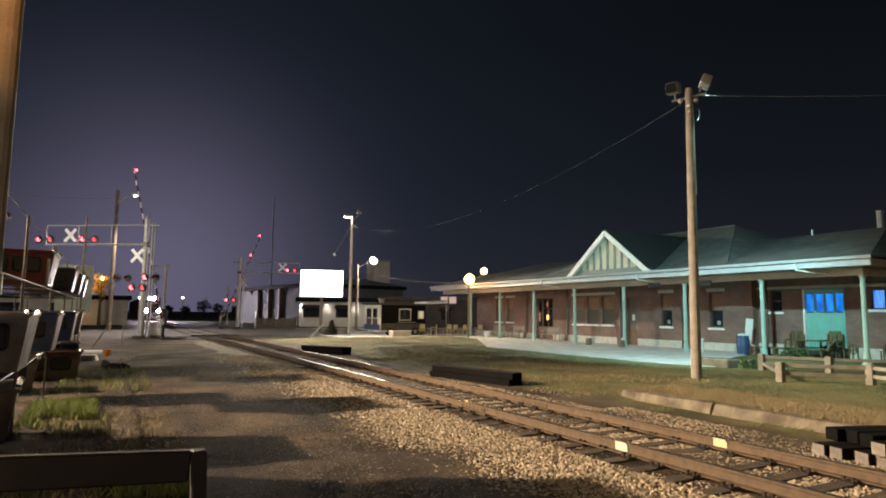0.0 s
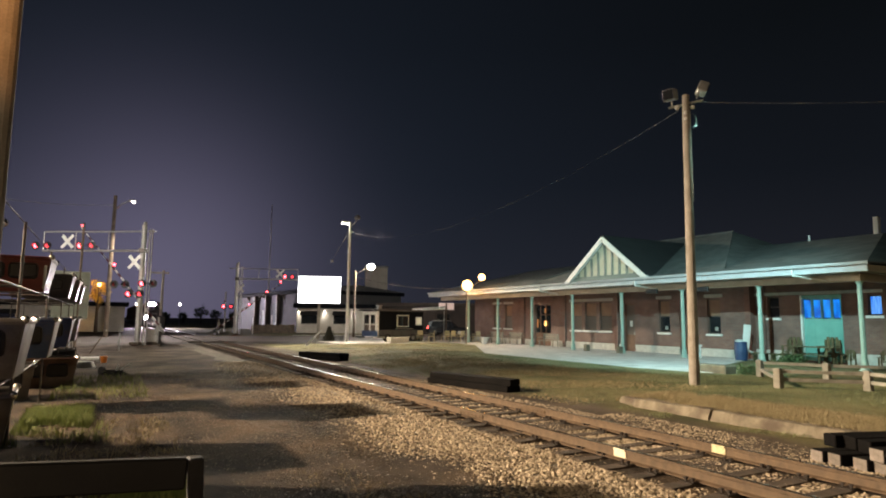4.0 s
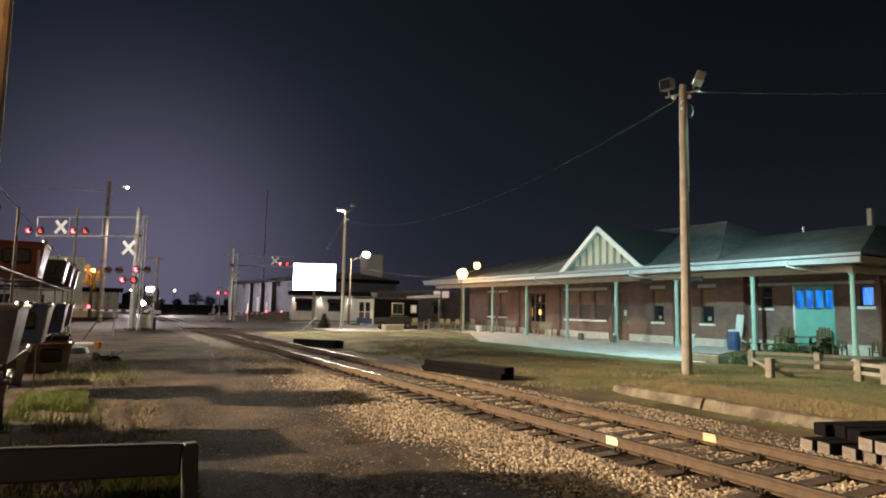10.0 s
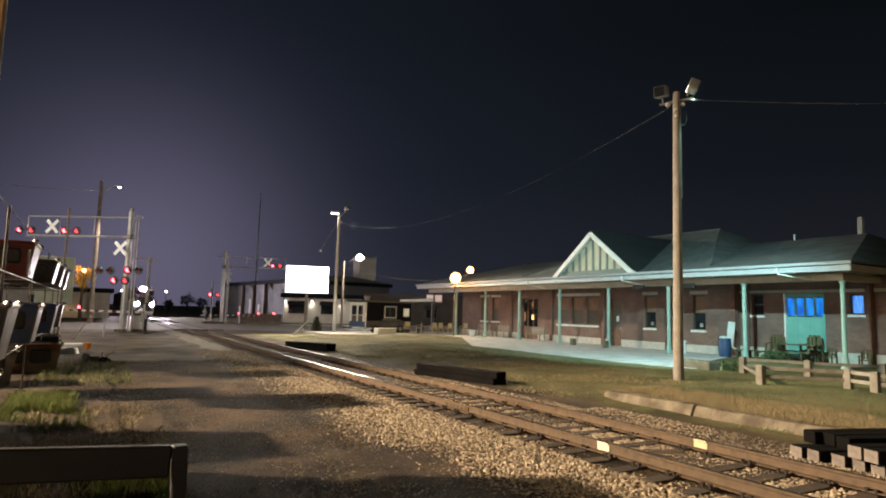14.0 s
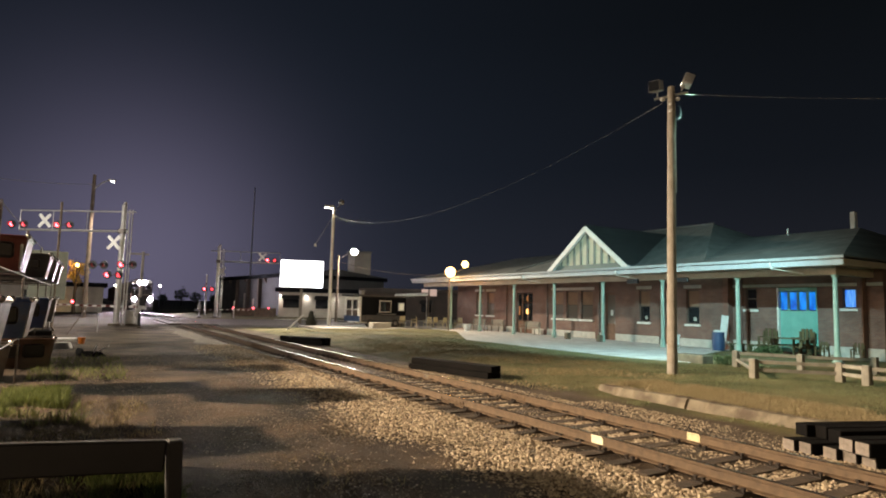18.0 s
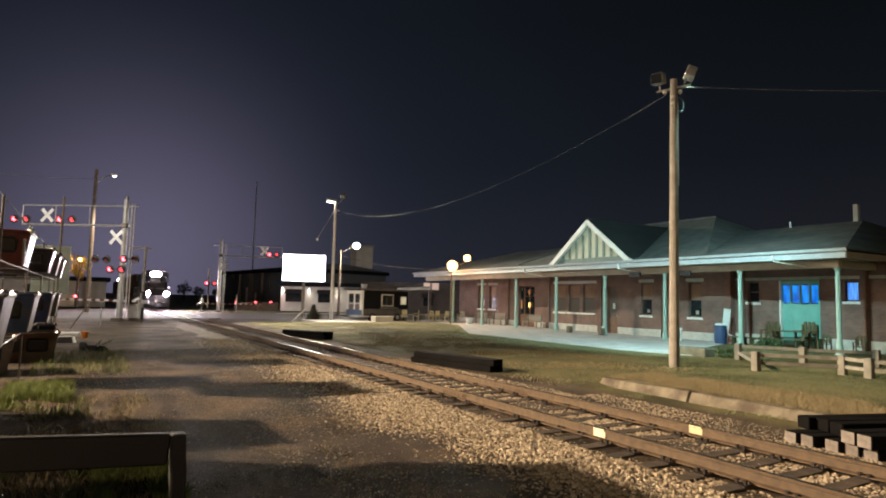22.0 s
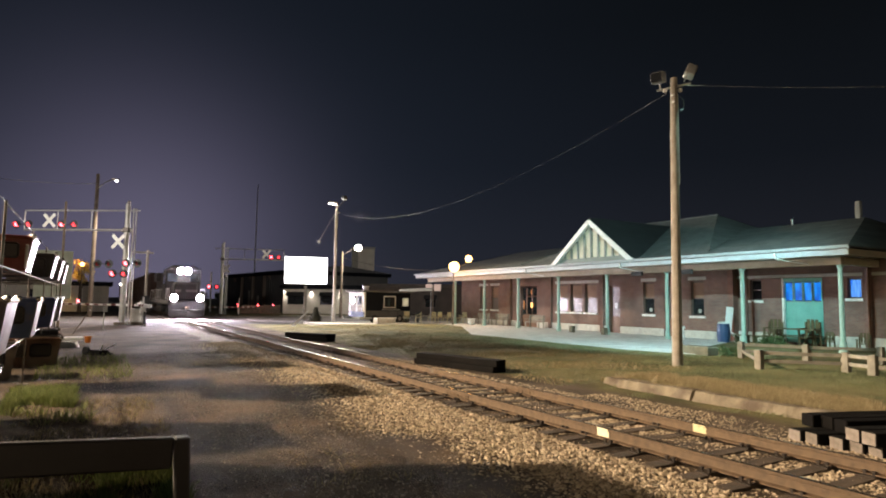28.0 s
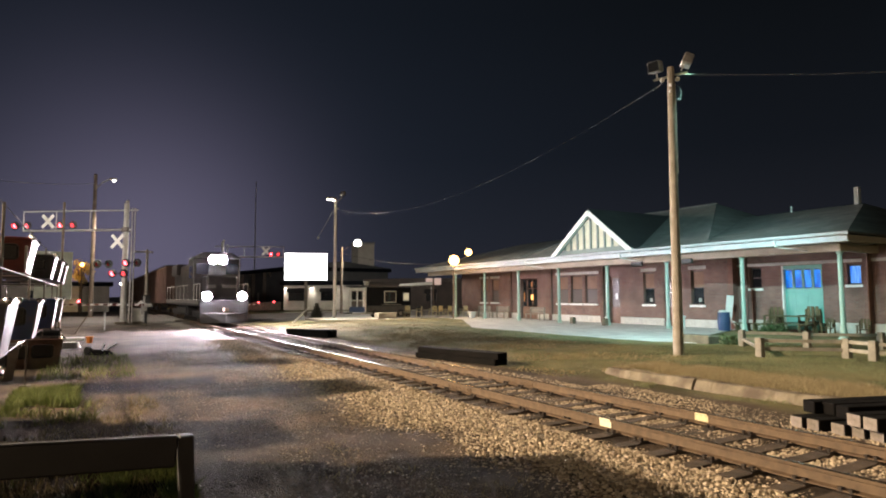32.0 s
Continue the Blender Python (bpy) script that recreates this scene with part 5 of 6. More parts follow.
def signal(base, top, arm, way, label, lamps_at, cross_at, arm_z, mast_lamps, mast_cross, turn=-22, cross_off=(-0.42, -0.32), half=0.42, over=0.32):
    s = thing("crossing_signal", pose(*base, 0, 0, turn), label, "railway signal", "crossing signals")
    part("mast", rod((0, 0, 0), (0, 0, top), 0.21, 0.17, 14), M_ALU, s, "tall aluminium mast")
    part("base_plate", block(-0.38, 0.38, -0.38, 0.38, -0.05, 0.12, 0.02), M_CONC, s)
    for k, dx in enumerate((-0.26, 0.26)):
        part("mast_tube", rod((0.42 + 0.12 * k, 0.15 * k, 0), (0.42 + 0.12 * k, 0.15 * k, top - 0.3), 0.045, seg=8), M_ALU, s)
    for z in arm_z:
        part("cantilever_rail", rod((-0.3 * way, 0, z), (arm * way, 0, z), 0.075 if z == arm_z[-1] else 0.05, seg=8), M_ALU, s)
    part("cantilever_rail", rod((-0.9 * way, 0, arm_z[0]), (0, 0, arm_z[0]), 0.05, seg=8), M_ALU, s)
    for k in (0.35, 0.68, 1.0):
        part("strut", rod((arm * k * way, 0, arm_z[-1]), (arm * k * way, 0, arm_z[0]), 0.03, seg=6), M_ALU, s)
    part("clamp", block(-0.24, 0.24, -0.24, 0.24, arm_z[-1] - 0.17, arm_z[-1] + 0.17, 0.03), M_RACK, s)
    for x in lamps_at:
        lens_pair(s, (x * way, -0.18, arm_z[-1] + over), (1, 0, 0), half=half)
    crossbuck(s, (cross_at * way, -0.12, arm_z[-1] + 0.66), (1, 0, 0))
    crossbuck(s, (*cross_off, mast_cross), (1, 0, 0) if way < 0 else (0.92, -0.38, 0))
    for x, y, z, lit in mast_lamps:
        lens_pair(s, (x, y, z), (1, 0, 0), lit)
    part("bell", ball((0.1, -0.1, top + 0.1), 0.13), M_ALU, s)
    return s


signal((-4.5, 51.6, -0.1), 8.5, 7.72, -1, "tall aluminium crossing signal with cantilever, red lamps lit", (7.72, 4.3), 5.77, (8.02, 6.62),
       ((-0.22, -0.40, 3.5, (True, True)), (0.60, -0.18, 4.25, (True, False)), (-1.65, 0.06, 4.2, (False, False))), 5.75,
       turn=-34, cross_off=(-0.24, -0.58), half=0.46, over=0.36)
signal((6.6, 77.0, -0.1), 8.2, 6.9, 1, "far aluminium crossing signal with cantilever and red lamps", (5.9,), 4.9, (7.65, 6.45),
       ((-0.9, -0.3, 3.2, (True, True)),), 5.3, cross_off=(0.5, -0.32))


def gate_arm(at, way, reach, label):
    """The arm lies along its own x; it turns about the pivot at its origin."""
    g = thing("crossing_gate", at, label, "crossing gate", "crossing gates")
    n = int(reach / 0.45)
    for k in range(n):
        a, b = reach * k / n, reach * (k + 1) / n
        w0 = 0.075 - 0.03 * k / n
        m = M_WHITE if k % 2 else M_REDBIN
        part("stripe", block(min(a * way, b * way), max(a * way, b * way), -0.02, 0.02, -w0, w0), m, g, "white stripe" if k % 2 else "red stripe")
    part("counterweight", block(-0.75 * way, -0.002 * way, -0.06, 0.06, -0.16, 0.08, 0.02), M_GALV, g)
    for f in (0.445, 0.74, 0.985) if way > 0 else (0.565, 0.985):
        lamp = part("gate_lamp", rod((reach * f * way, 0, 0.05), (reach * f * way, 0, 0.2), 0.05, seg=8), M_BLACK, g)
        part("lens", ball((reach * f * way, -0.03, 0.24), 0.10), M_RED_ON, lamp, "lit red gate lamp")
    return g


GATE1_AT, GATE2_AT = (-3.2, 51.2, 1.20), (4.75, 76.4, 0.75)
gate1 = gate_arm(GATE1_AT, -1, 11.9, "red and white striped gate arm lowering over the street")
gate2 = gate_arm(GATE2_AT, 1, 12.0, "far red and white striped gate arm with lit lamps, lowering")

for x, y, g in ((GATE1_AT[0], GATE1_AT[1] + 0.3, "beside the tall signal"), (GATE2_AT[0], GATE2_AT[1] + 0.3, "across the street")):
    gs = thing("gate_stand", (x, y, -0.1), "grey steel gate stand with a motor box, " + g, "gate stand", "gate stands")
    part("post", rod((0, 0, 0), (0, 0, 1.9), 0.07, seg=10), M_GALV, gs)
    part("motor_box", block(-0.18, 0.18, -0.2, 0.16, 0.62, 1.42, 0.04), M_GALV, gs, "grey motor box")
    part("base_plate", block(-0.25, 0.25, -0.25, 0.25, -0.05, 0.06, 0.01), M_CONC, gs)
# things at the foot of the near signal
cab = thing("signal_cabinet", (-3.45, 52.3, -0.1), "white metal signal cabinet at the crossing", "cabinet")
part("body", block(-0.45, 0.45, -0.3, 0.3, 0.1, 1.0, 0.02), M_WHITE, cab)
part("roof", block(-0.5, 0.5, -0.35, 0.35, 1.0, 1.06, 0.01), M_GALV, cab)
part("door", block(-0.4, 0.4, -0.325, -0.303, 0.15, 0.95, 0.005), M_WHITE, cab)
part("base", block(-0.45, 0.45, -0.3, 0.3, -0.1, 0.098), M_CONC, cab)
tp = thing("signal_pole", (-2.95, 53.6, -0.1), "thin wooden pole with a short crossarm beside the track", "utility pole")
part("shaft", rod((0, 0, 0), (0, 0, 5.4), 0.12, 0.09, 10), M_POLE, tp)
part("crossarm", block(-1.05, 0.4, -0.05, 0.05, 5.15, 5.27), M_POLE, tp)
part("box", block(-0.28, 0.28, -0.3, -0.1, 0.9, 2.0, 0.03), M_BLACK, tp, "dark relay box")
part("meter", rod((-0.5, -0.2, 1.3), (-0.2, -0.2, 1.5), 0.12, seg=10), M_WHITE, tp)
mk = thing("marker_post", (-3.2, 49.6, -0.2), "dark short post beside the rails", "post")
part("post", rod((0, 0, 0), (0, 0, 1.0), 0.09, seg=8), M_BLACK, mk)
part("foot", ball((0, 0, 0.06), 0.14, squash=0.6), M_CONC, mk)
mk = thing("marker_post", (-5.75, 44.5, -0.2), "thin grey post by the street edge", "post")
part("post", rod((0, 0, 0), (0, 0, 1.5), 0.035, seg=6), M_GALV, mk)
mk = thing("marker_post", (8.1, 74.5, -0.05), "thin pale post by the far signal", "post")
part("post", rod((0, 0, 0), (0, 0, 1.9), 0.06, seg=6), M_WHITE, mk)
mk = thing("signal_pole", (8.0, 93.0, -0.1), "slim pale pole beyond the street", "pole")
part("post", rod((0, 0, 0), (0, 0, 5.5), 0.12, 0.1, 8), M_ALU, mk)
part("lamp", ball((-0.1, -0.1, 4.2), 0.12), M_RED_OFF, mk)
aerial = thing("radio_mast", (20.0, 120.0, -0.1), "thin dark radio mast behind the buildings", "mast")
part("shaft", rod((0, 0, 0), (0, 0, 23.6), 0.16, 0.08, 6), M_PALEPOLE, aerial)

# ---------------------------------------------------------------- sign, trailer, street buildings
cdir = Vector((3.87, -1.2, 0)).normalized()
sg = thing("led_sign", pose(10.3, 57.0, -0.15, 0, 0, math.degrees(math.atan2(cdir.y, cdir.x))), "bright white blank electronic sign on a single post", "sign")
part("post", block(-0.13, 0.13, -0.1, 0.1, 0, 3.35, 0.02), M_POLE, sg)
part("cabinet", block(-1.91, 1.91, -0.12, 0.22, 3.32, 5.78, 0.02), M_BLACK, sg)
part("screen", block(-1.87, 1.87, -0.14, -0.122, 3.36, 5.74), M_LED, sg, "glowing white screen")
part("bracket", block(-1.5, -1.2, -0.12, 0.1, 3.2, 3.318), M_BLACK, sg)
part("bracket", block(1.2, 1.5, -0.12, 0.1, 3.2, 3.318), M_BLACK, sg)
tagged(part("leaning_plank", block(-0.05, 0.05, -0.03, 0.03, 0, 1.65, 0.01), M_WHITE, at=pose(5.85, 45.6, -0.15, 0, 46, 0)), "pale plank leaning beside the sign post", "plank")

tr = thing("conifer", pose(9.72, 52.1, -0.15) @ Matrix.Scale(0.84, 4), "small dark conical evergreen beside the sign", "shrub")
part("trunk", rod((0, 0, 0), (0, 0, 1.2), 0.05, 0.02, 6), M_BARK, tr)
part("core", rod((0, 0, 0.05), (0, 0, 1.6), 0.62, 0.03, 12), M_CONIFER, tr, "dense dark inner foliage")
rngc = np.random.default_rng(77)
for k in range(9):
    h = 0.12 + 0.17 * k
    leaf_clump("foliage", (rngc.uniform(-0.04, 0.04), rngc.uniform(-0.04, 0.04), h), 0.95 * (1 - h / 1.9), 300 - 20 * k, 0.06, M_CONIFER, 80 + k, 0.6, tr)

ta = 13.0
TL = 4.8
tl = thing("food_trailer", pose(14.7, 50.3, -0.03, 0, 0, ta), "dark food trailer with a serving window and pale end", "trailer")
part("body", block(-TL / 2, TL / 2, -1.1, 1.1, 0.45, 2.5, 0.05), M_DARKSIDE, tl)
part("roof", block(-TL / 2 - 0.3, TL / 2 + 0.1, -1.2, 1.2, 2.5, 2.62, 0.03), M_BLACK, tl)
part("floor", block(-TL / 2 - 0.5, TL / 2, -1.15, 1.15, 0.3, 0.448, 0.02), M_GALV, tl)
XE = -TL / 2 - 0.004
for y0, y1 in ((-1.08, -0.78), (-0.12, 0.06), (0.78, 1.08)):
    part("end_panel", block(XE - 0.03, XE, y0, y1, 0.9, 2.45), M_WHITE, tl, "white end panel")
part("end_panel", block(XE - 0.028, XE, -0.78, 0.78, 2.2, 2.45), M_WHITE, tl, "white end panel")
part("end_panel", block(XE - 0.03, XE, -1.08, 1.08, 0.46, 0.9), M_BLUE, tl, "blue lower panel")
for y0, y1 in ((-0.78, -0.12), (0.06, 0.78)):
    w = part("end_window", block(XE - 0.02, XE, y0, y1, 0.9, 2.2), M_FRAME, tl)
    part("pane", block(XE - 0.026, XE - 0.021, y0 + 0.06, y1 - 0.06, 1.5, 2.14), M_GLASS, w)
    part("shelf", block(XE - 0.2, XE - 0.021, y0, y1, 1.38, 1.43), M_WHITE, w)
part("corner_post", block(-TL / 2 - 0.01, -TL / 2 + 0.1, -1.125, -1.103, 0.46, 2.48), M_WHITE, tl, "white corner post")
wd = part("serving_window", block(-0.5, 0.75, -1.14, -1.102, 1.2, 2.2), M_WHITE, tl, "framed serving window")
part("pane", block(-0.42, 0.67, -1.15, -1.142, 1.28, 2.12), M_GLASS, wd)
wd = part("side_window", block(1.5, 2.15, -1.14, -1.102, 1.35, 2.05), M_GALV, tl)
part("pane", block(1.56, 2.09, -1.15, -1.142, 1.41, 1.99), M_CREAMLIT, wd, "lit cream pane")
part("counter", block(-0.7, 1.0, -1.45, -1.131, 1.05, 1.1, 0.01), M_GALV, tl)
part("vent", rod((-1.5, 0, 2.62), (-1.5, 0, 2.9), 0.2, 0.24, 10), M_GALV, tl, "steel roof vent")
part("vent_cap", rod((-1.5, 0, 2.92), (-1.5, 0, 2.98), 0.3, seg=10), M_GALV, tl)
part("skirt", block(-1.2, TL / 2 - 0.1, -1.09, -1.03, 0.0, 0.3), M_BLACK, tl)
part("kick_panel", block(-TL / 2 + 0.12, TL / 2 - 0.06, -1.128, -1.103, 0.5, 0.98, 0.008), M_WARESIDE, tl, "grey lower side panel")
for k in range(5):
    part("panel_seam", block(-1.9 + 0.95 * k, -1.87 + 0.95 * k, -1.136, -1.13, 0.5, 0.98), M_BLACK, tl)
part("roof_edge", block(-TL / 2 - 0.3, TL / 2 + 0.1, -1.23, -1.203, 2.48, 2.6, 0.006), M_WARESIDE, tl, "grey roof edge")
for x in (-1.4, 1.2):
    w = part("wheel", rod((x, -1.16, 0.32), (x, -0.9, 0.32), 0.32, seg=16), M_TYRE, tl)
    part("rim", rod((x, -1.18, 0.32), (x, -1.161, 0.32), 0.17, seg=12), M_GALV, w)
part("hitch", block(-TL / 2 - 1.3, -TL / 2 - 0.5, -0.08, 0.08, 0.36, 0.46), M_BLACK, tl)
tagged(part("concrete_block", block(-0.9, 0.9, -0.3, 0.3, 0, 0.42, 0.03), M_PALECONC, at=pose(13.85, 47.5, -0.02, 0, 0, ta)), "pale concrete block before the trailer", "block")


def patio_chair(m, lit):
    c = thing("patio_chair", m, "metal patio chair, ochre where the lamp's light is painted", "chair", "patio chairs")
    # ochre stands in for sodium lamp light, black for chairs out of it
    mt = M_OCHRE if lit else M_BLACK
    for x in (-0.22, 0.22):
        for y in (-0.22, 0.22):
            part("leg", rod((x, y, 0), (x, y, 0.45 if y < 0 else 0.9), 0.018, seg=6), mt, c)
        part("arm", rod((x, -0.24, 0.64), (x, 0.22, 0.66), 0.016, seg=6), mt, c)
    part("seat", block(-0.23, 0.23, -0.23, 0.23, 0.43, 0.47, 0.01), mt, c)
    part("back", block(-0.22, 0.22, 0.2, 0.23, 0.52, 0.9, 0.01), mt, c)


rp = random.Random(6)
for k in range(9):
    patio_chair(pose(16.6 + 0.5 * k + rp.uniform(-0.1, 0.1), 48.9 - 0.36 * k + rp.uniform(-0.7, 0.7), 0.0, 0, 0, rp.uniform(0, 360)), k % 4 != 2)
for k in range(3):
    t = thing("patio_table", (17.4 + 1.4 * k, 48.6 - 0.9 * k, 0.0), "round dark patio table near the lamp", "table", "patio tables")
    part("top", rod((0, 0, 0.70), (0, 0, 0.74), 0.5, seg=18), M_BLACK, t)
    part("leg", rod((0, 0, 0), (0, 0, 0.7), 0.05, seg=8), M_BLACK, t)
    part("foot", rod((0, 0, 0), (0, 0, 0.03), 0.28, seg=12), M_BLACK, t)

lp = thing("street_lamp", (17.6, 43.2, -0.02), "slim post with two glowing orange sodium globes", "street lamp")
part("post", rod((0, 0, 0), (0, 0, 4.3), 0.06, 0.045, 10), M_DPOLE, lp)
part("globe", ball((0, -0.1, 4.47), 0.40), M_SODIUM, lp, "glowing orange globe")
part("arm", rod((0, 0, 4.2), (1.0, -0.6, 4.85), 0.03, seg=6), M_DPOLE, lp)
part("globe", ball((1.0, -0.6, 5.1), 0.27), M_SODIUM, lp, "glowing orange globe")


cable("lamp_wire", (17.6, 43.15, 4.25), (10.8, 50.55, 5.4), 0.45, 0.012, M_DPOLE, "thin wire from the sodium lamp to the slim pole")


def low_building(name, a, b, deep, high, label, wall_mat, roof_mat, windows=(), lamps=()):
    """A building whose front runs from a to b on the ground, with its depth behind it."""
    a, b = Vector((*a, -0.1)), Vector((*b, -0.1))
    L = (b - a).length
    h = thing(name, pose(*a, 0, 0, math.degrees(math.atan2(b.y - a.y, b.x - a.x))), label, "building")
    part("wall", block(0, L, 0, deep, 0, high, 0.02), wall_mat, h)
    part("roof", block(-0.4, L + 0.4, -0.6, deep + 0.4, high, high + 0.55, 0.05), roof_mat, h)
    for x0, x1, z0, z1 in windows:
        w = part("window", block(x0, x1, -0.06, -0.003, z0, z1), M_FRAME, h)
        part("pane", block(x0 + 0.08, x1 - 0.08, -0.08, -0.063, z0 + 0.08, z1 - 0.08), M_GLASS, w)
        part("awning", hull([(x0 - 0.1, -0.01, z1 + 0.3), (x1 + 0.1, -0.01, z1 + 0.3), (x1 + 0.1, -0.7, z1 - 0.25), (x0 - 0.1, -0.7, z1 - 0.25), (x0 - 0.1, -0.01, z1 - 0.25), (x1 + 0.1, -0.01, z1 - 0.25)],
                            [(0, 1, 2, 3), (0, 3, 4), (1, 5, 2), (0, 4, 5, 1), (3, 2, 5, 4)]), M_BLACK, w, "dark awning")
    for x in lamps:
        l = part("wall_lamp", block(x - 0.12, x + 0.12, -0.2, -0.004, high - 0.42, high - 0.2, 0.02), M_BLACK, h)
        part("bulb", block(x - 0.09, x + 0.09, -0.17, -0.03, high - 0.445, high - 0.423), M_COOLLAMP, l, "glowing downward lamp")
        p = h.matrix_basis @ Vector((x, -0.35, high - 0.5))
        spot_light("wall_lamp_light", p, p + Vector((0, 0.12, -1)), 80, (1.0, 0.93, 0.78), 130, 0.9, 0.15)
    return h


low_building("white_building", (15.7, 84.0), (24.6, 79.2), 10, 3.3, "low off-white building with dark awnings and wall lamps", M_STUCCO, M_DARKSIDE,
             ((0.6, 2.8, 1.2, 2.6), (4.9, 6.9, 1.2, 2.6), (9.4, 9.9, 1.0, 2.9)), (0.2, 3.7, 7.6))
wb = low_building("metal_warehouse", (14.4, 118.5), (18.0, 88.5), 16, 5.5, "grey metal warehouse with dark overhanging eave", M_WARESIDE, M_DARKSIDE, ())
part("roof_slope", hull([(-0.4, -0.6, 6.06), (30.6, -0.6, 6.06), (30.6, 8, 7.0), (-0.4, 8, 7.0), (30.6, 16.4, 6.06), (-0.4, 16.4, 6.06)],
                        [(0, 1, 2, 3), (3, 2, 4, 5), (5, 4, 1, 0), (0, 3, 5), (1, 4, 2)]), M_WARESIDE, wb, "pale metal roof")
for x in np.arange(0.4, 30.0, 0.9):
    part("siding_rib", block(x - 0.04, x + 0.04, -0.03, -0.002, 0.1, 5.45), M_WARESIDE, wb)
for x in (10.2, 15.4, 20.3):
    part("pilaster", block(x - 0.28, x + 0.28, -0.5, -0.035, 0, 5.48), M_FRAME, wb, "dark pilaster")
for x in (6.3, 14.0, 22.5):
    part("eave_bracket", hull([(x - 0.1, -0.04, 5.48), (x + 0.1, -0.04, 5.48), (x + 0.1, -0.58, 5.48), (x - 0.1, -0.58, 5.48), (x - 0.1, -0.04, 4.7), (x + 0.1, -0.04, 4.7)],
                              [(0, 1, 2, 3), (0, 3, 4), (1, 5, 2), (0, 4, 5, 1), (3, 2, 5, 4)]), M_FRAME, wb)
for x0, x1, z1 in ((12.9, 13.7, 3.2), (17.0, 17.7, 2.4)):
    part("door", block(x0, x1, -0.08, -0.035, 0, z1), M_PALECONC, wb, "pale door")
fn = thing("low_fence", pose(9.5, 82.3, -0.1, 0, 0, -4), "low dark board fence along the street", "fence")
for k in range(12):
    part("board", block(0.45 * k, 0.45 * k + 0.42, -0.02, 0.02, 0.05, 1.05 + 0.03 * (k % 3)), M_DPOLE, fn)
part("rail", block(0, 5.4, 0.021, 0.06, 0.7, 0.8), M_DPOLE, fn)
tw = thing("block_tower", (31.3, 94.5, -0.1), "square grey tower block behind the low building", "building")
part("wall", block(-1.4, 1.4, -1.4, 1.4, 0, 10.1, 0.05), M_STUCCO, tw)
part("parapet", block(-1.5, 1.5, -1.5, 1.5, 10.1, 10.4, 0.03), M_METALSIDE, tw)
low_building("dark_building", (26.0, 80.0), (44.0, 66.0), 10, 3.6, "low dark building beyond the street", M_DUSK, M_DUSK, ((2, 3.5, 1, 2.4), (8, 9.5, 1, 2.4)))
# lit windows of a building behind, put up as glowing panels on an added post
hs = thing("lit_window_pair", pose(22.67, 55.5, -0.1, 0, 0, -22), "two small rose-lit windows, glowing panels on an added post", "sign")
part("post", rod((0, 0.12, 0), (0, 0.12, 3.5), 0.07, seg=8), M_DPOLE, hs)
part("crossbar", block(-0.7, 0.7, 0.042, 0.07, 3.1, 3.18), M_DPOLE, hs)
for x in (-0.42, 0.42):
    part("panel", block(x - 0.33, x + 0.33, -0.04, 0.04, 2.90, 3.56, 0.01), M_ROSELIT, hs)
aw = thing("awning_stand", pose(18.9, 52.0, -0.03, 0, 0, -30), "pale awning on posts behind the trailer", "awning")
part("roof", hull([(-1.5, -1, 2.55), (1.5, -1, 2.75), (1.5, 1, 3.0), (-1.5, 1, 2.8), (-1.5, -1, 2.62), (1.5, -1, 2.82), (1.5, 1, 3.07), (-1.5, 1, 2.87)],
                  [(3, 2, 1, 0), (4, 5, 6, 7), (0, 1, 5, 4), (1, 2, 6, 5), (2, 3, 7, 6), (3, 0, 4, 7)]), M_WHITE, aw)
for x, y in ((-1.4, -0.9), (1.4, -0.9), (-1.4, 0.9), (1.4, 0.9)):
    part("leg", rod((x, y, 0), (x, y, 2.6), 0.03, seg=6), M_GALV, aw)

low_building("pale_building", (-32.0, 91.0), (-4.5, 91.5), 12, 3.2, "low pale building across the street", M_STUCCO, M_DARKSIDE, ((6, 8, 1, 2.4), (14, 16, 1, 2.4), (19, 20.5, 1, 2.4)))
tree = thing("autumn_tree", (-7.6, 88.5, -0.1), "yellow-leaved tree lit by an amber lamp", "tree")
part("trunk", rod((0, 0, 0), (0, 0, 3.6), 0.22, 0.13, 8), M_BARK, tree)
for k in range(6):
    a = k * 1.05
    part("limb", rod((0, 0, 2.6 + 0.2 * k), (0.8 * math.cos(a), 0.8 * math.sin(a), 4.2 + 0.25 * k), 0.08, 0.03, 6), M_BARK, tree)
for k in range(9):
    a = k * 2.4
    rr = 0.3 + 0.13 * k
    leaf_clump("crown", (0.62 * rr * math.cos(a), rr * math.sin(a), 3.9 + 0.48 * ((k * 5) % 9) / 2), 0.72, 230, 0.10, M_AUTUMN, 100 + k, 0.8, tree)
lp = thing("street_lamp", (-7.5, 84.3, -0.1), "amber lamp on a post before the yellow tree", "street lamp")
part("post", rod((0, 0, 0), (0, 0, 5.4), 0.07, 0.05, 8), M_DPOLE, lp)
part("globe", ball((0, -0.05, 5.55), 0.2), M_SODIUM, lp, "glowing amber globe")

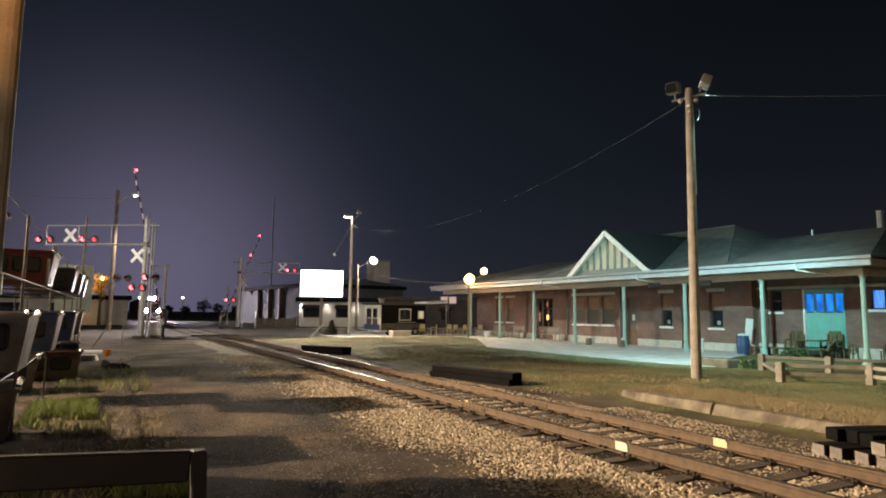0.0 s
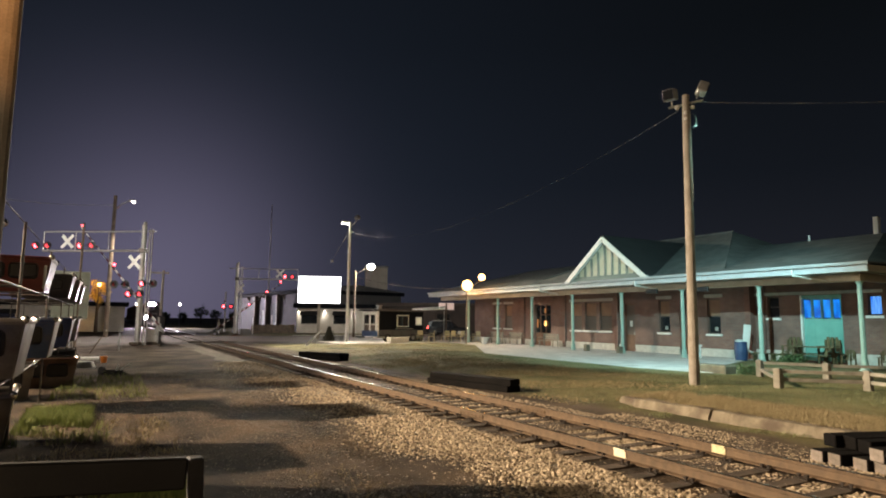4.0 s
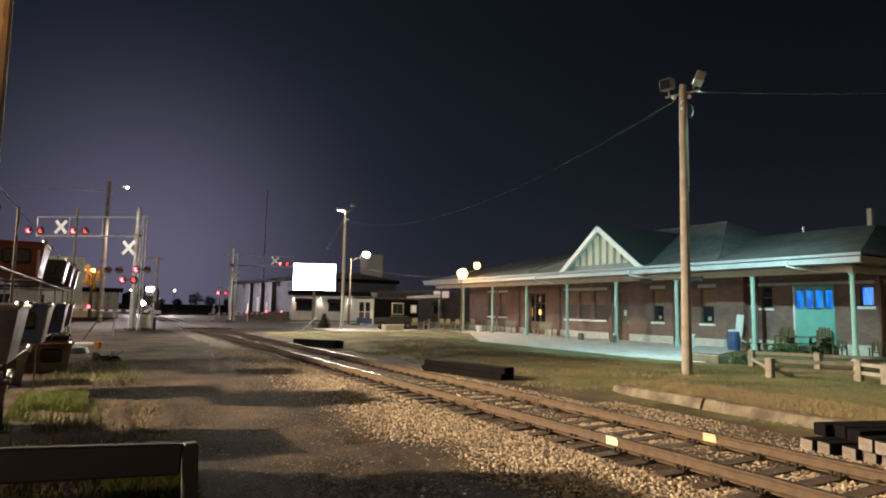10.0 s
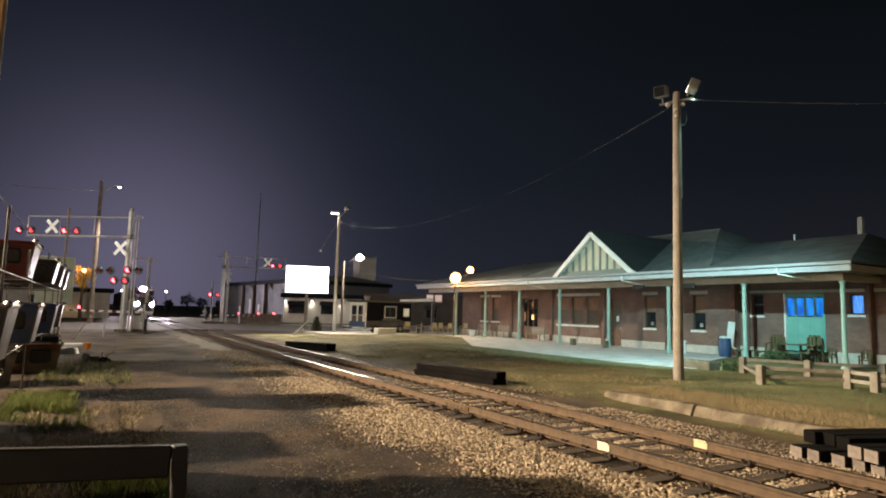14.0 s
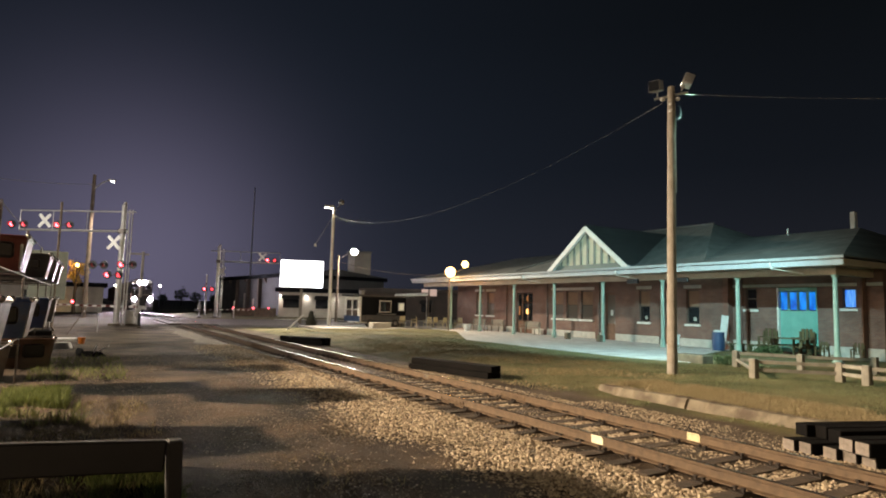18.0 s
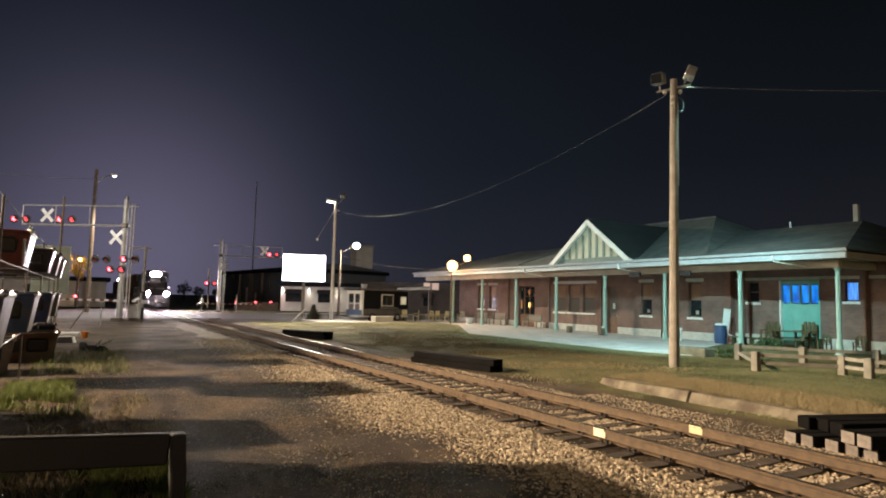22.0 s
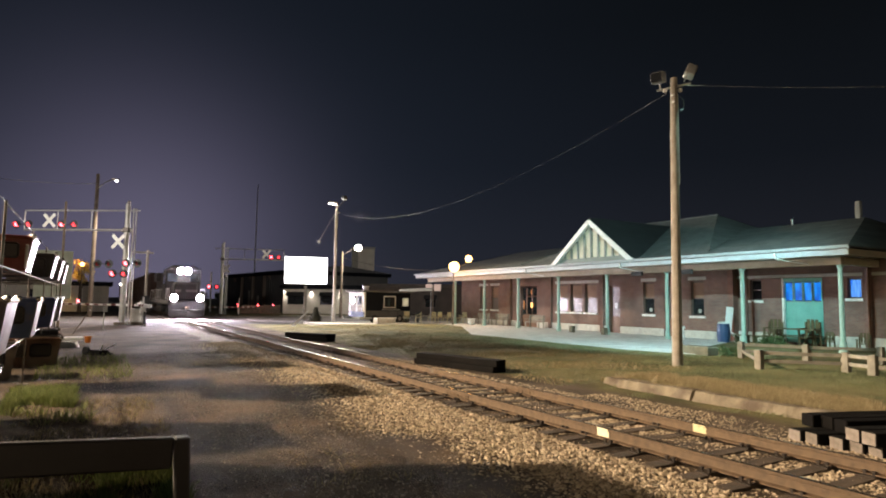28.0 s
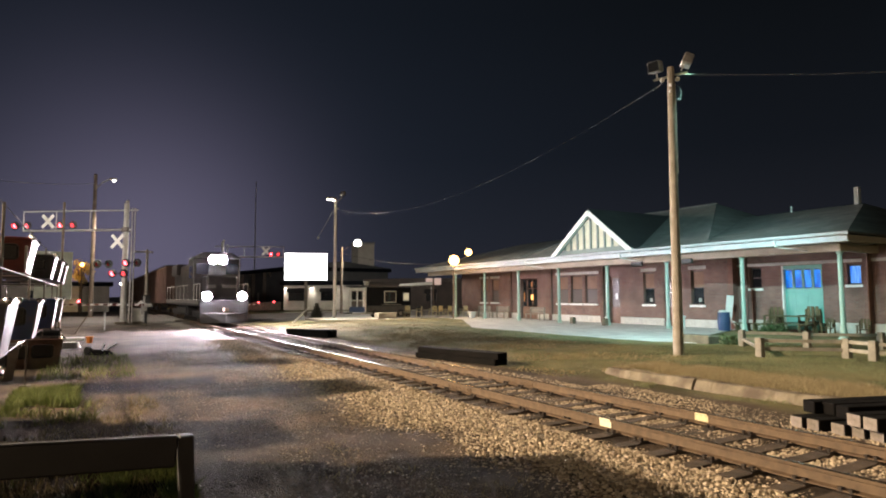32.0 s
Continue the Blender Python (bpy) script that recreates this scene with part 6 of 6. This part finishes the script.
# far lights and the dark edge of town
for x, y, z, r, m in ((-1.0, 150, 4.6, 0.22, M_COOLLAMP), (9.5, 170, 5.2, 0.2, M_COOLLAMP), (-21, 140, 4.5, 0.2, M_COOLLAMP)):
    lp = thing("street_lamp", (x, y, -0.1), "distant street lamp glowing beyond the crossing", "street lamp", "distant street lamps")
    part("post", rod((0, 0, 0), (0, 0, z - 0.2), 0.08, seg=6), M_GALV, lp)
    part("globe", ball((0, 0, z), r), m, lp)
rt = np.random.default_rng(55)
for k in range(56):
    x, y = -120 + 5.2 * k + rt.uniform(-2, 2), 215 + rt.uniform(-25, 35)
    if abs(x - 0.75) < 7:
        continue
    t = thing("tree", (x, y, -0.1), "dark leafy tree far beyond the street", "tree", "distant trees")
    hh = rt.uniform(3.6, 6.2)
    part("trunk", rod((0, 0, 0), (0, 0, hh * 0.55), 0.3, 0.15, 6), M_BARK, t)
    leaf_clump("crown", (0, 0, hh * 0.65), hh * 0.5, 300, 0.42, M_LEAF, 200 + k, 0.85, t)

# ---------------------------------------------------------------- racks of steel tubs beside the lot


def tub(at, w, d, h, face, label, lean=0.16):
    """An open tapered steel tub: coloured front, bright end sheets with rolled rims."""
    t = thing("steel_tub", at, label, "tub", "steel tubs on the racks")
    i = 0.11
    lo = [(-w / 2 + i, -d / 2 + lean, 0), (w / 2 - i, -d / 2 + lean, 0), (w / 2 - i, d / 2 - lean, 0), (-w / 2 + i, d / 2 - lean, 0)]
    hi = [(-w / 2, -d / 2, h), (w / 2, -d / 2, h), (w / 2, d / 2, h), (-w / 2, d / 2, h)]

    def sheet(a, b, m, name, lb=""):
        pa, pb, pc, pd = (Vector(p) for p in (lo[a], lo[b], hi[b], hi[a]))
        nrm = (pb - pa).cross(pd - pa).normalized() * 0.02
        pts = [pa, pb, pc, pd, pa + nrm, pb + nrm, pc + nrm, pd + nrm]
        return part(name, hull(pts, [(3, 2, 1, 0), (4, 5, 6, 7), (0, 1, 5, 4), (1, 2, 6, 5), (2, 3, 7, 6), (3, 0, 4, 7)]), m, t, lb)

    front = sheet(0, 1, face, "front_sheet")
    sheet(1, 2, M_BRIGHT, "end_sheet", "bright steel end sheet")
    sheet(2, 3, face, "back_sheet")
    sheet(3, 0, M_BRIGHT, "end_sheet", "bright steel end sheet")
    part("bottom", block(-w / 2 + i, w / 2 - i, -d / 2 + lean, d / 2 - lean, 0.0, 0.02), M_RACK, t)
    for a, b in ((0, 1), (1, 2), (2, 3), (3, 0)):
        part("rim", rod(hi[a], hi[b], 0.045, seg=8), M_BRIGHT if b != 1 else face, t, "rolled steel rim" if b != 1 else "")
    for k in (1, 2):
        part("lug", ball((hi[k][0] + 0.015, hi[k][1], h + 0.03), 0.058, seg=10), M_CHROME, t, "bright worn corner lug")
    slope = math.degrees(math.atan2(lean, h))
    for s in (-1, 1):
        q = part("recess", block(-w * 0.17, w * 0.17, -0.006, 0.006, -h * 0.24, h * 0.24, 0.05), M_BLACK, front, "dark recessed panel")
        q.matrix_basis = pose(s * w * 0.19, -d / 2 + lean * 0.38 - 0.022, h * 0.62, slope)
    part("front_rib", block(-w / 2 + 0.2, w / 2 - 0.2, -d / 2 + 0.02, -d / 2 + 0.06, h * 0.93, h * 0.99), face, t)
    return t


rack = thing("steel_rack", (0, 0, GRADE), "two-tier rusty steel rack holding steel tubs at the lot's edge", "rack")
for y in (8.2, 11.0, 14.4, 19.5, 24.6, 28.9, 32.7):
    for x in (-7.72, -9.45):
        p = part("upright", rod((x, y, 0), (x, y, 3.44), 0.009 if y < 12 else 0.022, seg=8), M_RAIL if y < 12 else M_RACK, rack)
        part("foot", block(x - 0.1, x + 0.1, y - 0.1, y + 0.1, 0, 0.02), M_RACK, p)
    for z in (1.05, 2.43):
        part("bearer", rod((-7.72, y, z), (-9.45, y, z), 0.024, seg=8), M_RACK, rack)
for x in (-7.72, -9.45):
    for z in (1.04, 2.42, 3.40):
        part("rack_rail", rod((x, 8.2, z), (x, 32.7, z), 0.007 if z > 3 else 0.016, seg=8), M_RACK, rack)
part("hoop", rod((-7.69, 18.0, 2.52), (-7.69, 18.0, 3.0), 0.03, seg=6), M_GALV, rack)
part("hoop", rod((-7.69, 18.5, 2.52), (-7.69, 18.5, 3.0), 0.03, seg=6), M_GALV, rack)
part("hoop", rod((-7.69, 18.0, 3.0), (-7.69, 18.5, 3.0), 0.03, seg=6), M_GALV, rack)
# the first three tubs are out of view, added to shade the near lot
for x, y, z, h, m, lb in ((-8.62, 9.6, 0.67, 1.15, M_GREYBIN, "grey steel tub on the lower rack"), (-8.62, 12.0, 0.67, 1.15, M_BLUEBIN, "dark blue steel tub on the lower rack"), (-8.62, 12.5, 2.28, 0.75, M_REDBIN, "red steel tub on the top rack"),
                          (-8.36, 18.75, 2.28, 0.68, M_REDBIN, "red steel tub with bright ends on the top rack"), (-8.15, 23.3, 2.28, 0.60, M_BLACK, "black steel tub with bright ends on the top rack"),
                          (-8.1, 26.4, 2.28, 0.62, M_GREYBIN, "grey steel tub with bright ends on the top rack"), (-8.1, 30.4, 2.28, 0.66, M_GREYBIN, "grey steel tub with bright ends on the top rack"),
                          (-8.3, 14.35, 0.87, 0.82, M_GREYBIN, "grey steel tub on the lower rack"), (-8.25, 19.5, 0.87, 0.80, M_BLUEBIN, "dark blue steel tub on the lower rack"),
                          (-8.15, 24.8, 0.87, 0.82, M_BLUEBIN, "blue steel tub on the lower rack"), (-8.15, 29.6, 0.87, 0.82, M_GREYBIN, "grey steel tub with bright ends on the lower rack")):
    tub(pose(x, y, z, 0, 0, 0), 1.5, 1.5, h, m, lb)
for x, y, m in ((-8.45, 14.6, M_GREYBIN), (-8.75, 21.2, M_GREYBIN), (-7.95, 23.8, M_RUSTBIN), (-8.2, 28.5, M_BLACK)):
    tub(pose(x, y, GRADE, 0, 0, 4), 1.5, 1.3, 0.78, m, {M_GREYBIN: "dented grey steel tub standing on the ground", M_RUSTBIN: "rusty brown steel tub standing on the ground"}.get(m, "black steel tub standing on the ground"))

sb = thing("road_sign", pose(-7.72, 36.0, GRADE, 0, 0, 10), "sign seen from behind on a tall rusty post", "sign")
part("post", rod((0, 0, 0), (0, 0, 6.35), 0.06, 0.05, 8), M_DPOLE, sb)
part("plate", block(-1.05, 0.42, -0.04, -0.01, 1.85, 4.05, 0.01), M_SIGNBACK, sb)
part("bracket", block(-0.1, 0.35, -0.01, 0.02, 2.3, 2.4), M_GALV, sb)
part("bracket", block(-0.1, 0.35, -0.01, 0.02, 3.5, 3.6), M_GALV, sb)
tagged(part("slab", block(-0.7, 0.7, -0.5, 0.5, 0, 0.12, 0.01), M_WHITE, at=pose(-7.4, 35.6, GRADE)), "pale flat slab lying on the ground", "slab")
tagged(part("drum_lid", rod((0, 0, 0), (0, 0, 0.22), 0.38, 0.3, 16), M_WHITE, at=pose(-7.15, 30.9, GRADE)), "pale round lid on the ground", "lid")
br = thing("barrow", pose(-6.2, 26.6, GRADE, 0, 0, -52) @ Matrix.Scale(0.72, 4), "upturned dark barrow with pale handles on the gravel", "barrow")
part("tray", hull([(-0.5, -0.3, 0.05), (0.5, -0.3, 0.05), (0.6, 0.35, 0.05), (-0.6, 0.35, 0.05), (-0.3, -0.15, 0.27), (0.3, -0.15, 0.27), (0.35, 0.2, 0.27), (-0.35, 0.2, 0.27)],
                  [(3, 2, 1, 0), (4, 5, 6, 7), (0, 1, 5, 4), (1, 2, 6, 5), (2, 3, 7, 6), (3, 0, 4, 7)]), M_CREO, br)
for s in (-0.2, 0.2):
    part("handle", rod((0.3, s * 0.5, 0.25), (0.72, s * 1.6, 0.55), 0.025, seg=6), M_WHITE, br)
part("wheel", rod((-0.75, -0.06, 0.2), (-0.75, 0.06, 0.2), 0.2, seg=14), M_TYRE, br)
cn = thing("orange_tub", pose(-6.5, 33.4, GRADE) @ Matrix.Scale(0.72, 4), "small orange plastic tub on the gravel", "tub")
part("tub", rod((0, 0, 0), (0, 0, 0.36), 0.15, 0.19, 12), M_ORANGE, cn)
part("rim", rod((0, 0, 0.34), (0, 0, 0.38), 0.21, seg=12), M_ORANGE, cn)

sk = thing("leaning_stake", (-7.2, 40.6, GRADE), "thin grey stake leaning by the street edge", "stake")
part("stake", rod((0, 0, 0), (0.72, 0, 1.25), 0.03, 0.02, 8), M_DPOLE, sk)
part("cap", ball((0.72, 0, 1.25), 0.035, seg=8), M_WHITE, sk)

rl = thing("dark_railing", pose(-0.025, 0, GRADE - 0.394, 0, 3.4, 0), "black timber railing with a solid top board beside the lot", "railing")
part("board", block(-9.2, -6.095, 6.88, 6.95, 1.01, 1.19, 0.012), M_RAIL, rl)
lean = Matrix.Translation((-6.055, 6.915, 1.19)) @ Matrix.Rotation(radians(-5.5), 4, "Y")
part("post", block(-0.042, 0.042, -0.05, 0.05, -1.22, 0.0, 0.01, m=lean), M_RAIL, rl)
part("post", block(-8.9, -8.8, 6.96, 7.05, 0, 1.17, 0.012), M_RAIL, rl)

# ---------------------------------------------------------------- the train


def wheelset(parent, y, z=0.5, r=0.5, name="wheelset"):
    w = part(name, rod((-0.75, 0, 0), (0.75, 0, 0), 0.08, seg=8), M_BLACK, parent, at=pose(0, y, z))
    for s in (-1, 1):
        wh = part("wheel", rod((s * 0.68, 0, 0), (s * 0.82, 0, 0), r, seg=24), M_RUST, w)
        part("hub", rod((s * 0.82, 0, 0), (s * 0.87, 0, 0), 0.14, seg=10), M_BLACK, wh)
        for k in range(4):
            a = k * 1.5708
            part("web_hole", rod((s * 0.822, 0.3 * math.cos(a), 0.3 * math.sin(a)), (s * 0.826, 0.3 * math.cos(a), 0.3 * math.sin(a)), 0.06, seg=8), M_BLACK, wh)
    return w


loco = thing("locomotive", (0.7525, 133, 0), "dark diesel locomotive with headlights and ditch lights blazing", "locomotive")
wheels = []
part("frame", block(-1.5, 1.5, 0.9, 19.5, 1.15, 1.55, 0.03), M_BLACK, loco)
nose = part("nose", block(-0.95, 0.95, 1.6, 3.6, 1.55, 3.1, 0.12), M_LOCO, loco, "short low nose")
part("nose_door", block(-0.4, -0.02, 1.57, 1.597, 1.7, 2.9, 0.01), M_LOCO, nose)
cabin = part("cab", block(-1.5, 1.5, 3.6, 6.0, 1.55, 4.35, 0.1), M_LOCO, loco)
part("cab_roof", hull([(-1.5, 3.5, 4.35), (1.5, 3.5, 4.35), (1.5, 6.05, 4.35), (-1.5, 6.05, 4.35), (-0.9, 3.5, 4.7), (0.9, 3.5, 4.7), (0.9, 6.05, 4.7), (-0.9, 6.05, 4.7)],
                      [(3, 2, 1, 0), (4, 5, 6, 7), (0, 1, 5, 4), (1, 2, 6, 5), (2, 3, 7, 6), (3, 0, 4, 7)]), M_LOCO, loco)
for x0, x1 in ((-1.35, -0.55), (0.55, 1.35)):
    part("windscreen", block(x0, x1, 3.57, 3.598, 3.25, 3.95, 0.01), M_GLASS, cabin, "dark cab windscreen")
for s in (-1, 1):
    part("side_window", block(s * 1.5, s * 1.515, 4.1, 5.4, 3.0, 3.8), M_GLASS, cabin)
part("long_hood", block(-0.95, 0.95, 6.0, 18.6, 1.55, 4.2, 0.1), M_LOCO, loco)
part("radiator", block(-1.25, 1.25, 14.8, 18.3, 3.5, 4.4, 0.08), M_LOCO, loco)
for k in range(6):
    for s in (-1, 1):
        part("hood_door", block(s * 0.95, s * 0.965, 6.6 + 1.3 * k, 7.7 + 1.3 * k, 1.75, 3.6), M_LOCO, loco)
part("stack", block(-0.3, 0.3, 9.5, 10.4, 4.2, 4.55, 0.03), M_BLACK, loco)
part("fuel_tank", block(-1.4, 1.4, 7.4, 12.6, 0.45, 1.14, 0.15), M_BLACK, loco)
part("pilot", block(-1.45, 1.45, 0.75, 0.898, 0.35, 1.5, 0.02), M_BLACK, loco, "front pilot plate")
part("plow", hull([(-1.4, 0.74, 0.75), (1.4, 0.74, 0.75), (1.4, 0.74, 0.15), (-1.4, 0.74, 0.15), (0, 0.35, 0.65), (0, 0.25, 0.12)],
                  [(0, 1, 4), (0, 4, 5, 3), (4, 1, 2, 5), (3, 5, 2), (0, 3, 2, 1)]), M_BLACK, loco, "black snow plow")
part("coupler", block(-0.12, 0.12, 0.0, 0.74, 0.82, 1.05, 0.03), M_RUST, loco)
part("stripe", block(-0.9, 0.9, 1.572, 1.598, 2.3, 2.5), M_LOCOY, nose, "yellow stripe across the nose")
part("sill_stripe", block(-1.515, -1.502, 1.0, 19.4, 1.3, 1.5), M_LOCOY, loco, "yellow sill stripe")
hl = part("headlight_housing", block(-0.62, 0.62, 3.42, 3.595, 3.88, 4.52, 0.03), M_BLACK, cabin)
for s in (-0.2, 0.2):
    part("headlight", rod((s * 1.5, 3.42, 4.2), (s * 1.5, 3.38, 4.2), 0.27, 0.26, 20), M_HEAD, hl, "blazing white headlight")
for s in (-1, 1):
    dl = part("ditch_light_housing", block(s * 1.05 - 0.3, s * 1.05 + 0.3, 0.72, 0.9, 1.48, 2.08, 0.03), M_BLACK, loco)
    part("ditch_light", rod((s * 1.05, 0.72, 1.78), (s * 1.05, 0.68, 1.78), 0.26, 0.25, 20), M_HEAD, dl, "blazing white ditch light")
    for k in range(4):
        part("step", block(s * 1.1, s * 1.5, 0.95, 1.2, 0.4 + 0.28 * k, 0.44 + 0.28 * k), M_BLACK, loco)
    part("handrail", rod((s * 1.45, 0.95, 2.55), (s * 1.45, 3.5, 2.55), 0.025, seg=6), M_WHITE, loco)
    part("handrail", rod((s * 1.45, 6.1, 2.55), (s * 1.45, 19.3, 2.55), 0.025, seg=6), M_WHITE, loco)
    for y in (0.95, 2.2, 3.45, 6.2, 8.4, 10.6, 12.8, 15.0, 17.2, 19.3):
        part("stanchion", rod((s * 1.45, y, 1.55), (s * 1.45, y, 2.55), 0.02, seg=6), M_WHITE, loco)
for y0 in (2.6, 14.4):
    for s in (-1, 1):
        part("truck_side", block(s * 0.95, s * 1.1, y0 - 0.7, y0 + 4.0, 0.35, 0.8, 0.05), M_BLACK, loco)
    for k in range(3):
        wheels.append((wheelset(loco, y0 + 1.65 * k), y0 + 1.65 * k))
cars = []
for k in range(5):
    c = thing("freight_car", (0.7525, 154 + 17 * k, 0), "brown boxy freight car behind the locomotive", "freight car", "freight cars")
    part("body", block(-1.5, 1.5, 0.5, 16.3, 1.1, 4.5, 0.05), M_FREIGHT, c)
    for j in range(14):
        for s in (-1, 1):
            part("rib", block(s * 1.5, s * 1.56, 0.9 + 1.12 * j, 1.0 + 1.12 * j, 1.15, 4.4), M_FREIGHT, c)
    part("roof", block(-1.52, 1.52, 0.45, 16.35, 4.5, 4.6, 0.03), M_BLACK, c)
    for y0 in (1.6, 13.4):
        for s in (-1, 1):
            part("truck_side", block(s * 0.92, s * 1.05, y0 - 0.4, y0 + 2.1, 0.35, 0.7, 0.05), M_BLACK, c)
        for j in range(2):
            wheelset(c, y0 + 1.7 * j, 0.46, 0.46)
    part("coupler", block(-0.12, 0.12, -0.2, 0.5, 0.82, 1.05), M_RUST, c)
    cars.append(c)

# ---------------------------------------------------------------- the passing car
suv = thing("suv", (-11.5, 61.0, -0.06), "dark sport utility vehicle driving over the crossing, tail lights lit", "car")
part("body", block(-2.35, 2.35, -0.93, 0.93, 0.35, 1.02, 0.09), M_CARPAINT, suv)
part("cabin", hull([(-2.3, -0.88, 1.0), (1.25, -0.88, 1.0), (1.25, 0.88, 1.0), (-2.3, 0.88, 1.0), (-2.05, -0.72, 1.72), (0.45, -0.72, 1.72), (0.45, 0.72, 1.72), (-2.05, 0.72, 1.72)],
                   [(3, 2, 1, 0), (4, 5, 6, 7), (0, 1, 5, 4), (1, 2, 6, 5), (2, 3, 7, 6), (3, 0, 4, 7)]), M_CARPAINT, suv)
for x0, x1, s0, s1 in ((-1.85, -0.95, 0.0, 0.0), (-0.85, -0.05, 0.0, 0.0), (0.05, 0.75, 0.0, -0.35)):
    for s in (-1, 1):
        part("side_window", hull([(x0, s * 0.885, 1.06), (x1, s * 0.885, 1.06), (x1 + s1, s * 0.765, 1.62), (x0 + s0, s * 0.765, 1.62), (x0, s * 0.86, 1.06), (x1, s * 0.86, 1.06), (x1 + s1, s * 0.74, 1.62), (x0 + s0, s * 0.74, 1.62)],
                                 [(0, 1, 2, 3), (7, 6, 5, 4), (0, 1, 5, 4), (1, 2, 6, 5), (2, 3, 7, 6), (3, 0, 4, 7)]), M_GLASS, suv)
part("rear_window", block(-2.26, -2.2, -0.65, 0.65, 1.12, 1.6), M_GLASS, suv)
part("roof_rail", rod((-1.9, -0.65, 1.77), (0.3, -0.65, 1.77), 0.025, seg=6), M_GALV, suv)
part("roof_rail", rod((-1.9, 0.65, 1.77), (0.3, 0.65, 1.77), 0.025, seg=6), M_GALV, suv)
part("bumper", block(-2.42, -2.3, -0.9, 0.9, 0.38, 0.62, 0.04), M_BLACK, suv)
part("bumper", block(2.3, 2.42, -0.9, 0.9, 0.38, 0.62, 0.04), M_BLACK, suv)
for s in (-1, 1):
    part("tail_light", block(-2.40, -2.2, s * 0.75 - 0.15, s * 0.75 + 0.19 * (1 if s > 0 else 1), 0.82, 1.05, 0.02), M_TAIL, suv, "lit red tail light")
    part("headlight", block(2.25, 2.38, s * 0.7 - 0.16, s * 0.7 + 0.16, 0.72, 0.9, 0.02), M_CARHEAD, suv, "lit headlight")
    part("mirror", block(0.75, 0.95, s * 0.95, s * 1.12, 1.0, 1.16, 0.03), M_CARPAINT, suv)
    for x in (-1.45, 1.5):
        w = part("wheel", rod((x, s * 0.72, 0.37), (x, s * 0.95, 0.37), 0.37, seg=20), M_TYRE, suv)
        part("rim", rod((x, s * 0.951, 0.37), (x, s * 0.96, 0.37), 0.22, seg=14), M_GALV, w)


def motions():
    # the train draws up along the track
    rows = [(0, 133.0), (6, 122.5), (9, 117.5), (13, 111.0), (17, 103.5), (19, 98.0), (21, 88.5), (23, 79.5), (25, 71.5), (27.5, 61.0), (28.5, 57.2), (29.5, 53.0), (30.5, 48.5), (31.5, 44.2), (32, 42.2)]
    walk(loco, [(t, pose(0.7525, y, 0)) for t, y in rows])
    for k, c in enumerate(cars):
        walk(c, [(t, pose(0.7525, y + 20.0 + 17 * k, 0)) for t, y in rows])
    ts, ys = [r[0] for r in rows], [r[1] for r in rows]
    for w, y0 in wheels:
        steps = [(32 * i / 320, float(np.interp(32 * i / 320, ts, ys))) for i in range(321)]
        walk(w, [(t, pose(0, y0, 0.5, math.degrees((133.0 - y) / 0.5) % 360)) for t, y in steps])
    # the gates come down
    for g, at, way, turn, rows in ((gate1, GATE1_AT, 1, -52.7, ((0, 71.2), (1, 63.9), (2, 56.3), (3, 48.1), (4, 39.8), (5, 31.3), (6, 23), (7, 15), (8, 7.6), (9.0, 2), (9.6, 0), (32, 0))),
                                   (gate2, GATE2_AT, -1, 36.6, ((0, 60.6), (1, 52.8), (2, 43.5), (3, 35), (4, 28), (5, 21.8), (6, 16.1), (7, 10.2), (8, 5), (8.8, 1.5), (9.4, 0), (32, 0)))):
        walk(g, [(t, pose(*at, 0, way * a, turn)) for t, a in rows])
    # the car drives over the crossing and away
    way = [(0, -15.8, 57.2, 2), (0.8, -6.5, 57.6, 3), (1.2, -1.9, 58.0, 6), (1.6, 2.1, 58.7, 12), (2.0, 6.3, 60.0, 20), (2.4, 11.4, 62.4, 33), (2.7, 15.1, 65.4, 38),
           (3.0, 18.8, 66.8, 28), (3.4, 23.0, 69.0, 4), (4.0, 29.5, 67.4, -36), (5.0, 38.5, 60.4, -38), (7.0, 55.0, 47.5, -38), (32.0, 240.0, -97.0, -38)]
    walk(suv, [(t, pose(x, y, -0.06, 0, 0, a)) for t, x, y, a in way])


motions()
